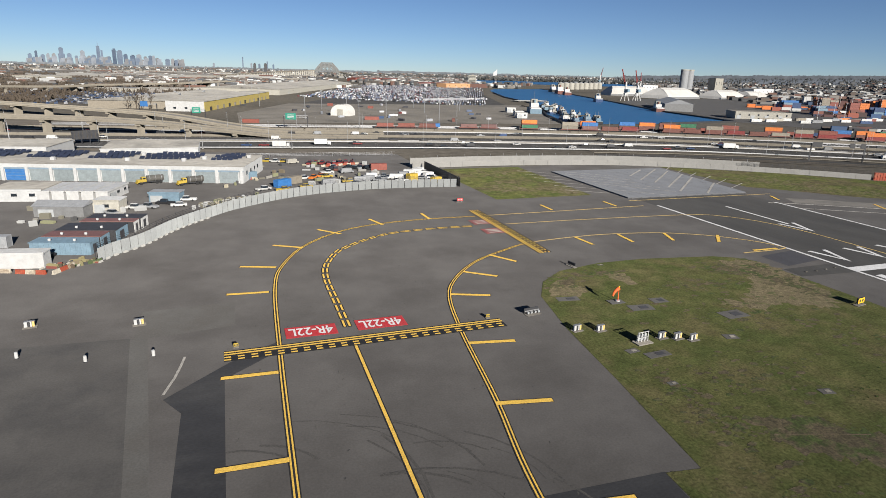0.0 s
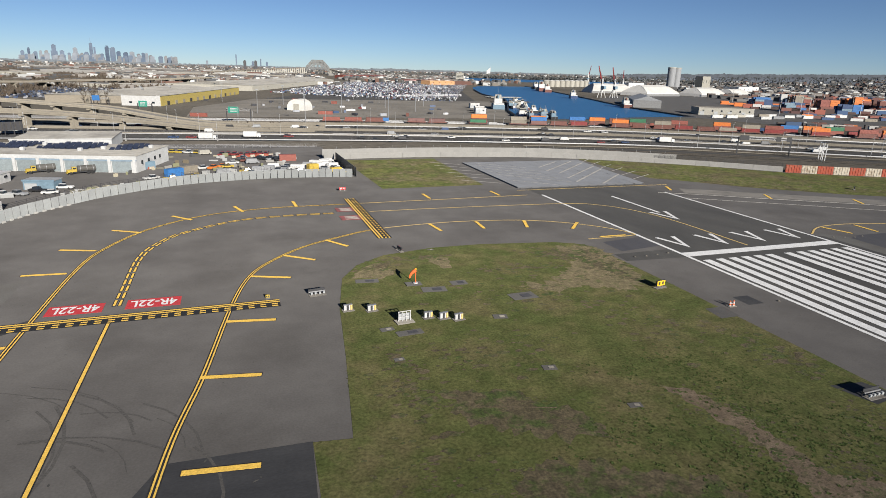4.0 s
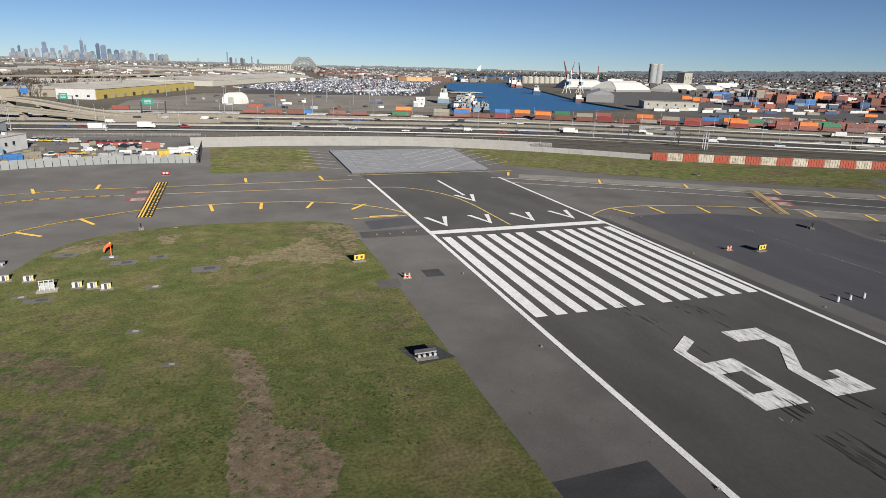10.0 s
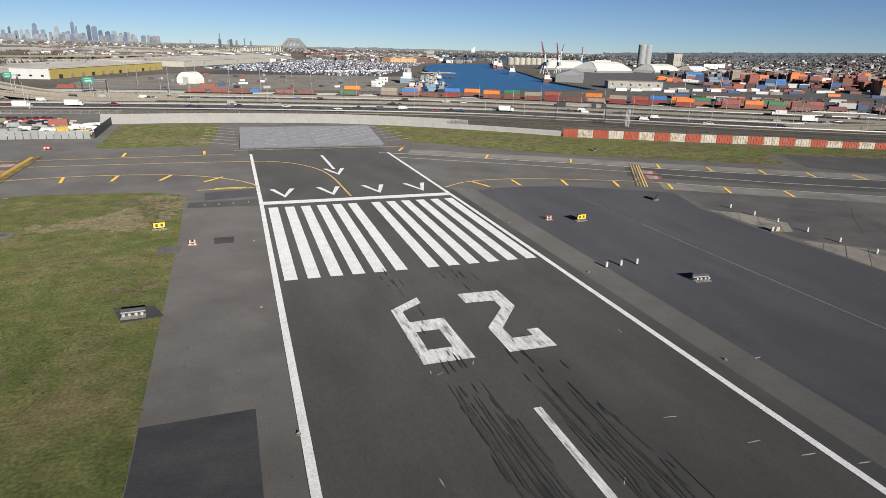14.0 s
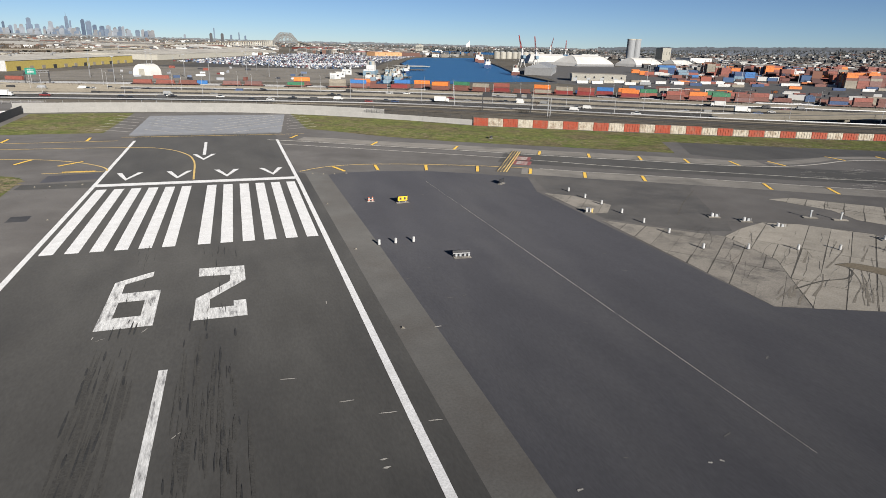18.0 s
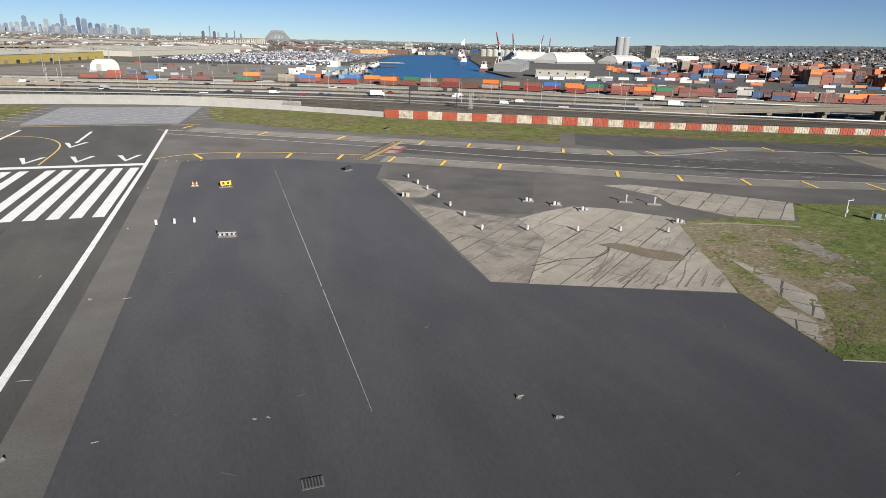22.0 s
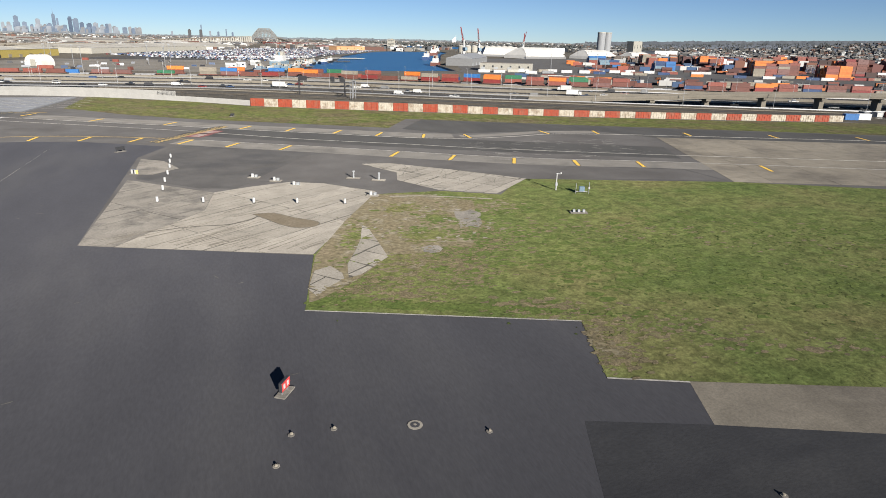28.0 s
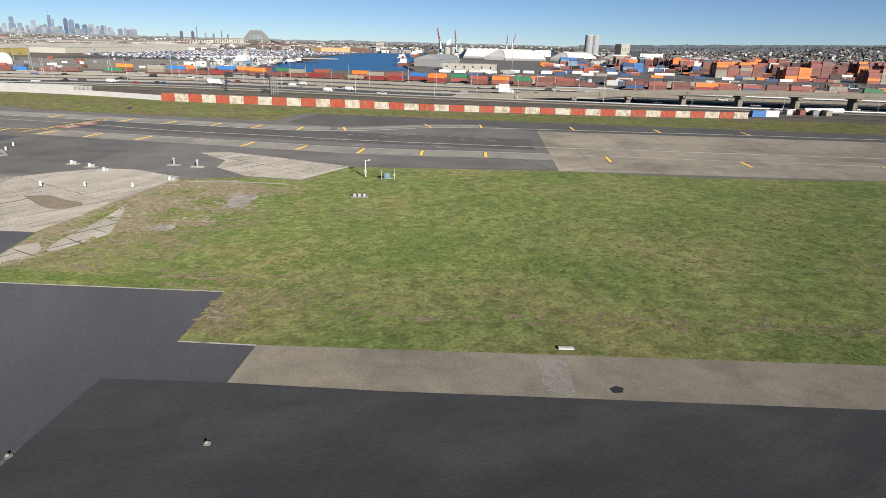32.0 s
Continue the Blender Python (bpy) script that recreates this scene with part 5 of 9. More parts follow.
long_lamp(pose(-107, -4.6, 0.0, 0, 0, 8))
sheet("lamp_pad", [(-46.3, -55.6), (-41.0, -56.1), (-39.5, -60.2), (-44.6, -61)], 0.046, M["patch"], "dark asphalt pad under a lamp row", "pavement")
long_lamp(pose(-43.3, -59.5, 0.05, 0, 0, 2))
long_lamp(pose(42.3, -68.8, 0.0, 0, 0, -4))
light_unit(pose(79.3, -48.8, 0.02, 0, 0, -30), "white box light unit on a concrete pad", 1.6)


def guidance_sign(m, face, label, w=2.2, h=1.1, marks=True, pad=True):
    t = thing("guidance_sign", label, "airfield sign", m, "guidance signs")
    if pad:
        part("pad", bx((0, 0, 0.07), (w + 0.5, 1.0, 0.14), bevel=0.03), M["concrete_grey"], t, "grey concrete pad")
    for x in (-w * 0.3, w * 0.3):
        part("leg", bx((x, 0, 0.28), (0.1, 0.12, 0.36)), M["steel"], t)
    part("cabinet", bx((0, 0, 0.45 + h / 2), (w, 0.3, h), bevel=0.03), M["dark"], t, "dark sign cabinet")
    part("face", bx((0, -0.16, 0.45 + h / 2), (w * 0.94, 0.03, h * 0.9)), M[face], t)
    if marks:
        for x in (-0.22, 0.2):
            part("mark", bx((x * w, -0.185, 0.45 + h / 2), (w * 0.2, 0.02, h * 0.5)), M["dark"] if face == "sign_yellow" else M["white_metal"], t, "unreadable sign mark")
    return t


guidance_sign(pose(-43.6, -17.2, 0.03, 0, 0, 10), "sign_yellow", "yellow airfield guidance sign on short legs in grass")
guidance_sign(pose(42.4, -31.2, 0.0, 0, 0, 8), "sign_yellow", "yellow airfield guidance sign on dark asphalt", 2.4, 1.1)
guidance_sign(pose(-85.8, 18.2, 0.0, 0, 0, 100), "sign_red", "dark-backed airfield sign beside the grass corner", 2.4, 0.6)
guidance_sign(pose(-86.3, 88.6, 0.0, 0, 0, 0), "sign_red", "small red airfield sign beyond the holding line", 2.2, 0.9)
guidance_sign(pose(72.4, -18.2, 0.0, 0, 0, 42), "dark", "dark airfield sign cabinet seen from behind on asphalt", 2.4, 0.9, False)
guidance_sign(pose(102.4, -148.0, 0.0, 0, 0, 58), "sign_red", "dark red airfield sign edge-on with a pale base", 1.5, 0.9)
guidance_sign(pose(101.5, 55.8, 0.0, 0, 0, 42), "dark", "dark airfield sign seen from behind near the grass strip", 2.0, 0.7, False)


def lamp_pair(m, label="pair of red and white obstacle lamps on a flat base"):
    t = thing("lamp_pair", label, "airfield light", m, "runway end lamps")
    part("base", bx((0, 0, 0.05), (1.6, 0.9, 0.1), bevel=0.02), M["concrete"], t)
    for x in (-0.4, 0.4):
        p_ = part("lamp_post", cyl(bmesh.new(), (x, 0, 0.5), 0.2, 0.8, 0.16), M["white_metal"], t, "white lamp body")
        part("band", cyl(bmesh.new(), (x, 0, 0.42), 0.215, 0.24, 0.2), M["orange"], p_, "red-orange band")
        part("lamp", cyl(bmesh.new(), (x, 0, 0.97), 0.14, 0.16, 0.1), M["orange"], p_, "red lamp glass")
    part("crossbar", bx((0, 0, 0.5), (0.7, 0.08, 0.1)), M["white_metal"], t)


lamp_pair(pose(-37.2, -28.7, 0.02))
lamp_pair(pose(35.8, -28.7, 0.0))


def white_post(m, h=0.85):
    t = thing("marker_post", "short white marker post with a dark base", "marker post", m, "white marker posts")
    part("base", cyl(bmesh.new(), (0, 0, 0.05), 0.3, 0.1), M["dark"], t, "dark base plate")
    part("post", cyl(bmesh.new(), (0, 0, h / 2 + 0.1), 0.24, h, 0.22), M["white_metal"], t)
    part("cap", cyl(bmesh.new(), (0, 0, h + 0.13), 0.2, 0.08, 0.14), M["grey_metal"], t)
    return t


post = white_post(pose(85.3, -29.7, 0.02))
for x, y in ((85.6, -36.8), (86.0, -43.1), (86.1, -50.8), (86.1, -58.4), (86.3, -66.0), (86.1, -75.6), (94.1, -77.9), (103.0, -80.6), (110.7, -82.7), (119.2, -85.4), (30.5, -59.0), (33.5, -58.9), (36.8, -58.9), (-186.7, -0.1), (-177.3, -3.9), (-168.4, -4.5)):
    copy_thing(post, pose(x, y, 0.03))


def cabinet(m, label="white equipment box with a white tank on a slab"):
    t = thing("equipment_box", label, "airfield equipment", m, "equipment boxes")
    part("pad", bx((0, 0, 0.08), (2.4, 1.6, 0.16), bevel=0.03), M["concrete"], t)
    part("tank", cyl(bmesh.new(), (-0.35, 0, 0.5), 0.33, 0.76, 0.28), M["white_metal"], t, "white drum")
    part("box", bx((0.5, 0, 0.42), (0.55, 0.5, 0.55), bevel=0.03), M["grey_metal"], t)
    for x in (0.25, 0.95):
        part("leg", bx((x, -0.3, 0.42), (0.06, 0.06, 0.66)), M["steel"], t)


for x, y in ((104.1, -58.3), (108.4, -62.8), (112.0, -68.1), (125.6, -80.6)):
    cabinet(pose(x, y, 0.02, 0, 0, -24))


def tee_light(m):
    t = thing("tee_light", "grey lamp on a thin upright over a pale slab", "airfield light", m, "upright lamps")
    part("pad", bx((0, 0, 0.08), (3.0, 1.2, 0.16), bevel=0.03), M["concrete"], t)
    part("upright", bx((0.1, 0, 0.8), (0.3, 0.22, 1.4), bevel=0.03), M["grey_metal"], t)
    part("lamp", bx((0.1, 0, 1.6), (0.5, 0.35, 0.28), bevel=0.05), M["grey_metal"], t)


tee_light(pose(125.0, -64.0, 0.02, 0, 0, -25))
tee_light(pose(130.0, -67.2, 0.02, 0, 0, -25))

# wind instruments on the green field
t = thing("wind_mast", "white instrument mast with a cross arm on grass", "instrument", pose(164.1, -85.2, 0.03, 0, 0, -20))
part("mast", cyl(bmesh.new(), (0, 0, 1.8), 0.14, 3.6, 0.1), M["white_metal"], t)
part("arm", bx((0.35, 0, 3.5), (1.1, 0.1, 0.1)), M["white_metal"], t)
part("sensor", cyl(bmesh.new(), (0.8, 0, 3.7), 0.16, 0.3), M["white_metal"], t)
part("control_box", bx((0, -0.2, 1.3), (0.45, 0.3, 0.7), bevel=0.03), M["grey_metal"], t)
t = thing("instrument_rack", "grey instrument cabinet with two poles on grass", "instrument", pose(167.8, -89.3, 0.03, 0, 0, -20))
part("cabinet", bx((0, 0, 1.0), (1.1, 0.7, 1.0), bevel=0.04), M["c_lblue"], t, "pale blue cabinet")
for x, h in ((-1.2, 2.1), (1.5, 2.4)):
    part("pole", cyl(bmesh.new(), (x, 0, h / 2), 0.07, h, seg=8), M["steel"], t)
part("frame", bx((0, 0, 0.4), (2.4, 0.12, 0.12)), M["steel"], t)
part("sensor_head", bx((1.5, 0, 1.2), (0.35, 0.3, 0.4), bevel=0.05), M["white_metal"], t)
t = thing("ground_box", "low grey service box on a concrete slab in grass", "service box", pose(159.2, -102.5, 0.03, 0, 0, -20))
part("slab", bx((0, 0, 0.08), (3.2, 1.5, 0.16), bevel=0.03), M["concrete_grey"], t)
for x in (-0.9, 0, 0.9):
    part("box", bx((x, 0, 0.4), (0.45, 0.45, 0.5), bevel=0.04), M["grey_metal"], t)

# windsock on the grass by the taxiway
t = thing("windsock", "orange windsock drooping from a thin orange mast", "windsock", pose(-88.5, -3.4, 0.03))
part("pad", bx((-0.4, 0, 0.06), (3.0, 2.0, 0.12)), M["shoulder"], t)
part("footing", cyl(bmesh.new(), (0, 0, 0.2), 0.42, 0.26), M["white_metal"], t)
part("mast", cyl(bmesh.new(), (0, 0, 1.5), 0.09, 2.8, 0.06, 8), M["orange"], t)
sock = bmesh.new()
path = ((0.0, 2.75, 0.34), (-0.45, 2.5, 0.3), (-0.85, 2.15, 0.25), (-1.1, 1.7, 0.2), (-1.2, 1.3, 0.15))
for (xa, za, ra), (xb, zb, rb) in zip(path, path[1:]):
    d_ = Vector((xb - xa, 0, zb - za))
    bmesh.ops.create_cone(sock, cap_ends=True, segments=12, radius1=ra, radius2=rb, depth=d_.length * 1.06, matrix=Matrix.Translation(((xa + xb) / 2, 0, (za + zb) / 2)) @ d_.to_track_quat("Z", "Y").to_matrix().to_4x4())
part("sock", sock, M["orange"], t, "orange fabric sock")
part("top_lamp", cyl(bmesh.new(), (0, 0, 3.0), 0.14, 0.24), M["sign_yellow"], t)


def lid(m, r=1.0, label="round steel manhole set in a pale concrete collar"):
    t = thing("manhole", label, "manhole", m, "manholes", "structure")
    bm = bmesh.new()
    cyl(bm, (0, 0, 0.02), r, 0.03, seg=24)
    part("collar", bm, M["concrete"], t, "pale concrete collar")
    part("cover", cyl(bmesh.new(), (0, 0, 0.042), r * 0.62, 0.03, seg=20), M["overlay"], t, "dark steel cover")
    part("hub", cyl(bmesh.new(), (0, 0, 0.062), r * 0.22, 0.02, seg=12), M["concrete"], t)


lid(pose(111.9, -155.9, 0.02), 0.62)


def inset_light(m):
    t = thing("ground_light", "small pale runway light with a tan base ring", "airfield light", m, "ground lights")
    part("ring", cyl(bmesh.new(), (0, 0, 0.03), 0.26, 0.05, seg=14), M["concrete_grey"], t)
    part("lens", cyl(bmesh.new(), (0.05, 0, 0.14), 0.12, 0.14, 0.09), M["tan_wall"], t)
    return t


gl = inset_light(pose(117.3, -158.5, 0.02))
for x, y in ((100.9, -157.7), (105.6, -154.5), (102.3, -154.3), (121.3, -168.9), (134.0, -171.4), (59.7, -141.2), (70.1, -131.8), (68.2, -127.8), (25.7, -91.8), (25.1, -124.2), (-35.8, 1.4), (-32.8, 1.3), (-29.6, 1.6), (-26.3, 2.1), (27.4, 3.9), (30.1, 2.9), (33.0, 2.4), (36.2, 2.7), (-26.5, -29), (-27, -60.6), (26.2, -28.7), (-25.4, -92), (26.1, -60.3)):
    copy_thing(gl, pose(x, y, 0.02, 0, 0, random.uniform(0, 360)))
t = thing("drain_grate", "dark rectangular drain grate in asphalt", "drain", pose(47.9, -134, 0.02), kind="structure")
part("frame", bx((0, 0, 0.03), (1.7, 1.2, 0.05)), M["shoulder"], t)
for i in range(6):
    part("bar", bx((-0.6 + 0.24 * i, 0, 0.065), (0.14, 1.0, 0.03)), M["dark"], t)
for x, y, w, h in ((-98.7, -22.3, 2.2, 1.3), (-95.6, -24.4, 4.2, 1.8), (-79.4, -22.2, 2.4, 1.7), (-80.2, -40.6, 2, 1.4), (-74.7, -52.4, 1.8, 1.1), (-99.5, -32.7, 1.5, 0.9), (-71.4, -14.4, 5, 3.2), (-86, -7.1, 4.6, 2.6), (-80.3, -4.8, 3.2, 2.4), (-97, 0.4, 4.4, 2.0), (-78.8, 17.6, 1.4, 0.7)):
    t = thing("ground_hatch", "flat concrete hatch sunk in the grass", "hatch", pose(x, y, 0.03, 0, 0, random.uniform(-12, 12)), "grass hatches", "structure")
    part("slab", bx((0, 0, 0.02), (w, h, 0.06), bevel=0.01), M["shoulder"], t)
    part("cover", bx((w * 0.12, 0, 0.06), (w * 0.38, h * 0.5, 0.05), bevel=0.01), M["concrete"] if w < 3.2 else M["overlay"], t)

# bare and dry places in the turf, with broken edges
def ragged(name, pts, z, mat, label, amp, seed):
    rnd, out = random.Random(seed), []
    for a, b in zip(pts, pts[1:] + pts[:1]):
        n = max(2, int(math.hypot(b[0] - a[0], b[1] - a[1]) / 0.7))
        nx, ny = (b[1] - a[1]), (a[0] - b[0])
        ln = math.hypot(nx, ny)
        for k in range(n):
            f, j = k / n, amp * (noise.noise(Vector((a[0] * 0.3 + k * 0.35, a[1] * 0.3, seed))) + rnd.uniform(-0.35, 0.35))
            out.append((a[0] + (b[0] - a[0]) * f + nx / ln * j, a[1] + (b[1] - a[1]) * f + ny / ln * j))
    sheet(name, out, z, mat, label, "ground")


ragged("bare_soil", [(-68.6, -49.2), (-65.6, -50.3), (-64.2, -55), (-63.1, -59.2), (-63.3, -65.5), (-63.2, -69.6), (-59.3, -71.3), (-57.6, -76.6), (-58.6, -82), (-62, -84.5), (-67.5, -82), (-68.2, -73.5), (-67.4, -69.6), (-66.3, -61.9), (-67.2, -57)], 0.0345, M["soil"], "strip of bare brown soil in the grass", 1.1, 3)
ragged("dry_grass", [(-48.5, 15), (-40.3, 10.4), (-40.4, -3), (-42.6, -9), (-46, -15), (-51, -17), (-57, -12), (-64, -15), (-70, -9.5), (-62, -8.2), (-56.5, -4), (-50.5, 3), (-50.8, 9.5)], 0.0335, M["straw"], "straw-coloured dry grass at the field corner", 2.0, 5)
ragged("dry_grass", [(-97, -43), (-88, -45), (-83, -50), (-81, -57), (-88, -56), (-96, -50)], 0.0335, M["turf_soil"], "thin trodden turf with brown soil", 2.2, 7)
ragged("dry_grass", [(-92, -59), (-84, -62), (-77, -65), (-74, -71), (-79, -77), (-90, -76), (-100, -68)], 0.0338, M["turf_soil"], "thin trodden turf with brown soil", 2.4, 9)
ragged("dry_grass", [(-99.6, 2.6), (-95, 9.5), (-91.5, 11), (-91, 3), (-94, 1.2)], 0.0337, M["straw"], "dry worn grass at the taxiway corner", 0.9, 11)
ragged("dry_grass", [(-82, 12.5), (-77.5, 11), (-78.5, 4), (-81, 4.5)], 0.0337, M["straw"], "dry worn patch of grass", 0.9, 13)
ribbon("soil_ridge", [V2(-96, -46.7), V2(-90, -48.4), V2(-84.4, -50.2)], -0.08, 0.08, 0.05, M["soil"], "thin pale line of bare ground in the grass", "ground")
sheet("dark_patch", [(-39.3, 4.4), (-22.6, 5.0), (-22.8, -1.6), (-39.5, -0.8)], 0.0105, M["runway"], "dark sealed band across the shoulder", "pavement")
sheet("sign_pad", [(-42.8, -28.4), (-38.9, -28.4), (-39.1, -32.8), (-43.2, -32.8)], 0.0405, M["old_asphalt"], "grey asphalt pad at the grass edge", "pavement")
t = thing("marker_board", "small white marker board lying by the concrete strip", "marker", pose(166, -166.1, 0.03, 0, 0, -20))
part("board", bx((0, 0, 0.1), (1.5, 0.5, 0.14), bevel=0.03), M["white_metal"], t)
part("foot", bx((0, 0.2, 0.03), (1.1, 0.3, 0.06)), M["concrete_grey"], t)
sheet("tar_blot", [(166.0, -173.4), (166.8, -173.2), (167.2, -173.7), (166.7, -174.3), (165.9, -174.1)], 0.024, M["black"], "black tar blot on the pale strip", "stain")

# grass tufts give the turf its uneven nap
def inside(p, poly):
    c = False
    for i in range(len(poly)):
        a, b = poly[i], poly[i - 1]
        if (a[1] > p[1]) != (b[1] > p[1]) and p[0] < (b[0] - a[0]) * (p[1] - a[1]) / (b[1] - a[1]) + a[0]:
            c = not c
    return c


def tufts(name, poly, box, n, mat, hmax, label):
    verts, faces = [], []
    while len(faces) < n * 3:
        x, y = random.uniform(box[0], box[1]), random.uniform(box[2], box[3])
        if not inside((x, y), poly) or noise.noise(Vector((x * 0.09, y * 0.09, 3))) < random.uniform(-0.5, 0.35):
            continue
        h, r = random.uniform(0.25, 1) * hmax, random.uniform(0.12, 0.34)
        for k in range(3):
            a = random.uniform(0, 6.28)
            c, s = math.cos(a), math.sin(a)
            i = len(verts)
            verts += [(x - c * r, y - s * r, 0.02), (x + c * r, y + s * r, 0.02), (x + random.uniform(-r, r), y + random.uniform(-r, r), h)]
            faces.append((i, i + 1, i + 2))
    me = bpy.data.meshes.new(name)
    me.from_pydata(verts, [], faces)
    me.materials.append(mat)
    tagged(new(name, me), label, "grass", "", "stuff")


tufts("grass_tufts", GA, (-114, -39, -110, 20), 9000, M["grass"], 0.05, "short uneven tufts of green and brown grass")
tufts("grass_tufts", GD, (106, 330, -240, -73), 14000, M["grass_green"], 0.06, "short uneven tufts of green grass")

# longer tussocks along the bare soil strip and in the open field
def tussocks(name, n, spots, mat, label, seed, hmax=0.2):
    """Small spiky mounds of longer grass, gathered round a few spots."""
    rnd = random.Random(seed)
    verts, faces = [], []
    for _ in range(n):
        sx, sy, rx, ry, a_ = rnd.choice(spots)
        u, v = rnd.gauss(0, rx), rnd.gauss(0, ry)
        x, y = sx + u * math.cos(a_) - v * math.sin(a_), sy + u * math.sin(a_) + v * math.cos(a_)
        h, r = rnd.uniform(0.3, 1) * hmax, rnd.uniform(0.12, 0.42)
        for k in range(5):
            q = rnd.uniform(0, 6.28)
            c_, s_ = math.cos(q) * r, math.sin(q) * r
            i = len(verts)
            verts += [(x - s_ * 0.5, y + c_ * 0.5, 0.03), (x + s_ * 0.5, y - c_ * 0.5, 0.03), (x + c_ * rnd.uniform(0.4, 1.2), y + s_ * rnd.uniform(0.4, 1.2), 0.03 + h)]
            faces.append((i, i + 1, i + 2))
    me = bpy.data.meshes.new(name)
    me.from_pydata(verts, [], faces)
    me.materials.append(mat)
    tagged(new(name, me), label, "grass", "", "stuff")


tussocks("grass_tussocks", 1500, [(-70, -66, 2.2, 5, 0.1), (-61, -59, 2.0, 5, 0.25), (-58, -66, 3.5, 4, 0.2), (-72, -72, 3, 4, 0), (-52, -67, 3, 5, 0.2), (-64, -44, 6, 3, 0), (-60, -50, 5, 3, 0), (-78, -58, 6, 4, 0)], M["tussock"], "dark tussocks of longer grass beside bare soil", 91, 0.1)
tussocks("grass_tussocks", 1900, [(190, -124, 26, 7, -0.38), (215, -134, 26, 8, -0.38), (170, -122, 18, 6, -0.38), (235, -118, 22, 5, -0.38), (160, -140, 20, 6, -0.38), (205, -150, 30, 6, -0.38), (250, -150, 30, 10, -0.38)], M["tussock"], "dark tussocks of longer grass in the open field", 92, 0.09)


def blotches(name, spots, n, mat, zlo, label, seed, poly, rmax=0.8):
    """Many small ragged patches, dense at the heart of each spot and thinning outwards."""
    rnd = random.Random(seed)
    verts, faces = [], []
    for k in range(n):
        cx, cy, rx, ry, a_ = rnd.choice(spots)
        u, v = rnd.gauss(0, 0.5) * rx, rnd.gauss(0, 0.5) * ry
        x, y = cx + u * math.cos(a_) - v * math.sin(a_), cy + u * math.sin(a_) + v * math.cos(a_)
        if not inside((x, y), poly):
            continue
        r, m_ = rnd.uniform(0.12, rmax) * rnd.random() ** 0.5, 7
        i, z = len(verts), zlo + k * 0.000004
        for j in range(m_):
            q, rr = j * 6.283 / m_, r * rnd.uniform(0.5, 1.25)
            verts.append((x + rr * 1.3 * math.cos(q), y + rr * 0.8 * math.sin(q), z))
        faces.append(tuple(range(i, i + m_)))
    me = bpy.data.meshes.new(name)
    me.from_pydata(verts, [], faces)
    me.materials.append(mat)
    tagged(new(name, me), label, "ground", "", "stuff")


blotches("soil_patches", [(-67, -60, 2.5, 9, 0.25), (-65, -68, 3, 5, 0.2), (-63, -58, 3, 7, 0.2), (-61, -74, 7, 9, 0.3), (-58, -70, 5, 5, 0), (-92, -47, 9, 1.2, -0.2), (-93, -62, 8, 5, 0), (-80, -72, 9, 6, 0), (-48, -66, 3, 8, 0.2), (-105, -60, 6, 8, 0), (-70, -90, 12, 6, 0)], 1500, M["turf_soil"], 0.036, "ragged bare brown soil showing through the grass", 51, GA, 0.45)
blotches("straw_patches", [(-52, 9, 7, 4, -0.4), (-52, 6, 6, 3, -0.5), (-47, 0, 4, 7, 0.3), (-46, -9, 3, 6, 0.2), (-44, 6, 4, 7, 0), (-64, 1, 10, 4, 0), (-93, 9, 5, 3, 0.6), (-84, 13, 7, 2, 0), (-70, -14, 14, 8, 0), (-55, -30, 10, 14, 0), (-45, -46, 4, 10, 0), (-85, -34, 12, 8, 0), (-100, -40, 4, 14, 0)], 1500, M["turf_soil"], 0.044, "ragged straw-coloured dry grass", 52, GA, 1.0)
blotches("straw_patches", [(150, -110, 25, 8, -0.4), (132, -138, 6, 3, -0.4), (134, -150, 3, 4, 0), (170, -160, 40, 3, -0.36), (128, -122, 9, 6, 0), (190, -130, 40, 14, -0.4), (230, -160, 40, 14, -0.4)], 1200, M["straw"], 0.036, "ragged straw-coloured dry grass", 53, GD, 0.8)
blotches("soil_patches", [(146, -94, 5, 5, 0), (136, -106, 6, 4, 0.5), (122, -118, 5, 4, 0.8), (134, -147, 2, 4, 0.3)], 600, M["dirt"], 0.046, "ragged bare soil thinning into grass", 54, GD, 0.8)
blotches("grass_patches", [(128.3, -107.5, 5, 4.5, 0), (129, -91, 4, 3, 0.4), (128.3, -107.5, 4, 4, 0), (117, -106, 2.5, 9, -0.35), (136, -110, 3, 3, 0), (133, -99, 3, 5, 0), (122, -117.5, 8, 2.0, 0.0)], 1100, M["grass_green"], 0.06, "thin grass growing over bare soil", 58, GD, 0.8)
blotches("soil_patches", [(141, -92, 5, 5, 0), (137, -108, 4, 7, 0.3), (131, -117, 6, 2.5, 0), (122, -119, 6, 3, 0.5), (113, -126, 5, 2.5, 0.6), (134.6, -148, 3, 6, 0.3)], 900, M["straw"], 0.064, "ragged edge of bare soil and straw", 60, GD, 0.5)
blotches("dark_clumps", [(120, -134.2, 22, 1.0, -0.376), (120, -134.2, 22, 1.0, -0.376)], 700, M["clump"], 0.066, "darker longer grass along the asphalt edge", 61, GD, 0.7)
blotches("straw_patches", [(118, -128, 8, 5, -0.4), (126, -122, 8, 8, -0.4), (136, -112, 8, 6, -0.4), (140, -146, 10, 5, -0.4), (200, -172, 50, 1.6, -0.36)], 1500, M["straw"], 0.037, "ragged straw-coloured dry grass", 59, GD, 0.7)
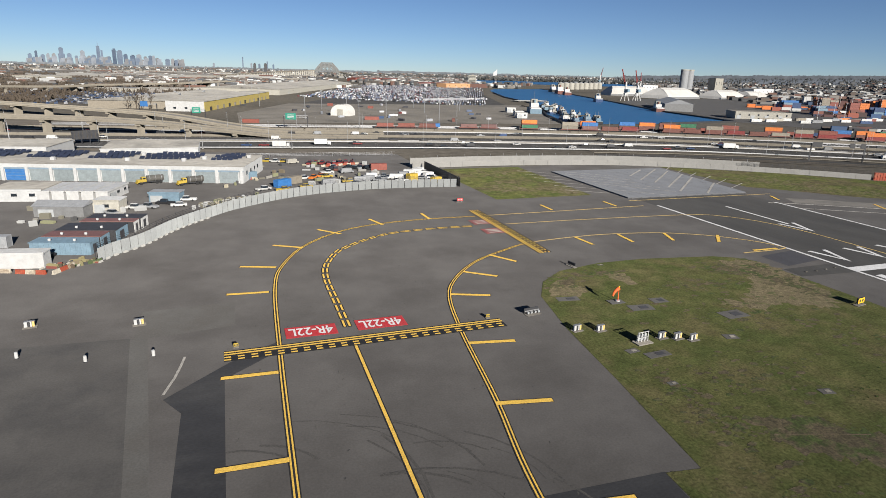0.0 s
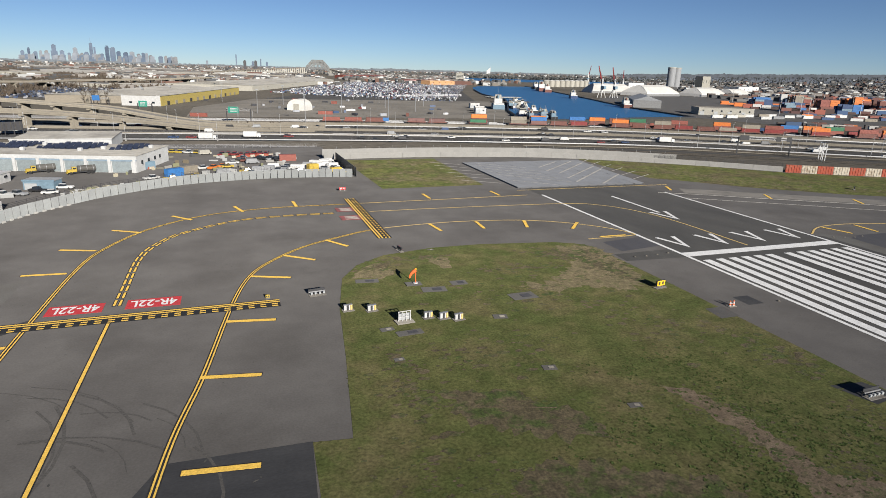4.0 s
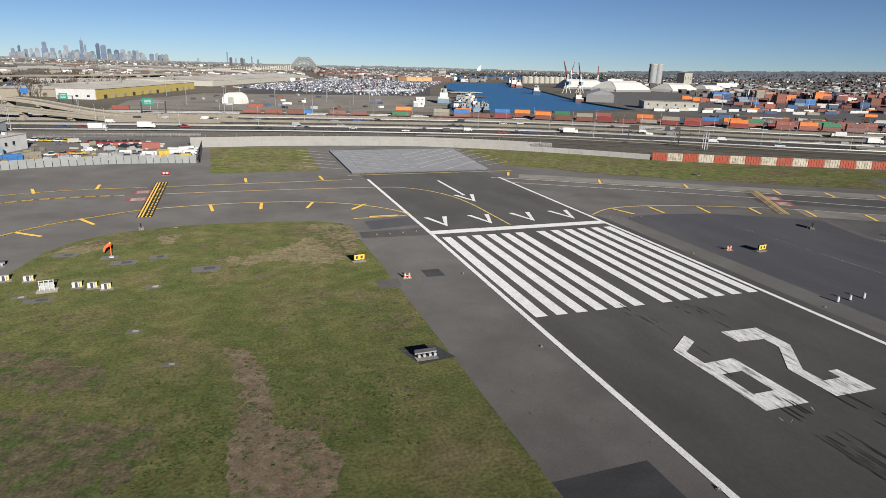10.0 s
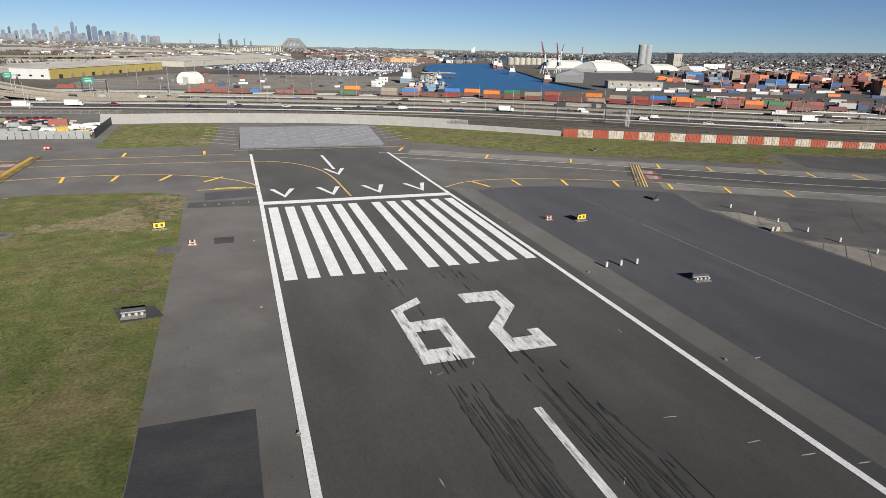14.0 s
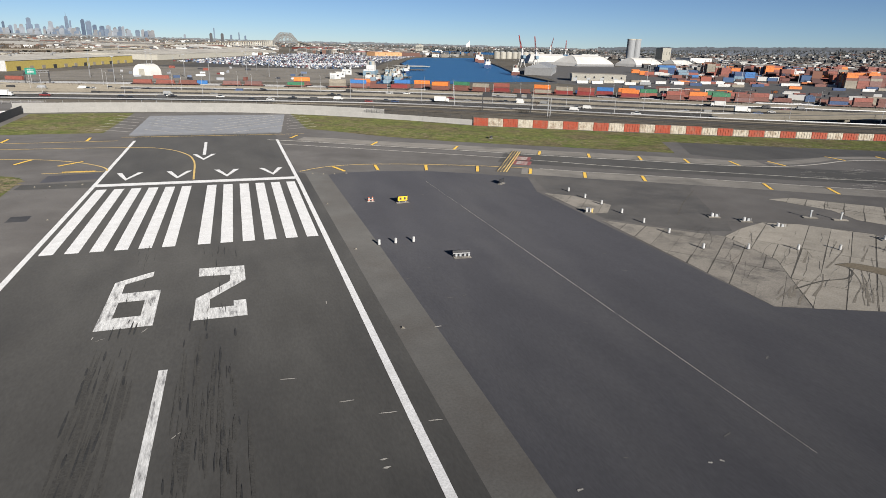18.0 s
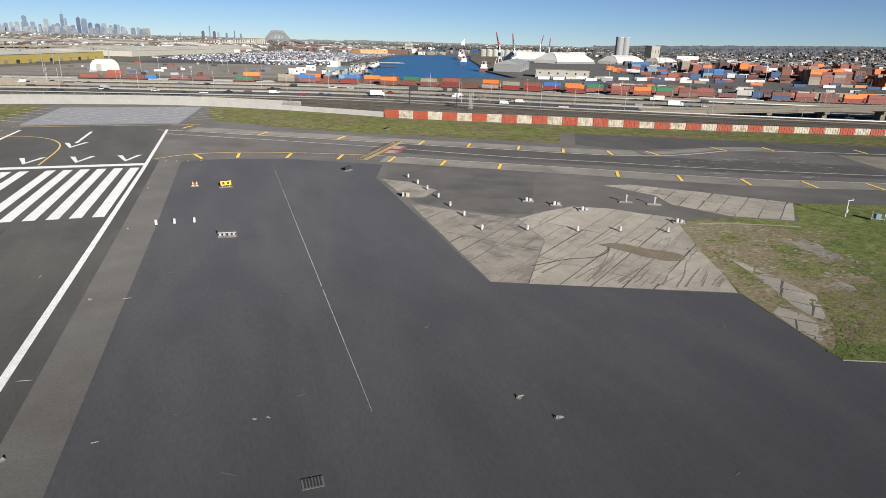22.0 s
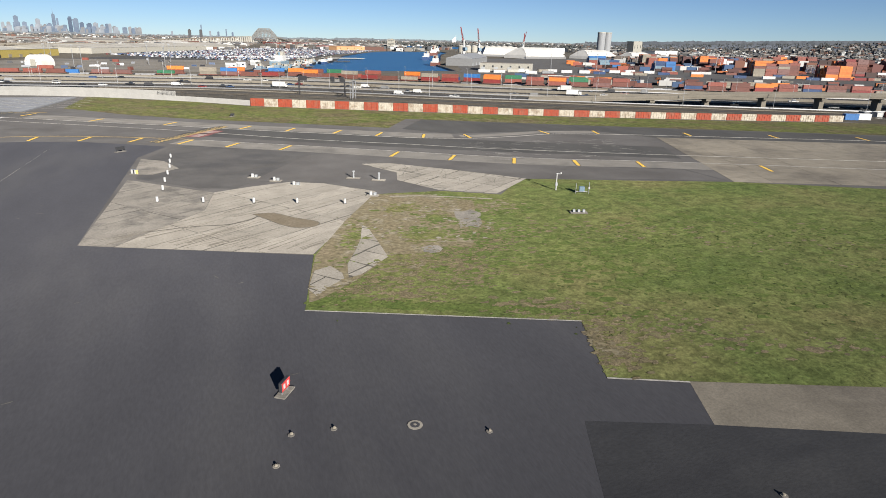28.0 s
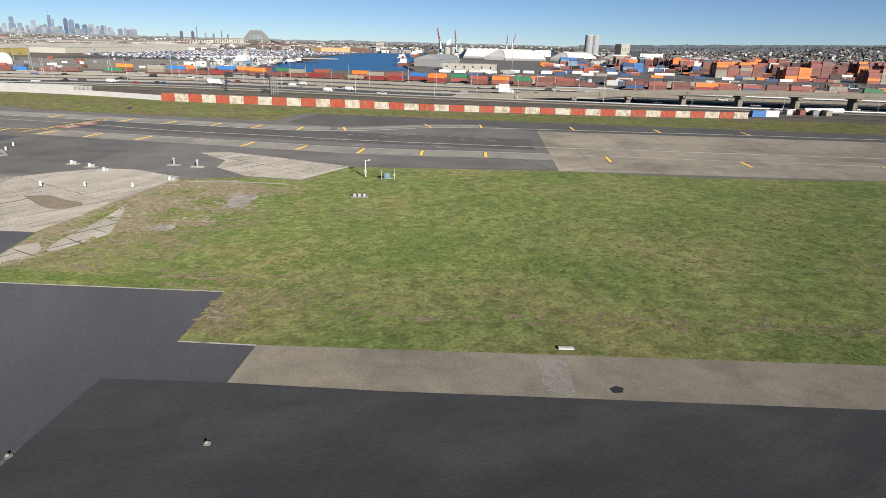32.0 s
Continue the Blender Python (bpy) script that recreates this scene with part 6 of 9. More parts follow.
blotches("straw_patches", [(80, 72, 30, 12, -0.55), (130, 45, 25, 10, -0.45), (200, 25, 50, 6, -0.42), (60, 100, 12, 20, 0)], 1500, M["straw"], 0.036, "ragged straw-coloured dry grass", 55, GC, 1.0)
blotches("dark_clumps", [(180, -115, 60, 12, -0.4), (220, -135, 60, 18, -0.4), (170, -140, 40, 10, -0.4), (150, -125, 20, 14, -0.4)], 1500, M["clump"], 0.05, "darker clumps of longer grass", 56, GD, 1.1)

GB = [(-72.5, 90), (-35.5, 90.5), (-33, 156), (-74, 156)]
blotches("straw_patches", [(-55, 110, 14, 16, 0), (-50, 140, 14, 10, 0), (-40, 100, 5, 8, 0)], 700, M["straw"], 0.036, "ragged straw-coloured dry grass", 57, GB, 1.2)

# ------------------------------------------------------------ vehicles and containers
def wheels(t, xs, half, r, w=0.24):
    for x in xs:
        for s in (-1, 1):
            wh = part("wheel", cyl(bmesh.new(), (x, s * half, r), r, w, seg=12, rot=Matrix.Rotation(radians(90), 4, "X")), M["tyre"], t)


def car(colour, kind="saloon"):
    t = thing("car", "%s car with dark windows" % colour if kind == "saloon" else "%s pickup or van with dark windows" % colour, "car")
    L, W = (4.6, 1.8) if kind == "saloon" else (5.4, 1.95)
    bm = bmesh.new()
    cube(bm, (0, 0, 0.62), (L, W, 0.62), bevel=0.12)
    part("body", bm, M["c_" + colour], t)
    bm = bmesh.new()
    if kind == "saloon":
        cube(bm, (-0.25, 0, 1.18), (2.5, W * 0.88, 0.55), taper=0.74)
    elif kind == "van":
        cube(bm, (-0.3, 0, 1.45), (4.6, W * 0.95, 1.1), taper=0.9)
    else:
        cube(bm, (0.4, 0, 1.25), (2.0, W * 0.9, 0.7), taper=0.8)
    part("window_band", bm, M["glass"] if kind != "van" else M["c_" + colour], t, "dark window band" if kind != "van" else "")
    zr = 1.46 if kind == "saloon" else (1.62 if kind == "pickup" else 2.01)
    part("roof", bx((-0.25 if kind != "pickup" else 0.4, 0, zr), (1.7 if kind != "van" else 4.0, W * 0.64 if kind != "van" else W * 0.84, 0.06)), M["c_" + colour], t)
    for s in (-1, 1):
        part("headlight", bx((L / 2, s * W * 0.35, 0.68), (0.06, 0.3, 0.16)), M["white_metal"], t)
    wheels(t, (-L * 0.3, L * 0.3), W / 2 - 0.1, 0.33)
    return t


def box_truck(colour, body):
    t = thing("box_truck", "%s box truck with a tall cargo body" % body, "truck")
    part("cargo_body", bx((-1.2, 0, 2.15), (7.0, 2.5, 2.7), bevel=0.04), M["c_" + body], t)
    bm = bmesh.new()
    cube(bm, (3.4, 0, 1.5), (1.9, 2.3, 1.9), taper=0.86, bevel=0.08)
    part("cab", bm, M["c_" + colour], t)
    part("windscreen", bx((4.25, 0, 1.85), (0.12, 1.9, 0.7)), M["glass"], t)
    part("chassis", bx((0, 0, 0.68), (9.0, 1.0, 0.25)), M["dark"], t)
    wheels(t, (-3.4, -2.3, 3.2), 1.05, 0.48, 0.3)
    return t


def tank_truck(colour):
    t = thing("tank_truck", "yellow truck with a dull dark grey tank, parked", "truck")
    part("tank", cyl(bmesh.new(), (-1.6, 0, 2.0), 1.05, 5.6, seg=16, rot=Matrix.Rotation(radians(90), 4, "Y")), M["c_gunmetal"], t, "dull dark grey steel tank")
    for x in (-3.6, -1.6, 0.4):
        part("tank_band", cyl(bmesh.new(), (x, 0, 2.0), 1.09, 0.12, seg=16, rot=Matrix.Rotation(radians(90), 4, "Y")), M["steel"], t)
    bm = bmesh.new()
    cube(bm, (2.3, 0, 1.85), (1.5, 2.2, 1.6), taper=0.88, bevel=0.06)
    cube(bm, (3.7, 0, 1.3), (1.6, 1.9, 0.9), bevel=0.08)
    part("cab", bm, M["c_yellow"], t)
    part("windscreen", bx((2.98, 0, 2.2), (0.14, 1.8, 0.55)), M["glass"], t)
    for s in (-1, 1):
        part("side_window", bx((2.3, s * 1.03, 2.2), (0.9, 0.1, 0.5)), M["glass"], t)
    part("chassis", bx((0, 0, 0.8), (8.4, 0.9, 0.3)), M["dark"], t)
    part("bumper", bx((4.6, 0, 0.7), (0.25, 2.2, 0.4)), M["c_yellow"], t)
    wheels(t, (-3.2, -1.9, 3.5), 1.05, 0.52, 0.3)
    return t


STAND = {}


def place(key, make, m, group):
    if key not in STAND:
        STAND[key] = make()
        STAND[key].matrix_world = m
        STAND[key]["group"] = group
        return STAND[key]
    o = copy_thing(STAND[key], m)
    o["group"] = group
    return o


CONT = {}


def container_mesh(colour, L=12.2, H=2.75):
    k = (colour, L, H)
    if k not in CONT:
        bm = bmesh.new()
        cube(bm, (0, 0, H / 2), (L - 0.1, 2.34, H - 0.08))
        n = int(L / 0.9)
        for i in range(n):
            x = -L / 2 + (i + 0.5) * L / n
            for s in (-1, 1):
                cube(bm, (x, s * 1.18, H / 2), (L / n * 0.5, 0.08, H - 0.3))
        for x in (-L / 2 + 0.08, L / 2 - 0.08):
            for y in (-1.15, 1.15):
                cube(bm, (x, y, H / 2), (0.16, 0.14, H))
        me = bpy.data.meshes.new("container")
        bm.to_mesh(me)
        bm.free()
        me.materials.append(M["c_" + colour])
        CONT[k] = me
    return CONT[k]


def container(colour, m, L=12.2, group="", label=None, parent=None, name="shipping_container"):
    o = new(name, container_mesh(colour, L))
    if parent is not None:
        o.parent = parent
        o.matrix_local = m
        return o
    o.matrix_world = m
    return tagged(o, label or "%s corrugated steel shipping container" % colour, "container", group)

# ------------------------------------------------------------ works yard behind the fence
def depot():
    u, v = Vector((-0.965, 0.262)), Vector((0.262, 0.965))
    t = thing("depot_building", "long pale depot with grey garage doors and rooftop solar panels", "building", Matrix.Translation((-152.6, 135.6, 0)) @ Matrix.Rotation(math.atan2(u[1], u[0]), 4, "Z") @ Matrix.Diagonal((1, -1, 1, 1)))
    L, D, H = 112, 31, 6.0
    part("wall", bx((L / 2, D / 2, H / 2), (L, D, H)), M["white_wall"], t, "off-white wall")
    part("fascia", bx((L / 2, -0.15, H - 0.65), (L + 0.6, 0.5, 1.3), bevel=0.04), M["white_wall"], t, "white fascia band")
    part("band", bx((L / 2, -0.12, H - 1.55), (L + 0.2, 0.34, 0.5)), M["c_header"], t, "pale blue band under the fascia")
    part("roof", bx((L / 2, D / 2, H + 0.12), (L + 0.5, D + 0.5, 0.24)), M["roof_pale"], t, "flat pale roof")
    for i in range(13):
        x = 5.2 + i * 8.2
        d = part("garage_door", bx((x, -0.05, 2.2), (6.6, 0.22, 4.2)), M["c_doorgrey"] if i != 9 else M["c_blue"], t, "grey roller door")
        part("door_header", bx((x, -0.12, 4.2), (7.1, 0.26, 0.2)), M["c_header"], t, "blue-grey band above the door")
        for k in range(4):
            part("slat", bx((x, -0.18, 0.8 + k * 0.95), (6.5, 0.05, 0.06)), M["c_doorgrey"], d)
        part("pilaster", bx((x + 4.1, -0.3, 2.4), (1.0, 0.7, 4.8), bevel=0.05), M["white_wall"], t, "white pilaster")
    part("pilaster", bx((0.6, -0.3, 2.4), (1.0, 0.7, 4.8), bevel=0.05), M["white_wall"], t, "white pilaster")
    for y in (5, 11, 17, 22):
        w = part("window", bx((-0.05, y, 3.2), (0.2, 1.4, 1.4)), M["glass"], t, "dark window")
        part("sill", bx((-0.15, y, 2.4), (0.3, 1.6, 0.14)), M["white_wall"], w)
    part("side_door", bx((-0.06, 8, 1.2), (0.18, 1.3, 2.3)), M["c_lblue"], t, "pale blue door")
    for x0, x1 in ((5, 15.5), (21, 42), (46, 62), (66, 84), (88, 106)):
        for r in range(6):
            bm = bmesh.new()
            n = int((x1 - x0 - (r % 3) * 1.4) / 2.1)
            for k in range(n):
                if (k * 5 + r * 3) % 17:
                    slope((x0 + (r % 2) * 0.8 + (k + 0.5) * 2.1, 14.6 + r * 2.75, H + 0.72 + 0.1 * (k % 2)), (1.75, 1.7, 0.08), 22 + 5 * (k % 2), bm)
            part("solar_panel", bm, M["c_panel"], t, "row of dark blue solar panels")
    for x, y in ((24, 10), (18.3, 16), (44, 9), (70, 8), (3, 22), (44, 24), (92, 9)):
        part("roof_vent", bx((x, y, H + 0.8), (1.4, 1.4, 1.2), bevel=0.08), M["white_wall"], t, "white roof vent")
    return t


def slope(c, s, deg, bm):
    bmesh.ops.create_cube(bm, size=1.0, matrix=Matrix.Translation(c) @ Matrix.Rotation(radians(deg), 4, "X") @ Matrix.Diagonal((*s, 1)))


depot()


def shed(name, m, L, D, H, wall, roof, label, windows=0, doors=0, pitched=False, category="building", pitch=0.16):
    t = thing(name, label, category, m)
    part("wall", bx((L / 2, D / 2, H / 2), (L, D, H)), M[wall], t)
    if pitched:
        bm = bmesh.new()
        prof = [(-0.4, H), (D / 2, H + D * pitch), (D + 0.4, H)]
        a = [[bm.verts.new((x, y, z)) for y, z in prof] for x in (-0.4, L + 0.4)]
        bm.faces.new(a[0]), bm.faces.new(a[1][::-1])
        for i in range(3):
            bm.faces.new((a[0][i], a[0][(i + 1) % 3], a[1][(i + 1) % 3], a[1][i]))
        bmesh.ops.recalc_face_normals(bm, faces=bm.faces)
        part("roof", bm, M[roof], t)
    else:
        part("roof", bx((L / 2, D / 2, H + 0.12), (L + 0.4, D + 0.4, 0.25)), M[roof], t)
        part("parapet", bx((L / 2, -0.1, H + 0.1), (L + 0.5, 0.3, 0.5)), M[wall], t)
    for i in range(windows):
        w = part("window", bx(((i + 0.5) * L / windows, -0.04, H * 0.6), (min(1.6, L / windows * 0.5), 0.14, H * 0.26)), M["glass"], t, "dark window")
        part("sill", bx(((i + 0.5) * L / windows, -0.12, H * 0.45), (min(1.8, L / windows * 0.55), 0.2, 0.1)), M["white_metal"], w)
    for i in range(doors):
        part("door", bx(((i + 0.25) * L / doors, -0.05, min(2.0, H * 0.36)), (min(4, L / doors * 0.4), 0.16, min(3.9, H * 0.7))), M["grey_metal"], t, "grey door")
    return t


A15 = -15.2
shed("workshop", pose(-209.5, 200.6, 0, 0, 0, 1), 39, 34, 5.0, "white_wall", "roof_pale", "long white workshop with a flat pale roof", 0)
shed("workshop", pose(-300, 215, 0, 0, 0, -8), 70, 30, 5.6, "white_wall", "roof_pale", "pale workshop with a flat pale roof", 0)
shed("site_office", pose(-226, 118, 0, 0, 0, -10), 15, 14, 3.4, "white_wall", "roof_pale", "low flat-roofed office with cream walls", 3)
for i in range(5):
    shed("office_trailer", pose(-209 + i * 4.1, 114.6 - i * 0.9, 0, 0, 0, 76), 15, 3.5, 3.1, "white_metal", "white_metal", "cream office trailer with a flat white roof", 3, 1, category="trailer")
shed("hut", pose(-208, 94, 0, 0, 0, -14), 13, 7, 3.0, "c_grey", "c_silver", "grey metal hut with a low pitched roof", 0, 1, True)
shed("hut", pose(-194, 96, 0, 0, 0, -12), 7, 6, 3.4, "c_cream", "c_white", "small cream hut with a white roof", 1, 1)
shed("hut", pose(-181, 108.5, 0, 0, 0, -14), 9, 5, 2.8, "c_lblue", "c_silver", "pale blue metal hut", 0, 1)



def low_store(x, y, L, D, H, turn, wall, roof, end, label):
    """A low storage block: corrugated front, coloured roof, end wall towards the fence, small lamp boxes on top."""
    t = thing("storage_block", label, "shed", pose(x, y, 0, 0, 0, turn), "fence-side stores")
    bm = bx((L / 2, D / 2, H / 2), (L, D, H))
    for i in range(int(L / 1.1)):
        cube(bm, ((i + 0.5) * 1.1, -0.03, H / 2), (0.55, 0.12, H - 0.25))
    part("wall", bm, M[wall], t)
    part("roof", bx((L / 2, D / 2, H + 0.07), (L + 0.3, D + 0.3, 0.16)), M[roof], t)
    part("end_wall", bx((L + 0.06, D / 2, H / 2), (0.16, D - 0.1, H - 0.1)), M[end], t)
    part("end_opening", bx((L + 0.12, D * 0.45, H * 0.42), (0.2, D * 0.34, H * 0.7)), M["c_tar"], t, "dark open doorway")
    for i, f in enumerate((0.3, 0.72)):
        v = part("roof_lamp", bx((L * f, D * 0.25, H + 0.5), (0.5, 0.45, 0.5), bevel=0.06), M["white_metal"], t, "small white lamp box")
        part("stem", bx((L * f, D * 0.25, H + 0.2), (0.12, 0.12, 0.3)), M["steel"], v)


low_store(-199.0, 55.2, 12.6, 4.4, 2.7, -14, "c_lblue", "c_lblue", "c_lblue", "pale blue container store beside the fence")
low_store(-197.6, 59.9, 12.4, 4.8, 2.8, -13, "c_tar", "c_maroon", "c_lblue", "rust-red store with a pale blue end wall")
low_store(-196.2, 65.0, 13.4, 7.2, 2.8, -12, "c_tar", "c_tar", "c_lblue", "low store with a black tarred roof")
low_store(-192.6, 73.4, 12.6, 3.2, 2.8, -13, "c_tar", "c_maroon", "c_white", "low store with a brown roof")
low_store(-191.8, 77.0, 13.0, 4.6, 2.8, -13, "c_tar", "c_tar", "c_white", "low store with a dark roof and white end wall")
shed("white_trailer", pose(-214, 47.6, 0, 0, 0, -9), 20.5, 3.4, 3.1, "white_metal", "c_white", "white site trailer streaked with yellow", 0, 0, category="trailer")
container("silver", pose(-208, 63.8, 0, 0, 0, -10), 6.1, "yard containers", "pale grey storage container")
jb = bmesh.new()
prof = [(-0.3, 0), (0.3, 0), (0.12, 0.45), (0.1, 0.85), (-0.1, 0.85), (-0.12, 0.45)]
a = [[jb.verts.new((x, y, z)) for y, z in prof] for x in (-0.98, 0.98)]
jb.faces.new(a[0]), jb.faces.new(a[1][::-1])
for i in range(6):
    jb.faces.new((a[0][i], a[0][(i + 1) % 6], a[1][(i + 1) % 6], a[1][i]))
bmesh.ops.recalc_face_normals(jb, faces=jb.faces)
jm = bpy.data.meshes.new("barrier_block")
jb.to_mesh(jm)
jb.free()
jm.materials.append(M["barrier_white"])
jr = jm.copy()
jr.materials[0] = M["barrier_red"]
k = 0
for path in ([V2(-212, 46), V2(-199, 42.6)], [V2(-197.3, 41.7), V2(-191.6, 39.8)], [V2(-190.7, 40.2), V2(-188, 45.6)]):
    for q, h in walk_along(path, 2.05):
        o = new("barrier_block", (jm, jr)[k % 2])
        o.matrix_world = Matrix.Translation((q[0], q[1], 0)) @ Matrix.Rotation(h, 4, "Z")
        tagged(o, "%s plastic barrier block at the yard gate" % ("white" if k % 2 == 0 else "red"), "barrier", "jersey barriers")
        k += 1
wb_ = bmesh.new()
cube(wb_, (0, 0, 0.2), (1.2, 0.35, 0.4), taper=0.8)
wbm = bpy.data.meshes.new("weight_block")
wb_.to_mesh(wbm)
wb_.free()
wbm.materials.append(M["pale_wall"])
for k, (q, h) in enumerate(walk_along(offset([p for p in YARD if p[1] < 84], -0.5), 2.6)):
    o = new("weight_block", wbm)
    o.matrix_world = Matrix.Translation((q[0], q[1], 0)) @ Matrix.Rotation(h + 0.06 * math.sin(k * 5), 4, "Z")
    tagged(o, "pale concrete weight block at the foot of the fence", "concrete block", "fence weights")
place("tanker", lambda: tank_truck("yellow"), pose(-184, 141, 0, 0, 0, 205), "tank trucks")
place("tanker", lambda: tank_truck("yellow"), pose(-170.5, 136.5, 0, 0, 0, 203), "tank trucks")


def park(colour, kind, x, y, turn, group="yard vehicles"):
    place((colour, kind), lambda: car(colour, kind), pose(x, y, 0, 0, 0, turn), group)


for x, y, a_, c, kd in ((-174, 110, 170, "white", "pickup"), (-170, 108, 172, "white", "pickup"), (-183.5, 99, 165, "white", "pickup"), (-180, 99.5, 150, "silver", "pickup"), (-172, 100, 185, "white", "saloon"), (-189, 93, 140, "silver", "saloon"), (-176, 104, 160, "black", "pickup"),
                        (-146.5, 121, 30, "white", "pickup"), (-140, 119, 10, "yellow", "pickup"), (-131.7, 123, 5, "yellow", "saloon"), (-123, 128, 10, "silver", "van"), (-115, 131, 4, "yellow", "pickup"),
                        (-120, 152.5, 10, "white", "pickup"), (-112, 152.5, 8, "silver", "van"), (-131, 140.6, 20, "white", "pickup"), (-127, 141.5, 60, "orange", "pickup"), (-124, 144, 20, "orange", "pickup"), (-121.6, 143, 10, "yellow", "saloon")):
    park(c, kd, x, y, a_)
for x, y in ((-111, 132), (-107, 134), (-103, 132), (-99, 140), (-96.5, 135), (-93.5, 135), (-91.5, 140), (-105, 139), (-101, 136), (-88, 138), (-86, 133), (-109, 126), (-113, 126), (-95, 129), (-84, 140), (-88, 145), (-84, 147)):
    park(random.choice(("white", "white", "white", "silver")), random.choice(("pickup", "van", "saloon", "van")), x, y, 165 + random.uniform(-16, 16))
for i in range(9):
    park("white" if i < 7 else "yellow", ("pickup", "van", "pickup")[i % 3], -81.5 - (i % 2) * 0.6, 153 - i * 3.9, 20 + random.uniform(-8, 8))
for i in range(6):
    park("yellow" if i % 3 else "white", "pickup", -148.6 + i * 3.4, 190 - i * 1.1, -18 + random.uniform(-5, 5))
park("cream", "van", -131, 182, 20)
fence = thing("yard_back_fence", "low grey post and rail fence behind the yard", "fence", kind="structure")
BACK = [V2(-152, 204), V2(-118, 203.5), V2(-79, 202)]
for q, h in walk_along(BACK, 4.2):
    part("post", cyl(bmesh.new(), (q[0], q[1], 0.9), 0.07, 1.8, seg=6), M["steel"], fence)
for z in (0.5, 1.1, 1.7):
    part("rail", ribbon_bm(bmesh.new(), BACK, -0.03, 0.03, z, z + 0.07), M["steel"], fence)
sheet("verge", [(-330, 264), (-77, 206), (-77, 214), (-330, 275)], -0.012, M["ballast"], "dry brown verge between yard and motorway", "ground")
for i in range(8):
    park("red", random.choice(("pickup", "saloon")), -124 + i * 2.7, 178 + random.uniform(-1, 1), 80 + random.uniform(-12, 12))
k = 0
for q, h in walk_along([V2(-119, 170.6), V2(-103, 175.6)], 2.05):
    o = new("barrier_block", (jm, jr)[k % 2])
    o.matrix_world = Matrix.Translation((q[0], q[1], 0)) @ Matrix.Rotation(h, 4, "Z")
    tagged(o, "%s plastic barrier block in the yard" % ("white" if k % 2 == 0 else "red"), "barrier", "jersey barriers")
    k += 1
for q, h in walk_along([V2(-154.2, 141.6), V2(-148.2, 144.6)], 2.05):
    o = new("barrier_block", (jm, jr)[k % 2])
    o.matrix_world = Matrix.Translation((q[0], q[1], 0)) @ Matrix.Rotation(h, 4, "Z")
    tagged(o, "%s plastic barrier block beside the depot" % ("white" if k % 2 == 0 else "red"), "barrier", "jersey barriers")
    k += 1
for i in range(5):
    t = thing("bollard", "short yellow steel bollard beside the depot wall", "bollard", pose(-156.8 + i * 1.1, 139.6 + i * 0.4, 0), "depot bollards")
    part("post", cyl(bmesh.new(), (0, 0, 0.55), 0.16, 1.1, seg=10), M["c_yellow"], t)
    part("cap", cyl(bmesh.new(), (0, 0, 1.14), 0.16, 0.08, 0.08, 10), M["c_yellow"], t)
for i in range(10):
    park(random.choice(("silver", "red", "white", "black", "brown")), random.choice(("pickup", "saloon")), random.uniform(-118, -98), random.uniform(158, 168), random.uniform(0, 180))
container("blue", pose(-139.6, 126.8, 0, 0, 0, 36), 6.1, "yard containers", "bright blue storage container")
container("tan", pose(-135.2, 132.6, 0, 0, 0, 36), 6.1, "yard containers", "rust-streaked white storage container")
container("lblue", pose(-150.6, 144.6, 0, 0, 0, 40), 6.1, "yard containers", "pale blue storage container beside the depot")
container("rust", pose(-97.5, 158.5, 0, 0, 0, 4), 7.0, "yard containers", "dull orange storage container")
container("yellow", pose(-90.4, 131, 0, 0, 0, 20), 4.0, "yard containers", "yellow steel storage box in the yard")

# ------------------------------------------------------------ motorway furniture and traffic
def lamp_post(arm=1):
    t = thing("street_lamp", "tall grey steel motorway lamp post with an arm", "street lamp")
    part("base", bx((0, 0, 0.3), (0.6, 0.6, 0.6), bevel=0.05), M["pale_wall"], t)
    part("pole", cyl(bmesh.new(), (0, 0, 6.0), 0.13, 11.4, 0.07, 8), M["steel"], t)
    bm = bmesh.new()
    bar_between(bm, (0, 0, 11.5), (0, -2.2, 12.0), 0.09)
    part("arm", bm, M["steel"], t)
    part("lamp_head", bx((0, -2.5, 12.0), (0.35, 0.8, 0.18), bevel=0.05), M["grey_metal"], t)
    return t


for o, st in ((-30, 7), (0, 24), (36, 0), (-60, 30)):
    for q, h in walk_along(offset(HW, o), 44, st + 380):
        if -330 < q[0] < 560 and not (o == -60 and -90 < q[0] < 110):
            place("lamp", lamp_post, Matrix.Translation((q[0], q[1], 0)) @ Matrix.Rotation(h, 4, "Z"), "motorway lamps")


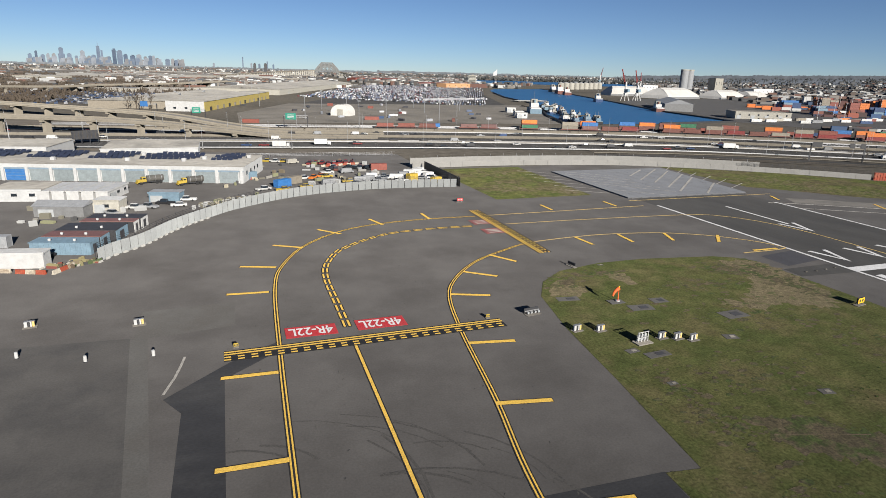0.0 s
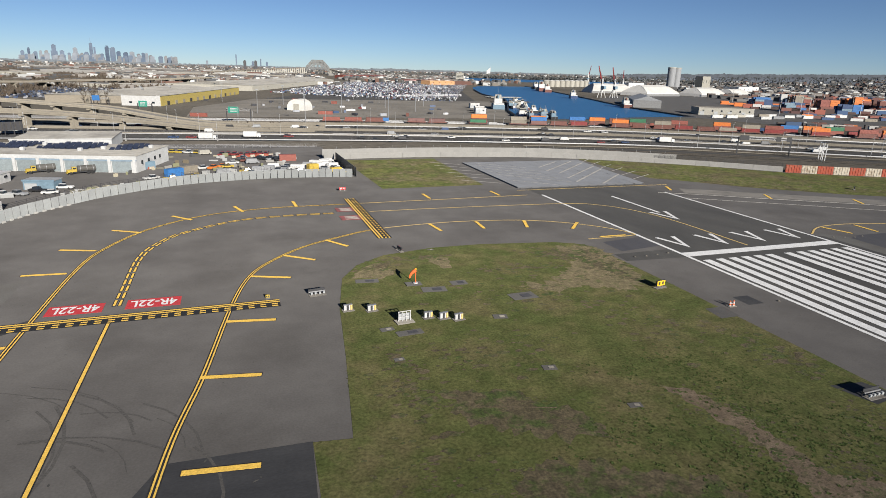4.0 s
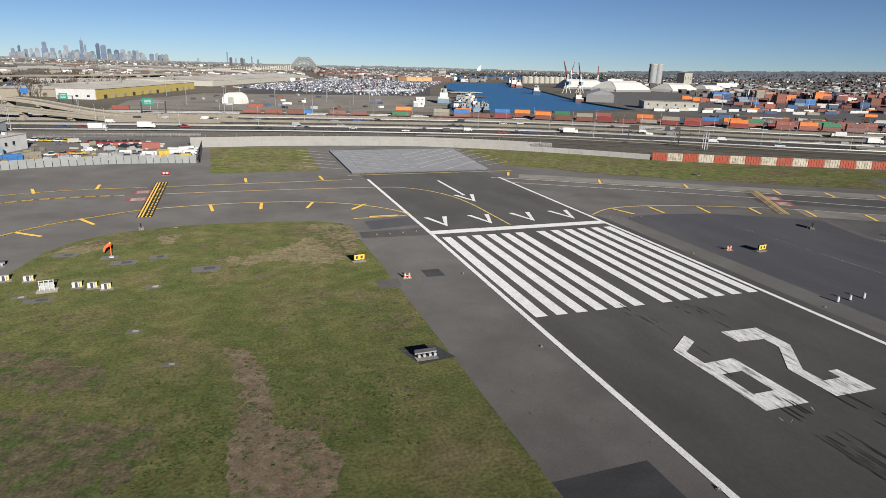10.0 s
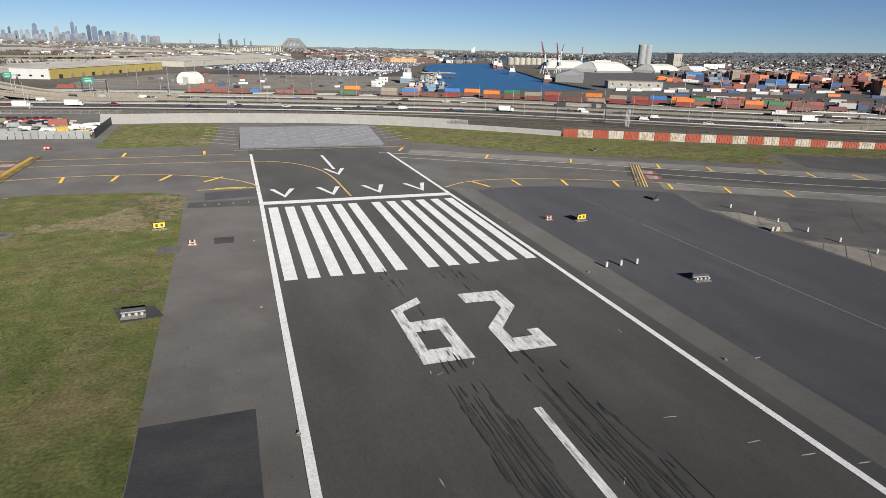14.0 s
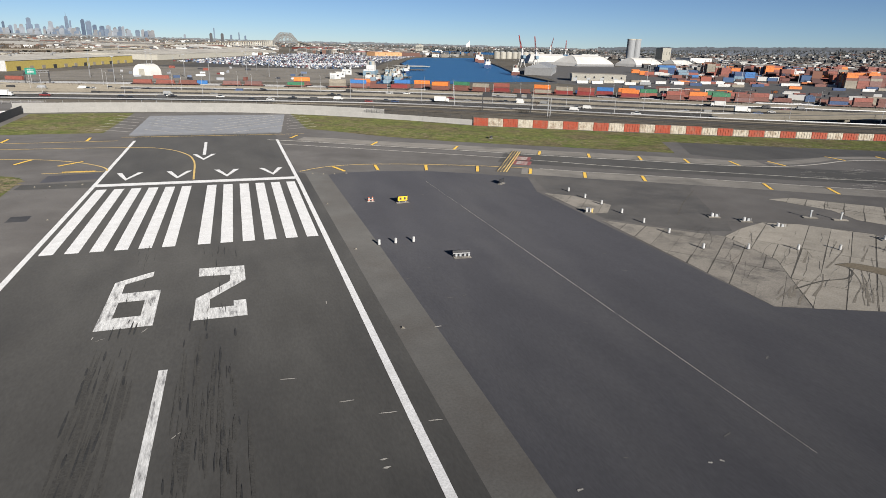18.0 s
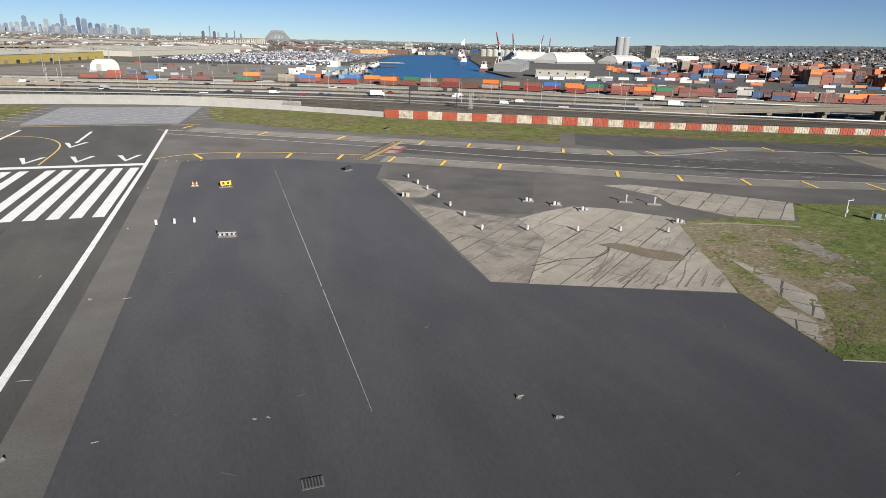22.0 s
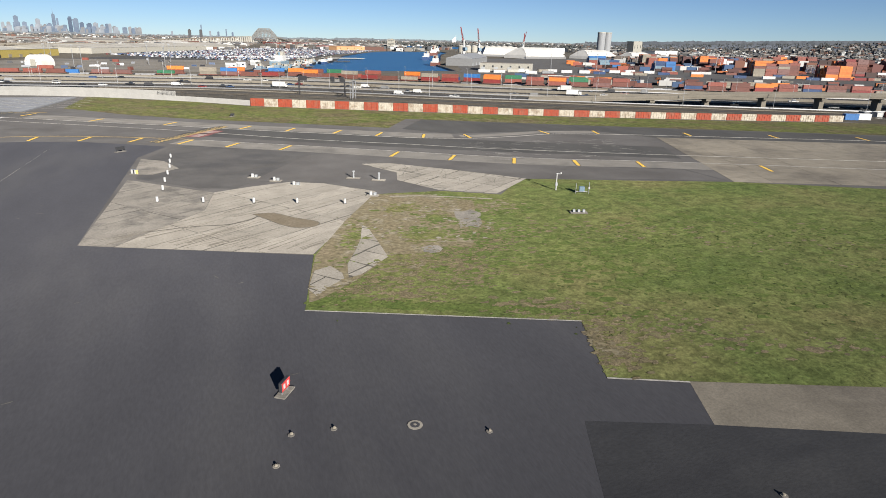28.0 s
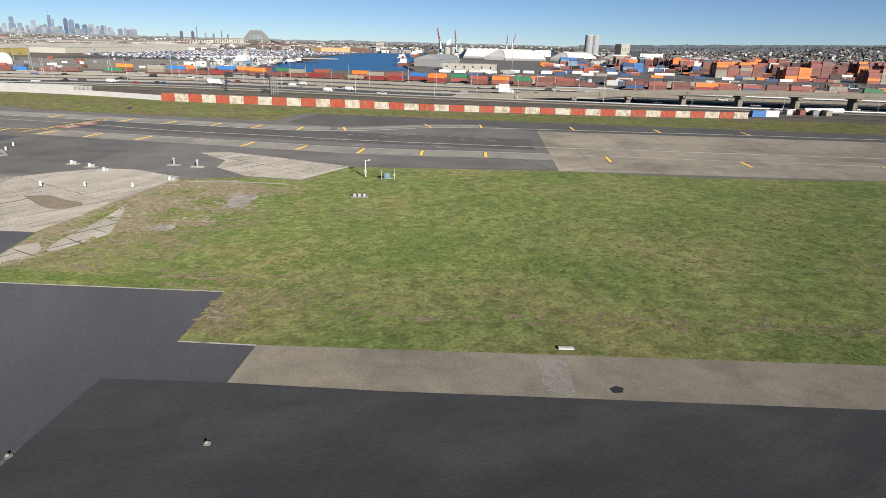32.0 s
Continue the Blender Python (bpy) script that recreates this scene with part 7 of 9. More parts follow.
def gantry(m, span, sign, label, signs=((0.3, 5.0),)):
    t = thing("sign_gantry", label, "road sign", m, "sign gantries")
    for x in (0, span):
        for y in (-0.6, 0.6):
            part("post", bx((x, y, 4.6), (0.3, 0.3, 9.2)), M["dark"] if sign != "steel" else M["steel"], t)
    for z in (8.2, 9.4):
        for y in (-0.6, 0.6):
            part("chord", bx((span / 2, y, z), (span, 0.18, 0.18)), M["steel"], t)
    for i in range(int(span / 2)):
        bm = bmesh.new()
        bar_between(bm, (i * 2, -0.6, 8.2 if i % 2 else 9.4), (i * 2 + 2, -0.6, 9.4 if i % 2 else 8.2), 0.1)
        part("brace", bm, M["steel"], t)
    for f, w in signs:
        s = part("sign_panel", bx((span * f, -0.9, 8.8), (w, 0.15, 4.2 if sign != "dark" else 2.6), bevel=0.03), M[sign], t)
        if sign == "green_sign":
            for z in (9.7, 8.7, 7.8):
                part("mark", bx((span * f, -1.0, z), (w * 0.62, 0.04, 0.42)), M["white_metal"], s, "unreadable white line of sign text")
    return t


gantry(pose(-121.3, 341.9, 0, 0, 0, -14), 16, "green_sign", "green motorway sign on a dark steel gantry", ((0.3, 7.0),))
gantry(pose(-226.8, 474.2, 0, 0, 0, -14), 14, "c_blue", "blue road sign on a dark steel gantry", ((0.3, 6.0),))
gantry(pose(-183.1, 400.5, 0, 0, 0, -14), 10, "green_sign", "green motorway sign on a steel gantry", ((0.4, 6.0),))
gantry(pose(138, 152, 0, 0, 0, -30), 26, "dark", "steel gantry with dark-backed signs over the motorway", ((0.1, 4.6), (0.75, 2.4), (0.95, 2.4)))
gantry(pose(160, 118, 0, 0, 0, 60), 5, "steel", "pale steel lattice tower of a sign gantry", ())
t = thing("billboard_frame", "dark brown billboard frame seen from behind", "billboard", pose(-232.3, 261.2, 0, 0, 0, 30))
for x in (0, 4, 8, 12):
    part("post", bx((x, 0, 3.4), (0.35, 0.35, 6.8)), M["c_tar"], t)
part("panel", bx((6.0, 0.3, 4.9), (12.6, 0.3, 4.4)), M["c_tar"], t)
for i in range(6):
    part("batten", bx((1 + i * 2.0, 0.1, 4.9), (0.2, 0.14, 4.4)), M["ballast"], t)


def viaduct(name, pts, w, label, pier_step, parapet="tan_wall"):
    path = smooth([Vector(p) for p in pts], 8)
    t = thing(name, label, "bridge", kind="structure")
    part("deck", ribbon_bm(bmesh.new(), path, -w / 2, w / 2, -1.2, -0.1), M["tan_wall"], t, "tan concrete deck")
    part("road_surface", ribbon_bm(bmesh.new(), path, -w / 2 + 0.4, w / 2 - 0.4, 0.0), M["road_pale"], t, "grey road surface")
    for s in (-1, 1):
        part("parapet", ribbon_bm(bmesh.new(), path, s * w / 2 - 0.2, s * w / 2 + 0.2, -0.3, 0.85), M[parapet], t, "tan parapet")
    for q, h in walk_along([Vector((p[0], p[1], p[2])) for p in path], pier_step, 8):
        if q[2] > 3.5:
            p_ = part("pier", bx((q[0], q[1], (q[2] - 1.5) / 2), (2.2, w * 0.5, q[2] - 1.5), h), M["tan_wall"], t, "concrete pier")
            part("cap_beam", bx((q[0], q[1], q[2] - 2.0), (2.6, w * 0.9, 1.0), h), M["tan_wall"], p_)


viaduct("ramp_viaduct", ((-700, 470, 10), (-420, 372, 10), (-254, 320, 9.5), (-199, 303, 8), (-162, 296, 4.5), (-121, 288, 0.9), (-70, 282, 0.3)), 11, "tan concrete ramp viaduct dropping to the motorway", 27)
viaduct("ramp_viaduct", ((-760, 800, 9), (-420, 560, 8.5), (-295, 460, 8), (-247, 417, 8), (-198, 378, 7), (-154, 338, 3), (-121, 318, 1), (-60, 306, 0.3)), 11, "second tan concrete ramp behind the first", 34)
viaduct("far_viaduct", ((-1400, 640, 10), (-700, 760, 10), (-396, 830, 9), (-334, 980, 8), (-230, 1152, 8), (-150, 1400, 8)), 16, "long pale distant viaduct", 45)
viaduct("ramp_viaduct", ((255, 108, 0.6), (285, 92, 2.2), (330, 70, 5), (373, 49, 7.3), (440, 18, 8), (560, -35, 8), (760, -125, 8)), 12, "tan concrete viaduct rising from the motorway", 28)

LANES = (-51, -47.4, -43.7, -40, -36.4, -32.6, -26, -22.2, -18.5, -14.8, -11, -6.6, 6.8, 10.8, 14.5, 18.2, 22, 25.6)
for i in range(135):
    o = random.choice(LANES)
    pts = STAND.setdefault(("lane", o), walk_along(offset(HW, o), 3.0))
    q, h = random.choice([w_ for w_ in pts if -330 < w_[0][0] < 600])
    m = Matrix.Translation((q[0], q[1], 0.03)) @ Matrix.Rotation(h + (math.pi if o > 0 else 0), 4, "Z")
    if i % 23 == 0:
        c = "white"
        place(("bt", c), lambda c=c: box_truck("white", c), m, "motorway trucks")
    else:
        c, kd = random.choice(("white", "white", "black", "black", "silver", "navy", "red", "silver", "black", "white", "grey", "tar")), random.choice(("saloon", "saloon", "pickup", "van"))
        place((c, kd), lambda c=c, kd=kd: car(c, kd), m, "motorway traffic")
place(("bt", "white"), lambda: box_truck("white", "white"), pose(-131, 240, 0.03, 0, 0, -7), "motorway trucks")

# double-stack container train
def wagon():
    t = thing("well_wagon", "low dark steel well wagon on bogies", "railway wagon")
    bm = bmesh.new()
    for s in (-1, 1):
        cube(bm, (0, s * 1.3, 0.85), (14.2, 0.16, 0.7))
    cube(bm, (0, 0, 0.6), (13.0, 2.5, 0.2))
    part("frame", bm, M["c_brown"], t)
    for x in (-7.0, 7.0):
        b = part("bogie", bx((x, 0, 0.62), (2.6, 2.2, 0.45)), M["dark"], t)
        for dx in (-0.8, 0.8):
            for s in (-1, 1):
                part("wheel", cyl(bmesh.new(), (x + dx, s * 0.75, 0.45), 0.43, 0.14, seg=12, rot=Matrix.Rotation(radians(90), 4, "X")), M["dark"], b)
    return t


TOP = ("orange", "orange", "orange", "orange", "rust", "rust", "brown", "blue", "brown", "tan", "orange", "green")
LOW = ("brown", "rust", "tan", "navy", "maroon", "rust", "brown", "red", "rust", "red")
for o, x0, x1, seed in ((64, -75, 560, 3), (78, 60, 620, 8)):
    rnd = random.Random(seed)
    for i, (q, h) in enumerate(walk_along(offset(HW, o), 15.6)):
        if not x0 < q[0] < x1 or rnd.random() < (0.14 if q[0] > 60 else 0.4):
            continue
        m = Matrix.Translation((q[0], q[1], 0.25)) @ Matrix.Rotation(h, 4, "Z")
        place("wagon", wagon, m, "container train")
        low, top = rnd.choice(LOW), rnd.choice(TOP)
        if q[0] < 60:
            low, top = rnd.choice(("rust", "rust", "brown", "rust", "brown", "green", "maroon")), ""
        container(low, m @ Matrix.Translation((0, 0, 0.75)), 12.2, "train containers")
        if top and rnd.random() < 0.62:
            container(top, m @ Matrix.Translation((0, 0, 3.52)), 12.2, "train containers")

container("blue", pose(-11, 353, 0.1, 0, 0, -10), 12.2, "roadside boxes", "bright blue container standing by the service road")
# boxes and a tanker beyond the end of the striped barrier
container("blue", pose(362, 4, 0, 0, 0, -20), 6.1, "roadside boxes", "dark blue storage box beyond the barrier")
container("white", pose(369, 3.5, 0, 0, 0, -20), 6.1, "roadside boxes", "white storage box beyond the barrier")
for i in range(5):
    container(("grey", "white", "rust", "grey", "tan")[i], pose(378 + i * 5.5, 10 - i * 2.2, 0, 0, 0, 60), 6.1, "roadside boxes", "weathered storage box beyond the barrier")
t = thing("tank_trailer", "long white tank trailer parked by the road", "trailer", pose(402, 5, 0, 0, 0, -6))
part("tank", cyl(bmesh.new(), (0, 0, 2.2), 1.25, 22, seg=16, rot=Matrix.Rotation(radians(90), 4, "Y")), M["white_metal"], t)
part("frame", bx((0, 0, 0.85), (21, 1.2, 0.3)), M["dark"], t)
for x in (-8, -6.7, 8):
    for s_ in (-1, 1):
        part("wheel", cyl(bmesh.new(), (x, s_ * 1.0, 0.5), 0.5, 0.3, seg=12, rot=Matrix.Rotation(radians(90), 4, "X")), M["tyre"], t)

# ------------------------------------------------------------ harbour and far shore
FD = Vector((71, 257)).normalized()
mw = Matrix.Translation((-178, 511, 0)) @ Matrix.Rotation(math.atan2(FD[1], FD[0]), 4, "Z")


def gable(x0, x1, prof):
    bm = bmesh.new()
    a = [[bm.verts.new((x, y, z)) for y, z in prof] for x in (x0, x1)]
    bm.faces.new(a[0]), bm.faces.new(a[1][::-1])
    for i in range(len(prof)):
        j = (i + 1) % len(prof)
        bm.faces.new((a[0][i], a[0][j], a[1][j], a[1][i]))
    bmesh.ops.recalc_face_normals(bm, faces=bm.faces)
    return bm


t = thing("warehouse", "huge warehouse with yellow and white walls and a grey roof", "building", mw)
part("wall", bx((136, 17, 4.5), (272, 34, 9.0)), M["c_cream"], t, "off-white wall")
part("front_wall", bx((-0.2, 17, 4.6), (0.5, 34.2, 9.4)), M["white_metal"], t, "white end wall")
part("wing_wall", bx((148, 74, 3.4), (248, 80, 6.8)), M["c_tan"], t, "low tan wing")
part("yellow_wall", bx((136, -0.2, 4.2), (271, 0.5, 8.4)), M["c_paleyellow"], t, "yellow wall cladding")
part("roof", gable(-0.6, 272.6, [(-1, 8.9), (17, 10.2), (35, 8.9)]), M["roof_pale"], t, "pale grey low-pitched roof")
part("roof", gable(23, 272.4, [(34.6, 7.2), (72, 10.6), (115, 6.7)]), M["roof_pale"], t, "pale grey low-pitched roof")
for i in range(12):
    part("dock_door", bx((18 + i * 21, -0.6, 2.0), (6, 0.3, 3.4)), M["dark"] if i % 3 == 0 else M["c_tan"], t, "loading dock door")
for i in range(3):
    part("window", bx((-0.6, 6 + i * 10, 3.0), (0.3, 2.4, 1.6)), M["glass"], t, "dark window")
for i in range(9):
    part("roof_vent", bx((30 + i * 27, 60 + (i % 3) * 12, 10.6), (2.2, 2.2, 1.6)), M["steel"], t, "small roof vent")
for i, (x, y, L, D, H, turn, wl, rf, lb) in enumerate((
        (-84, 877, 620, 130, 8, 69.7, "c_cream", "roof_pale", "very long pale warehouse with a tan roof"), (-560, 1500, 120, 50, 8, 64, "c_cream", "roof_pale", "large warehouse with a flat tan roof"),
        (258, 2050, 190, 50, 11, 25, "c_rust", "c_rust", "port shed with a rust-red roof"), (369, 1598, 80, 40, 9, 25, "c_pink", "c_rust", "pink-walled port shed with a red roof"),
        (381, 1452, 90, 36, 10, 25, "c_peach", "c_peach", "pale orange port shed in several bays"), (-330, 900, 150, 40, 5, 20, "c_cream", "roof_pale", "low cream depot roof on the plain"))):
    shed("port_shed", pose(x, y, 0, 0, 0, turn), L, D, H, wl, rf, lb, 4, 3, True, pitch=0.035)


def barrel_tent(m, L, D, H, label):
    t = thing("fabric_tent", label, "tent", m)
    bm = bmesh.new()
    prof = [(D / 2 * math.cos(a_), H * (0.25 + 0.75 * math.sin(a_))) for a_ in [math.pi * k / 14 for k in range(15)]]
    prof = [(D / 2, 0)] + prof + [(-D / 2, 0)]
    a = [[bm.verts.new((x, y, z)) for y, z in prof] for x in (0, L)]
    for i in range(len(prof) - 1):
        bm.faces.new((a[0][i], a[1][i], a[1][i + 1], a[0][i + 1]))
    bm.faces.new(a[0]), bm.faces.new(a[1][::-1])
    bmesh.ops.recalc_face_normals(bm, faces=bm.faces)
    part("canopy", bm, M["fabric"], t, "white fabric canopy")
    for k in range(5):
        part("rib", bx((L * k / 4, 0, H * 0.995), (0.5, D * 0.3, 0.12)), M["c_grey"], t)
    part("door", bx((-0.1, 0, H * 0.3), (0.3, D * 0.3, H * 0.55)), M["c_cream"], t, "cream end door")


barrel_tent(pose(-62, 466, 0, 0, 0, 60), 15, 18, 10, "white barrel-roofed fabric tent")
for x, y, L, D, H, turn, lb in ((632, 1080, 98, 60, 20, -11, "great white peaked bulk storage shed"), (662, 930, 116, 62, 21, 18, "white peaked bulk storage tent"), (822, 960, 92, 56, 18, 14, "white peaked bulk storage tent"), (1010, 1070, 70, 46, 14, 10, "white peaked storage tent")):
    t = thing("storage_tent", lb, "building", pose(x, y, 0, 0, 0, turn))
    bm = bmesh.new()
    prof = [(0, 0), (0, H * 0.3), (D * 0.28, H * 0.82), (D * 0.5, H), (D * 0.72, H * 0.82), (D, H * 0.3), (D, 0)]
    a = [[bm.verts.new((xx + (0.14 * L if xx == 0 else -0.14 * L) * (z / H) ** 1.5, yy, z)) for yy, z in prof] for xx in (0, L)]
    for i in range(len(prof) - 1):
        bm.faces.new((a[0][i], a[1][i], a[1][i + 1], a[0][i + 1]))
    bm.faces.new(a[0]), bm.faces.new(a[1][::-1])
    bmesh.ops.recalc_face_normals(bm, faces=bm.faces)
    part("canopy", bm, M["fabric"], t, "white fabric skin")
    part("base_wall", bx((L / 2, -0.5, H * 0.1), (L, 0.6, H * 0.2)), M["c_grey"], t, "grey base wall")
shed("quay_warehouse", pose(363, 440, 0, 0, 0, -27), 57, 34, 7.5, "c_cream", "c_tan", "cream quayside warehouse with a flat tan roof", 6, 4)
shed("quay_shed", pose(396, 545, 0, 0, 0, 58), 120, 34, 9, "c_grey", "c_silver", "long grey quayside shed with a pitched roof", 0, 5, True)
shed("quay_warehouse", pose(1010, 1480, 0, 0, 0, 10), 62, 40, 17, "c_white", "c_white", "tall white port building", 5, 2)
shed("quay_warehouse", pose(1250, 1300, 0, 0, 0, 10), 90, 50, 16, "c_white", "c_cream", "white flat-roofed port building", 5, 2)
for i in range(9):
    t = thing("storage_tank", "tall pale storage tank at the terminal", "tank", pose(740 + i * 26, 1490 + i * 16, 0), "storage tanks")
    part("shell", cyl(bmesh.new(), (0, 0, 9), 9, 18, seg=18), M["c_cream"], t)
    part("roof", cyl(bmesh.new(), (0, 0, 18.9), 9, 1.8, 1.5, 18), M["c_white"], t)
for x, y in ((1304, 1660), (1336, 1672)):
    t = thing("silo", "tall grey concrete silo", "silo", pose(x, y, 0), "silos")
    part("shell", cyl(bmesh.new(), (0, 0, 33), 13, 66, seg=20), M["c_silver"], t)
    part("cap", cyl(bmesh.new(), (0, 0, 67), 13.6, 3, seg=20), M["c_cream"], t)
shed("silo_house", pose(1420, 1640, 0, 0, 0, 10), 40, 30, 42, "c_cream", "c_grey", "tall beige silo house beside silos", 3, 0)


def harbour_crane(m, H, colour):
    t = thing("harbour_crane", "tall harbour crane with a raised lattice jib", "crane", m, "harbour cranes")
    bm = bmesh.new()
    for x in (-5, 5):
        for y in (-5, 5):
            bar_between(bm, (x, y, 0), (x * 0.4, y * 0.4, H * 0.3), 1.0)
    part("portal", bm, M["c_white"], t, "white portal legs")
    part("tower", cyl(bmesh.new(), (0, 0, H * 0.45), 2.2, H * 0.5, 1.6, 10), M["c_white"], t)
    part("machine_house", bx((-3, 0, H * 0.38), (9, 5, 5), bevel=0.3), M["c_lblue"], t)
    bm = bmesh.new()
    for s in (-1, 1):
        bar_between(bm, (1, s * 1.2, H * 0.5), (H * 0.28, s * 0.4, H * 1.15), 0.8)
    for k in range(8):
        f0, f1 = k / 8, (k + 1) / 8
        bar_between(bm, (1 + (H * 0.28 - 1) * f0, -1.2 + 0.8 * f0, H * (0.5 + 0.65 * f0)), (1 + (H * 0.28 - 1) * f1, 1.2 - 0.8 * f1, H * (0.5 + 0.65 * f1)), 0.5)
    part("jib", bm, M["c_" + colour], t, "red lattice jib")
    bm = bmesh.new()
    bar_between(bm, (0, 0, H * 0.7), (-8, 0, H * 0.55), 0.6)
    bar_between(bm, (0, 0, H * 0.7), (H * 0.24, 0, H * 1.05), 0.3)
    part("stay", bm, M["dark"], t)


for x, y, H, a_ in ((494, 830, 46, 100), (527, 842, 45, 84), (1150, 1930, 60, 30), (780, 1180, 44, 60)):
    harbour_crane(pose(x, y, 0, 0, 0, a_), H, "red")


def boat(m, L, hull, top, label):
    t = thing("boat", label, "boat", m, "moored boats")
    W = L * 0.28
    bm = bmesh.new()
    prism(bm, [(-L / 2, -W / 2), (L * 0.25, -W / 2), (L / 2, 0), (L * 0.25, W / 2), (-L / 2, W / 2)], 0.0, L * 0.11)
    part("hull", bm, M["c_" + hull], t)
    part("deckhouse", bx((-L * 0.02, 0, L * 0.17), (L * 0.34, W * 0.7, L * 0.14), bevel=0.1), M["c_" + top], t)
    part("bridge", bx((L * 0.03, 0, L * 0.28), (L * 0.2, W * 0.55, L * 0.1), bevel=0.1), M["c_cream"], t)
    part("window_band", bx((L * 0.135, 0, L * 0.29), (0.2, W * 0.5, L * 0.04)), M["glass"], t)
    part("funnel", cyl(bmesh.new(), (-L * 0.12, 0, L * 0.27), L * 0.025, L * 0.1, seg=10), M["c_" + hull], t)
    part("mast", cyl(bmesh.new(), (L * 0.02, 0, L * 0.41), 0.13, L * 0.2, 0.07, 6), M["c_grey"], t)
    part("rail", bx((-L * 0.33, 0, L * 0.125), (L * 0.3, W * 0.9, L * 0.03)), M["c_" + top], t)


rnd = random.Random(5)
SHORE = [V2(118, 382), V2(150, 470), V2(198, 575), V2(250, 700)]
SPOTS = walk_along(SHORE, 2.0)
for i in range(36):
    q, h = SPOTS[int(rnd.random() ** 1.5 * len(SPOTS) * 0.8)]
    o = rnd.choice((5, 11, 17, 24, 31)) * (1.0 if q[1] < 520 else 0.5) + rnd.uniform(-1, 1)
    boat(pose(q[0] + o, q[1] - o * 0.3, 0.15, 0, 0, 68 + rnd.uniform(-7, 7) + rnd.choice((0, 180))), rnd.uniform(13, 24), rnd.choice(("tar", "navy", "black", "lblue", "tar", "header", "brown")), rnd.choice(("white", "white", "lblue", "header", "cream")), "moored harbour tug with a pale deckhouse")
boat(pose(160, 520, 0.15, 0, 0, 70), 44, "lblue", "white", "large pale blue harbour ferry at the quay")
for x, y, L, a_, h_ in ((352, 558, 36, 66, "brown"), (414, 790, 40, 66, "navy"), (545, 1150, 60, 70, "brown"), (588, 1260, 52, 75, "black"), (520, 1075, 50, 68, "brown")):
    boat(pose(x, y, 0.15, 0, 0, a_), L, h_, "white", "moored cargo vessel beside the quay")
for k, (x, y, w, d, m_) in enumerate(((228, 630, 58, 9, "ballast"), (276, 762, 54, 20, "pale_wall"), (172, 455, 30, 6, "ballast"))):
    t = thing("jetty", "low timber and concrete jetty on piles", "jetty", pose(x, y, 0, 0, 0, 8), "jetties", "structure")
    part("deck", bx((0, 0, 1.5), (w, d, 0.7)), M[m_], t)
    for i in range(6):
        for sy in (-1, 1):
            part("pile", cyl(bmesh.new(), (-w / 2 + (i + 0.5) * w / 6, sy * d * 0.4, 0.6), 0.5, 1.6, seg=8), M["dark"], t)

# stacked containers of the terminal
def stack_block(x, y, turn, nx, ny, tiers, cols, seed):
    rnd = random.Random(seed)
    t = thing("container_stack", "high block of stacked shipping containers in mixed colours", "container stack", pose(x, y, 0, 0, 0, turn), "container stacks")
    for i in range(nx):
        for j in range(ny):
            n = max(1, tiers - rnd.choice((0, 0, 1, 1, 2, 3)))
            c = rnd.choice(cols)
            for k in range(n):
                if (j in (0, ny - 1)) or i in (0, nx - 1) or k >= n - 2:
                    if rnd.random() < 0.4:
                        c = rnd.choice(cols)
                    container(c, pose(i * 12.8, j * 2.6, k * 2.76), 12.2, parent=t, name="container")


MIXO, MIXB, MIXD = ("orange", "orange", "rust", "rust", "brown", "orange", "maroon", "rust", "red", "tan"), ("blue", "blue", "navy", "navy", "lblue", "blue", "rust"), ("brown", "rust", "maroon", "red", "brown", "brown", "rust", "orange")
for k, (x, y, nx, ny, ti, cols) in enumerate(((560, 500, 2, 8, 4, MIXB), (625, 474, 2, 8, 4, MIXB), (600, 590, 2, 10, 5, MIXB), (720, 630, 2, 11, 6, MIXO), (795, 590, 2, 11, 6, MIXO), (770, 460, 2, 11, 6, MIXO), (715, 370, 2, 10, 6, MIXD), (810, 360, 2, 11, 7, MIXD),
                                               (690, 285, 2, 9, 5, MIXO), (762, 250, 2, 9, 5, MIXO), (880, 490, 2, 11, 7, MIXD), (935, 395, 2, 11, 7, MIXD), (860, 255, 2, 9, 6, ("yellow", "orange", "rust", "brown")), (960, 610, 2, 12, 7, MIXO), (655, 345, 3, 8, 6, MIXO), (660, 535, 2, 8, 5, MIXO), (850, 300, 2, 9, 7, MIXD), (900, 330, 2, 9, 7, MIXD))):
    stack_block(x, y, -24, nx, ny, ti, cols, k)
rnd = random.Random(11)
for k, (x, y) in enumerate(((351, 399), (366, 395), (386, 405), (400, 408), (425, 412), (394, 379), (416, 384), (446, 398), (463, 390), (485, 396), (508, 401), (372, 410), (436, 413), (474, 409), (530, 404), (548, 394), (572, 386), (600, 380))):
    container(("white", "white", "cream", "white", "tan", "white", "silver")[k % 7], pose(x, y, 0.02, 0, 0, -8 + rnd.uniform(-5, 5)), 12.2, "yard trailers", "white box trailer parked at the terminal edge")
for i in range(34):
    u, v = rnd.randrange(24) * 14.0, rnd.randrange(4) * 24.0
    x, y = 470 + u * 0.9 + v * 0.44, 372 - u * 0.44 + v * 0.9
    container(rnd.choice(("white", "brown", "rust", "navy", "tan", "red", "orange")), pose(x, y, 0, 0, 0, -26 + rnd.uniform(-2, 2)), 12.2, "yard trailers", "parked container trailer box")
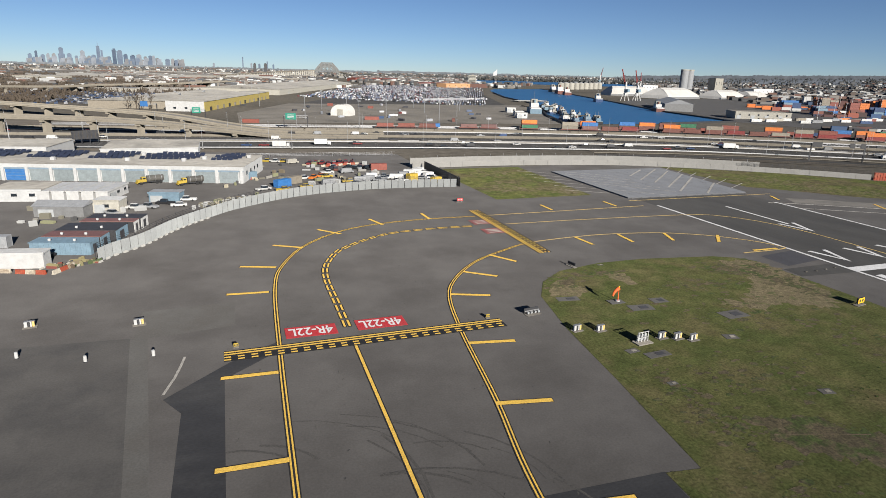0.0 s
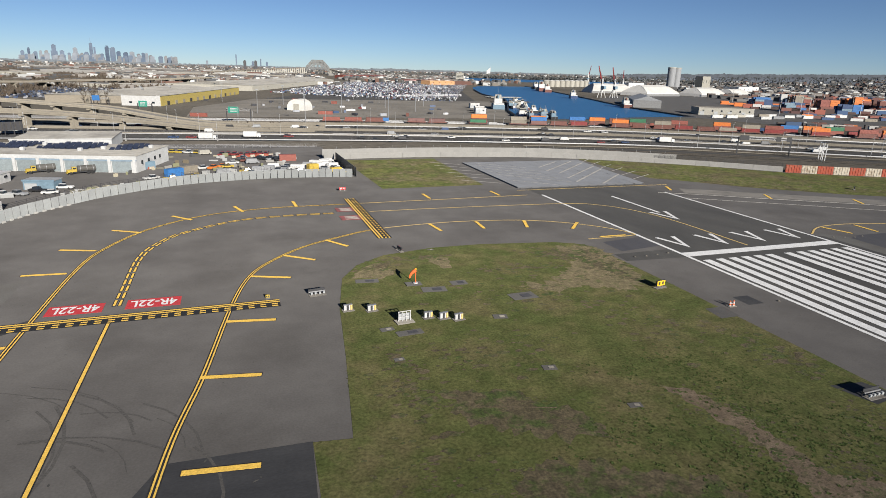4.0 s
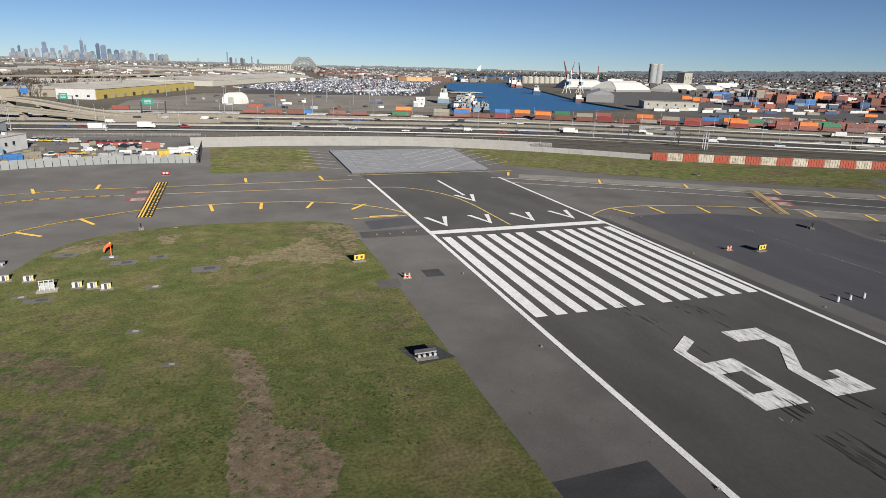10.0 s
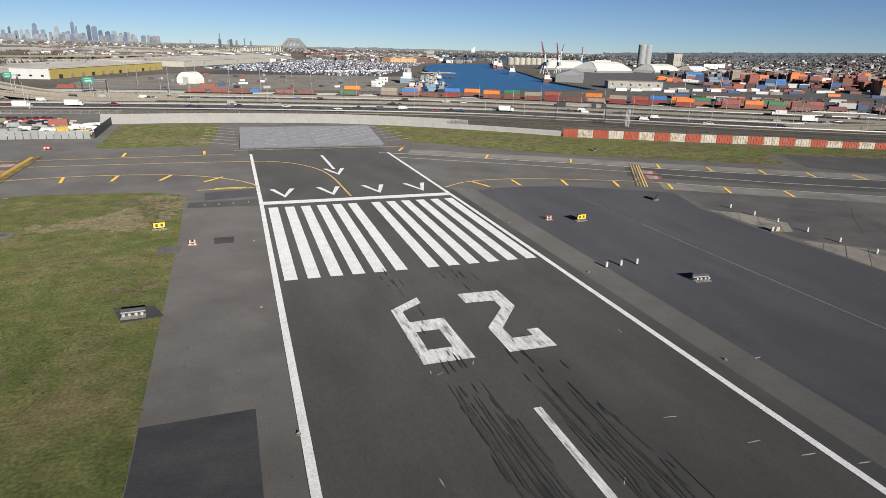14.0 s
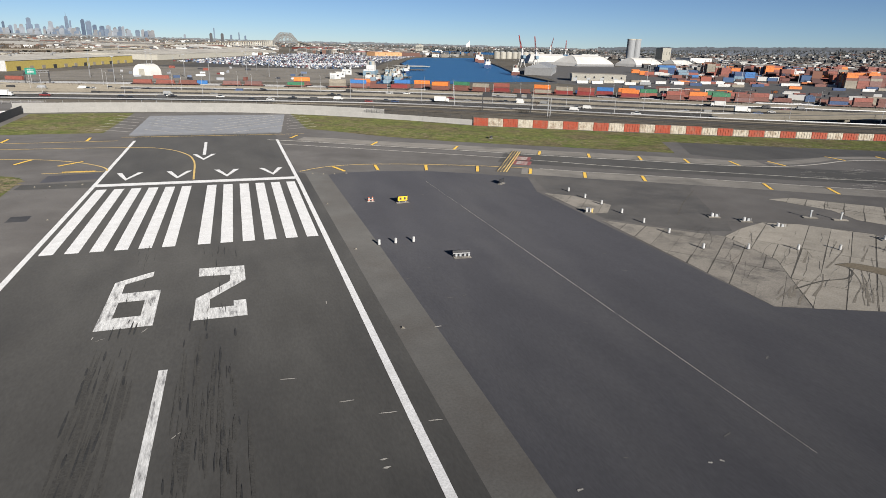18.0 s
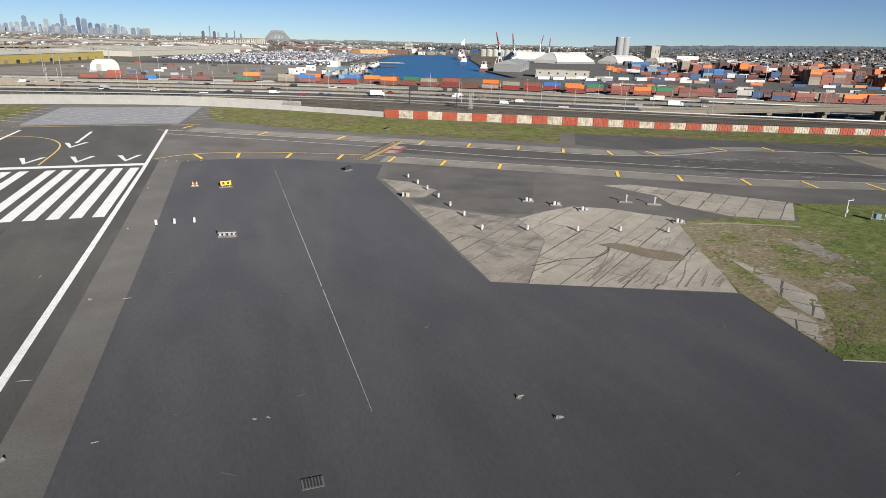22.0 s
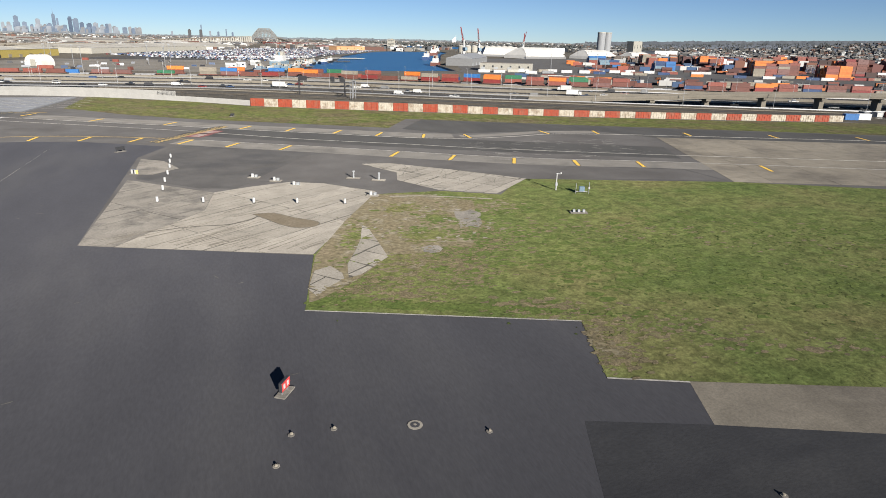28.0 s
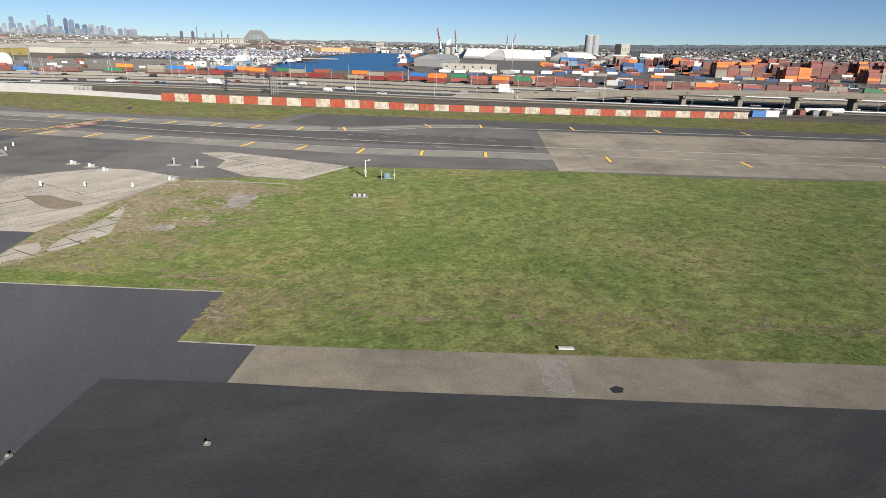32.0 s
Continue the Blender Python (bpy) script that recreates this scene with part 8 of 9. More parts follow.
for i in range(13):
    x, y = rnd.uniform(-260, 120), rnd.uniform(385, 660)
    if x > -110 + (y - 400) * 0.2 - 60 and not (-90 < x < -20 and 455 < y < 515) and x < 95 + (y - 380) * 0.25 and x > -200 + (y - 380) * 0.55:
        container(rnd.choice(("tan", "grey", "rust", "brown", "rust", "tan", "maroon")), pose(x, y, 0, 0, 0, rnd.choice((-14, 76)) + rnd.uniform(-4, 4)), rnd.choice((6.1, 12.2)), "yard trailers", "parked container or trailer in a gravel lot")
for x, y, L, D, H in ((102, 440, 10, 7, 5), (112, 466, 9, 7, 5), (128, 520, 10, 8, 5)):
    shed("quay_hut", pose(x, y, 0, 0, 0, -10), L, D, H, "c_white", "c_cream", "small white building on the quay", 2, 1)

# ------------------------------------------------------------ crowds of small far things, joined
SEA = [(-11 + math.sin(radians(b_)) * r_, -150 + math.cos(radians(b_)) * r_) for r_, bs in ((2560, range(18, 50, 2)), (3425, range(48, 16, -2))) for b_ in bs]
sheet("bay_water", SEA, 0.12, M["water"], "blue strip of open bay behind the port", "water")
t = thing("spit_tower", "tall beige office block on the far quay", "building", pose(668, 2000, 0, 0, 0, -20))
part("wall", bx((0, 0, 15), (26, 18, 30)), M["c_cream"], t)
for k in range(6):
    part("window_band", bx((0, -9.1, 4 + k * 4.5), (23, 0.3, 1.5)), M["glass"], t, "dark window band")
part("roof_house", bx((2, 0, 31.5), (9, 8, 3)), M["c_tan"], t)


def lift(x, y):
    """Height of the rising land behind the far shore."""
    dx, dy = x + 11, y + 150
    rr, b_ = math.hypot(dx, dy), math.degrees(math.atan2(dx, dy))
    return max(0.0, min(1.0, (rr - 3420) / 1180)) * (9 if b_ < 12 else 9 + 0.45 * (b_ - 12) if b_ < 32 else 18 + 2.2 * (b_ - 32))


def crowd(name, n, spot, size, mat, label, category, seed, taper=1.0, turn=None):
    rnd = random.Random(seed)
    verts, faces = [], []
    tries = 0
    while len(verts) < n * 8 and tries < n * 12:
        tries += 1
        p = spot(rnd)
        if p is None:
            continue
        x, y = p
        sx, sy, sz = size(rnd, x, y)
        a_ = (rnd.uniform(0, math.pi) if sx != sy else 0) if turn is None else turn
        c, s = math.cos(a_), math.sin(a_)
        i = len(verts)
        z_ = lift(x, y)
        for z, f in ((z_ - 1, 1), (z_ + sz, taper)):
            for u, v in ((-1, -1), (1, -1), (1, 1), (-1, 1)):
                uu, vv = u * sx / 2 * f, v * sy / 2 * f
                verts.append((x + uu * c - vv * s, y + uu * s + vv * c, z))
        faces += [(i + 4, i + 5, i + 6, i + 7), (i, i + 1, i + 5, i + 4), (i + 1, i + 2, i + 6, i + 5), (i + 2, i + 3, i + 7, i + 6), (i + 3, i, i + 4, i + 7)]
    me = bpy.data.meshes.new(name)
    me.from_pydata(verts, [], faces)
    me.materials.append(mat)
    tagged(new(name, me), label, category, "", "stuff")


def in_water(x, y):
    return inside((x, y), WATER)


carmat = island("car_colours", [(0.3, 0.3, 0.31), (0.14, 0.15, 0.17), (0.03, 0.03, 0.035), (0.2, 0.205, 0.22), (0.05, 0.08, 0.15), (0.13, 0.03, 0.03), (0.05, 0.05, 0.055), (0.62, 0.62, 0.62), (0.12, 0.15, 0.22), (0.5, 0.5, 0.5), (0.02, 0.02, 0.025), (0.3, 0.31, 0.33)], 0.4)


sheet("freight_yard", [(-150, 392), (60, 382), (118, 375), (132, 400), (200, 610), (215, 660), (-90, 660), (-150, 500)], 0.02, M["freight"], "grey-brown freight yard with scattered boxes", "ground")
sheet("terminal_yard", [(350, 300), (520, 210), (1100, -20), (1500, 500), (900, 1000), (560, 900), (440, 760), (410, 650), (350, 460), (322, 395)], 0.02, M["old_asphalt"], "worn grey-brown paving of the container terminal", "ground")


def lot(rnd):
    """Double rows of cars with lanes between them."""
    u, k = round(rnd.random() * 80) / 80, rnd.randrange(130)
    y = 655 + (k // 2) * 14.4 + (k % 2) * 5.2
    x = -112 + (y - 690) * 0.335 + u * (285 + (y - 690) * 0.07)
    return (x, y) if y > 846 - (x + 60) * 1.12 and not in_water(x + 6, y) else None


sheet("car_park", [(-80, 660), (190, 660), (300, 1000), (480, 1600), (240, 1640), (20, 900)], 0.0, M["road"], "asphalt parking ground of the car terminal", "ground")
crowd("parked_cars", 5600, lot, lambda r, x, y: (4.6, 1.85, 1.5), carmat, "endless rows of parked import cars", "cars", 3, 0.8, radians(71))


town_mat = island("far_town_colours", [(0.17, 0.16, 0.15), (0.1, 0.102, 0.106), (0.36, 0.36, 0.35), (0.15, 0.085, 0.065), (0.2, 0.18, 0.155), (0.075, 0.08, 0.086), (0.22, 0.2, 0.18), (0.08, 0.08, 0.08), (0.12, 0.1, 0.085), (0.09, 0.08, 0.07), (0.5, 0.5, 0.48), (0.11, 0.085, 0.07), (0.06, 0.06, 0.06)], 0.85)
roof_mat = island("warehouse_roofs", [(0.23, 0.222, 0.207), (0.15, 0.14, 0.122), (0.32, 0.312, 0.297), (0.15, 0.143, 0.132), (0.25, 0.23, 0.198), (0.105, 0.098, 0.09), (0.3, 0.287, 0.265), (0.13, 0.07, 0.055)], 0.85)
box_mat = island("terminal_boxes", [(0.3, 0.09, 0.05), (0.12, 0.05, 0.04), (0.06, 0.035, 0.03), (0.04, 0.07, 0.13), (0.16, 0.06, 0.05), (0.4, 0.13, 0.04), (0.09, 0.04, 0.035), (0.5, 0.49, 0.47), (0.1, 0.045, 0.04), (0.6, 0.18, 0.04), (0.05, 0.1, 0.2), (0.3, 0.09, 0.06), (0.12, 0.05, 0.04), (0.6, 0.59, 0.57), (0.19, 0.08, 0.05), (0.07, 0.04, 0.035), (0.2, 0.08, 0.06)], 0.7)


def far_town(rnd):
    b_, rr = rnd.uniform(-28, 62), 3440 + 1150 * rnd.random() ** 0.9
    x, y = -11 + math.sin(radians(b_)) * rr, -150 + math.cos(radians(b_)) * rr
    return None if in_water(x, y) or (b_ > 33 and rr > 3800) else (x, y)


def inland(rnd):
    y = rnd.uniform(1250, 3300)
    return rnd.uniform(-0.24 * y, 0.09 * y), y


crowd("far_houses", 9000, far_town, lambda r, x, y: (r.uniform(6, 20), r.uniform(6, 13), r.choice((5, 6, 6, 7, 8, 9, 14))), town_mat, "dense low houses and blocks along the far shore", "houses", 21)
crowd("inland_sheds", 1500, inland, lambda r, x, y: (r.choice((8, 10, 14, 24)), r.uniform(6, 12), r.uniform(3, 7)), town_mat, "low sheds and houses on the inland plain", "buildings", 26)
crowd("flat_warehouses", 80, lambda r: (lambda y: (r.uniform(-0.3 * y, 0.06 * y), y))(r.uniform(1900, 3300)), lambda r, x, y: (r.uniform(40, 150), r.uniform(18, 40), r.uniform(5, 9)), roof_mat, "wide low warehouses with pale flat roofs on the plain", "buildings", 27, 1.0, radians(-4))


def far_bank(rnd):
    b_, rr = rnd.uniform(7, 46), 1740 + 1700 * rnd.random() ** 0.8
    x, y = -11 + math.sin(radians(b_)) * rr, -150 + math.cos(radians(b_)) * rr
    return None if (x > 620 and y < 1900) or (17.5 < b_ < 33 and rr > 2250) or (38 < b_ and rr > 2500) else (x, y)


crowd("bank_houses", 4200, far_bank, lambda r, x, y: (r.uniform(6, 18), r.uniform(6, 12), r.choice((4, 5, 6, 6, 8, 11))), town_mat, "small houses and sheds behind the far quay", "houses", 28)
crowd("bank_warehouses", 60, far_bank, lambda r, x, y: (r.uniform(40, 110), r.uniform(16, 30), r.uniform(6, 11)), roof_mat, "long pale sheds behind the far quay", "buildings", 29, 1.0, radians(10))
crowd("far_sheds", 260, lambda r: (lambda y: (r.uniform(-0.42 * y - 150, -0.12 * y - 40), y))(r.uniform(900, 3200)), lambda r, x, y: (r.uniform(8, 46), r.uniform(6, 16), r.uniform(3, 7)), town_mat, "scattered industrial sheds on the plain", "buildings", 22)
crowd("far_sheds", 1500, lambda r: (lambda y: (r.uniform(0.62 * y + 240, 1.45 * y + 500), y))(r.uniform(760, 2600)), lambda r, x, y: (r.uniform(8, 30), r.uniform(5, 16), r.uniform(3, 8)), town_mat, "crowded port sheds and trailers", "buildings", 23, 1.0, radians(-12))
trailer_mat = island("trailer_colours", [(0.5, 0.49, 0.47), (0.07, 0.065, 0.065), (0.2, 0.07, 0.05), (0.12, 0.05, 0.04), (0.05, 0.05, 0.055), (0.42, 0.41, 0.39), (0.05, 0.09, 0.17), (0.28, 0.26, 0.22), (0.09, 0.07, 0.06), (0.45, 0.15, 0.045), (0.03, 0.03, 0.035)], 0.7)
LANE_OFFS = [walk_along(offset(HW, o), 4.0) for o in (104, 118, 126, 141, 149, 165, 173)]


def trailer_spot(rnd):
    q = rnd.choice(rnd.choice(LANE_OFFS))[0]
    return (q[0], q[1]) if 335 < q[0] < 900 and not (355 < q[0] < 470 and q[1] > 395) else None


crowd("parked_trailers", 340, trailer_spot, lambda r, x, y: (r.choice((12.5, 12.5, 7, 9)), 2.5, r.choice((3.6, 3.9, 1.6, 2.8))), trailer_mat, "rows of trailers and trucks parked beside the railway", "trailers", 82, 1.0, radians(-27))


def terminal_lane(rnd):
    u, v = rnd.randrange(36) * 13.0, rnd.randrange(9) * 30 + rnd.choice((0, 3.2))
    return 520 + u * 0.913 + v * 0.407, 470 - u * 0.407 + v * 0.913


crowd("terminal_clutter", 330, terminal_lane, lambda r, x, y: (12.2, 2.5, r.choice((2.6, 2.7, 5.3))), box_mat, "rows of trailers and boxes in the terminal", "containers", 24, 1.0, radians(-24))
crowd("lot_clutter", 26, lambda r: (lambda y: (r.uniform(-0.35 * y + 60, 0.2 * y - 10), y))(r.uniform(390, 640)), lambda r, x, y: (r.choice((4.5, 5, 6)), 2.0, r.choice((1.5, 1.6, 2.0))), carmat, "parked cars and trailers in gravel lots", "vehicles", 25)
van_white = surf("van_white", (0.5, 0.5, 0.5), (0.42, 0.42, 0.43), 0.05, 0.4, 0.6, 0.0, amount=0.2)
crowd("parked_vans", 70, lambda r: (lambda k: (97 + k * 126 + r.choice((0, 3)), 760 + k * 61 - r.choice((0, 9))))(r.randrange(44) / 43), lambda r, x, y: (6.5, 2.3, 2.7), van_white, "row of white vans along the edge of the car terminal", "vans", 74, 0.9, radians(74))

def mast(h):
    t = thing("light_mast", "tall thin grey floodlight mast in the port", "light mast")
    part("pole", cyl(bmesh.new(), (0, 0, h / 2), 0.3, h, 0.18, 6), M["steel"], t)
    part("lamp_crown", cyl(bmesh.new(), (0, 0, h), 1.4, 0.5, 1.0, 8), M["grey_metal"], t)
    return t


rnd = random.Random(13)
for i in range(46):
    y = rnd.uniform(330, 1000)
    x = rnd.choice((rnd.uniform(-0.25 * y, 0.2 * y), rnd.uniform(0.55 * y + 180, 0.6 * y + 560)))
    if not in_water(x, y):
        place("mast", lambda: mast(19), pose(x, y, 0), "port light masts")

# bare winter trees and scrub, far woods
def scrub(name, n, spot, hmin, hmax, mat, label, seed):
    rnd = random.Random(seed)
    verts, faces = [], []
    k = 0
    while k < n:
        p = spot(rnd)
        k += 1
        if p is None:
            continue
        x, y = p
        h, z_ = rnd.uniform(hmin, hmax), lift(x, y)
        for _ in range(9):
            a_, e = rnd.uniform(0, 6.28), rnd.uniform(0.1, 1)
            r = h * 0.42 * math.sqrt(e)
            cx, cy, cz = x + math.cos(a_) * r, y + math.sin(a_) * r, h * (0.25 + 0.75 * rnd.random() * (1.2 - e * 0.5))
            s = h * rnd.uniform(0.1, 0.22)
            i = len(verts)
            for d in range(3):
                verts.append((cx + rnd.uniform(-s, s), cy + rnd.uniform(-s, s), z_ + max(0, cz + rnd.uniform(-s, s) * 0.9)))
            verts.append((x, y, z_))
            faces += [(i, i + 1, i + 2), (i, i + 1, i + 3)]
    me = bpy.data.meshes.new(name)
    me.from_pydata(verts, [], faces)
    me.materials.append(mat)
    tagged(new(name, me), label, "trees", "", "stuff")


M["twig"] = surf("bare_twigs", (0.06, 0.046, 0.034), (0.1, 0.08, 0.06), 0.1, 2.0, 0.9, 0.0)
# far trees: twig brown replaced by a paler grey that imitates haze
M["wood_far"] = surf("hazy_far_woodland", (0.078, 0.084, 0.082), (0.108, 0.11, 0.103), 0.01, 0.2, 0.95, 0.0)
def clear_plain(p):
    """No growth where the long warehouses and their yards stand."""
    x, y = p
    return None if (x > -330 and y < 840) or (x > -190 - (y - 840) * 0.1 and y < 1500) else p


scrub("scrub", 6500, lambda r: clear_plain((lambda y: (r.uniform(-0.7 * y - 60, -0.2 * y - 10), y))(r.uniform(520, 2600))), 1.5, 5, M["twig"], "bare brown scrub and winter trees", 31)
scrub("verge_scrub", 420, lambda r: (lambda w_: (w_[0][0] + r.uniform(-6, 6), w_[0][1] + r.uniform(-7, 7)))(r.choice(STAND.setdefault("verge", [w_ for w_ in walk_along(offset(HW, 46), 3) if -330 < w_[0][0] < 500]))), 0.6, 1.8, M["twig"], "dry brown weeds along the motorway verge", 32)
scrub("shore_trees", 5200, lambda r: (lambda b_, rr: (-11 + math.sin(radians(b_)) * rr, -150 + math.cos(radians(b_)) * rr))(r.uniform(-28, 62), r.uniform(3440, 4600)), 8, 15, M["wood_far"], "bare trees among the far houses, coloured in haze grey", 33)


BANDS = (640, 700, 790, 905, 1060, 1240, 1480, 1760, 2100, 2500, 2950)
scrub("tree_belt", 5200, lambda r: clear_plain((lambda y: (r.uniform(-0.72 * y - 40, -0.16 * y - 30), y + r.gauss(0, 0.012 * y)))(r.choice(BANDS))), 3.5, 8, M["twig"], "belts of bare brown trees across the plain", 36)


def bare_tree(x, y, h):
    t = thing("tree", "bare brown winter tree with a wide crown", "tree", pose(x, y, 0), "bare trees")
    rnd = random.Random(int(x * 7 + y))
    part("trunk", cyl(bmesh.new(), (0, 0, h * 0.2), h * 0.03, h * 0.42, h * 0.02, 8), M["twig"], t)
    bm = bmesh.new()
    tips = [(Vector((0, 0, h * 0.35)), Vector((0, 0, 1)), h * 0.3, h * 0.014)]
    for lev in range(4):
        nxt = []
        for p, d, ln, w in tips:
            for _ in range(3 if lev else 5):
                dd = (d + Vector((rnd.uniform(-1, 1), rnd.uniform(-1, 1), rnd.uniform(-0.2, 0.5))) * 0.8).normalized()
                q = p + dd * ln * rnd.uniform(0.6, 1)
                bar_between(bm, p, q, w)
                nxt.append((q, dd, ln * 0.68, w * 0.62))
        tips = nxt
    part("crown", bm, M["twig"], t)


for x, y, h in ((-238, 545, 17), (-229, 560, 15), (-224, 523, 13), (-232, 529, 14), (-243, 532, 14), (178, 150, 6), (171, 153, 5.5)):
    bare_tree(x, y, h)

# ------------------------------------------------------------ distant bridge and skyline
BX, BY = 300, 2990
t = thing("bay_bridge", "grey steel arch bridge with a long pier-borne approach", "bridge", pose(BX, BY, 0, 0, 0, -6))
part("deck", bx((0, 0, 28), (126, 14, 3.4)), M["c_bridge"], t, "grey steel deck")
LEFT = [Vector((-54 - 364 * f, -40 * f - 760 * f ** 1.6, 29 - 22 * f ** 1.3)) for f in [k / 40 for k in range(41)]]
RIGHT = [Vector((54 + 80 * f, -190 * f ** 1.3, 28 - 20 * f)) for f in [k / 12 for k in range(13)]]
for run in (LEFT, RIGHT):
    for p, q in zip(run, run[1:]):
        bm = bmesh.new()
        bar_between(bm, p, q, 10, 3.0)
        part("approach_span", bm, M["c_tan"], t)
        part("pier", bx((p.x, p.y, p.z / 2), (5.5, 9, p.z)), M["c_cream"], t, "pale concrete pier")
for y in (-7, 7):
    bm = bmesh.new()
    n = 18
    top = lambda g: 30 + min(36, 62 * (1 - abs(g)) ** 0.9)
    low = lambda g: 12 + 36 * (1 - abs(g) ** 1.7)
    for k in range(n):
        g0, g1 = -1 + 2 * k / n, -1 + 2 * (k + 1) / n
        x0, x1 = g0 * 57, g1 * 57
        bar_between(bm, (x0, y, top(g0)), (x1, y, top(g1)), 4.0)
        bar_between(bm, (x0, y, low(g0)), (x1, y, low(g1)), 4.0)
        bar_between(bm, (x0, y, low(g0)), (x1, y, top(g1)), 2.4)
        bar_between(bm, (x0, y, top(g0)), (x1, y, low(g1)), 2.4)
        if k:
            bar_between(bm, (x0, y, top(g0)), (x0, y, min(low(g0), 28)), 3.4)
    part("arch", bm, M["c_bridge"], t, "grey steel crescent arch truss")

# distance haze is mixed into these base colours: bluish, greyed, low in contrast
TOWERS = dict(blue=surf("hazy_skyline_glass", (0.115, 0.15, 0.205), (0.15, 0.185, 0.235), 0.01, 0.05, 0.9, 0.0, amount=0.15, random_tint=0.12),
              pale=surf("hazy_skyline_stone", (0.2, 0.222, 0.255), (0.24, 0.26, 0.285), 0.01, 0.05, 0.9, 0.0, amount=0.15, random_tint=0.12),
              tan=surf("hazy_skyline_brick", (0.175, 0.18, 0.19), (0.21, 0.21, 0.215), 0.01, 0.05, 0.9, 0.0, amount=0.15, random_tint=0.12),
              dark=surf("hazy_skyline_dark_glass", (0.07, 0.098, 0.145), (0.09, 0.118, 0.165), 0.01, 0.05, 0.9, 0.0, amount=0.15, random_tint=0.12))
C0 = Vector((-11, -150))


def at_bearing(deg, r):
    return C0[0] + math.sin(radians(deg)) * r, C0[1] + math.cos(radians(deg)) * r


def tower(deg, w, up, tone, kind="", r=None, turn=0.0):
    """A far tower whose top stands 'up' degrees over eye level; w is its breadth in metres."""
    r = r or 5060 / math.cos(radians(19.6 - deg))
    x, y = at_bearing(deg, r)
    h = 34 + math.tan(radians(up)) * r
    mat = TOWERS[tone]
    t = thing("skyscraper", {"blue": "distant glass skyscraper coloured in hazy blue-grey", "pale": "distant pale stone skyscraper with haze in its colour", "tan": "distant brick tower block, its tan hazed to grey", "dark": "distant dark glass skyscraper with blue haze in its colour"}[tone], "skyscraper", pose(x, y, 0, 0, 0, -deg + turn), "skyline towers")
    if kind == "spire":
        bm = bmesh.new()
        cube(bm, (0, 0, h * 0.41), (w, w, h * 0.82), taper=0.68)
        part("shaft", bm, mat, t)
        part("mast", cyl(bmesh.new(), (0, 0, h * 0.91), w * 0.07, h * 0.2, w * 0.02, 6), mat, t)
    elif kind == "needle":
        part("shaft", bx((0, 0, h / 2), (w, w, h)), mat, t)
    elif kind == "step":
        part("shaft", bx((0, 0, h * 0.33), (w * 1.35, w, h * 0.66)), mat, t)
        part("top", bx((0, 0, h * 0.81), (w * 0.92, w * 0.8, h * 0.3)), mat, t)
        part("crown", bx((0, 0, h * 0.98), (w * 0.45, w * 0.45, h * 0.04)), mat, t)
    else:
        part("shaft", bx((0, 0, h * 0.47), (w, w * 0.8, h * 0.94)), mat, t)
        part("top", bx((w * 0.08, 0, h * 0.97), (w * 0.6, w * 0.6, h * 0.06)), mat, t)


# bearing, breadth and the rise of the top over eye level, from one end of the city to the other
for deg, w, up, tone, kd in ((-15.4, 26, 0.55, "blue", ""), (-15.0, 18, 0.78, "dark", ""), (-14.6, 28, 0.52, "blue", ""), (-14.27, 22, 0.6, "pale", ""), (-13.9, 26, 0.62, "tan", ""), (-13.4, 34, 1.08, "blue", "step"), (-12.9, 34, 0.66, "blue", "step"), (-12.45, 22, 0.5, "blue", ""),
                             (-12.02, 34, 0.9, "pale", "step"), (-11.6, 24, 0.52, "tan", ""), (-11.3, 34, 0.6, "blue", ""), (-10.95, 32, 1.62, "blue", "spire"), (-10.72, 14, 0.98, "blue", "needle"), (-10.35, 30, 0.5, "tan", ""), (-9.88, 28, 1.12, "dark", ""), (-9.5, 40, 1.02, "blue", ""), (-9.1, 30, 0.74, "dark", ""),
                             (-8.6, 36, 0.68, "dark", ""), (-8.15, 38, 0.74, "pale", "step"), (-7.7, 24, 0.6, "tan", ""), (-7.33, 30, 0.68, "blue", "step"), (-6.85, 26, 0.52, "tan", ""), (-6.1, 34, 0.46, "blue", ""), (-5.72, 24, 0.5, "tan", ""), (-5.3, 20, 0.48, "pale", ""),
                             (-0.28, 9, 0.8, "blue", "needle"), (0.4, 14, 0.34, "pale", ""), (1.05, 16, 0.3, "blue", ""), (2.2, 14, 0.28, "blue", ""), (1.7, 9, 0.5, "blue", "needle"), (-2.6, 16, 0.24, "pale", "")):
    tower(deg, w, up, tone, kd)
for x, y in ((-34, 3020), (15, 3022)):
    t = thing("tower_block", "dark slab tower standing apart before the skyline", "tower block", pose(x, y, 0))
    part("shaft", bx((0, 0, 26), (13, 13, 52)), M["c_tar"], t)
    part("roof_house", bx((0, 0, 54), (8, 8, 4)), M["c_tar"], t)
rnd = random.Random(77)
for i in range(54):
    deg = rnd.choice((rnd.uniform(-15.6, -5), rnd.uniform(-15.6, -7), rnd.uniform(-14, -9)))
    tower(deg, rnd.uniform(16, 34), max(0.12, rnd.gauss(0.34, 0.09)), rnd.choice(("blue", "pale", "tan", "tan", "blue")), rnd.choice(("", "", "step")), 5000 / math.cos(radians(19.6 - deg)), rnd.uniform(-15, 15))


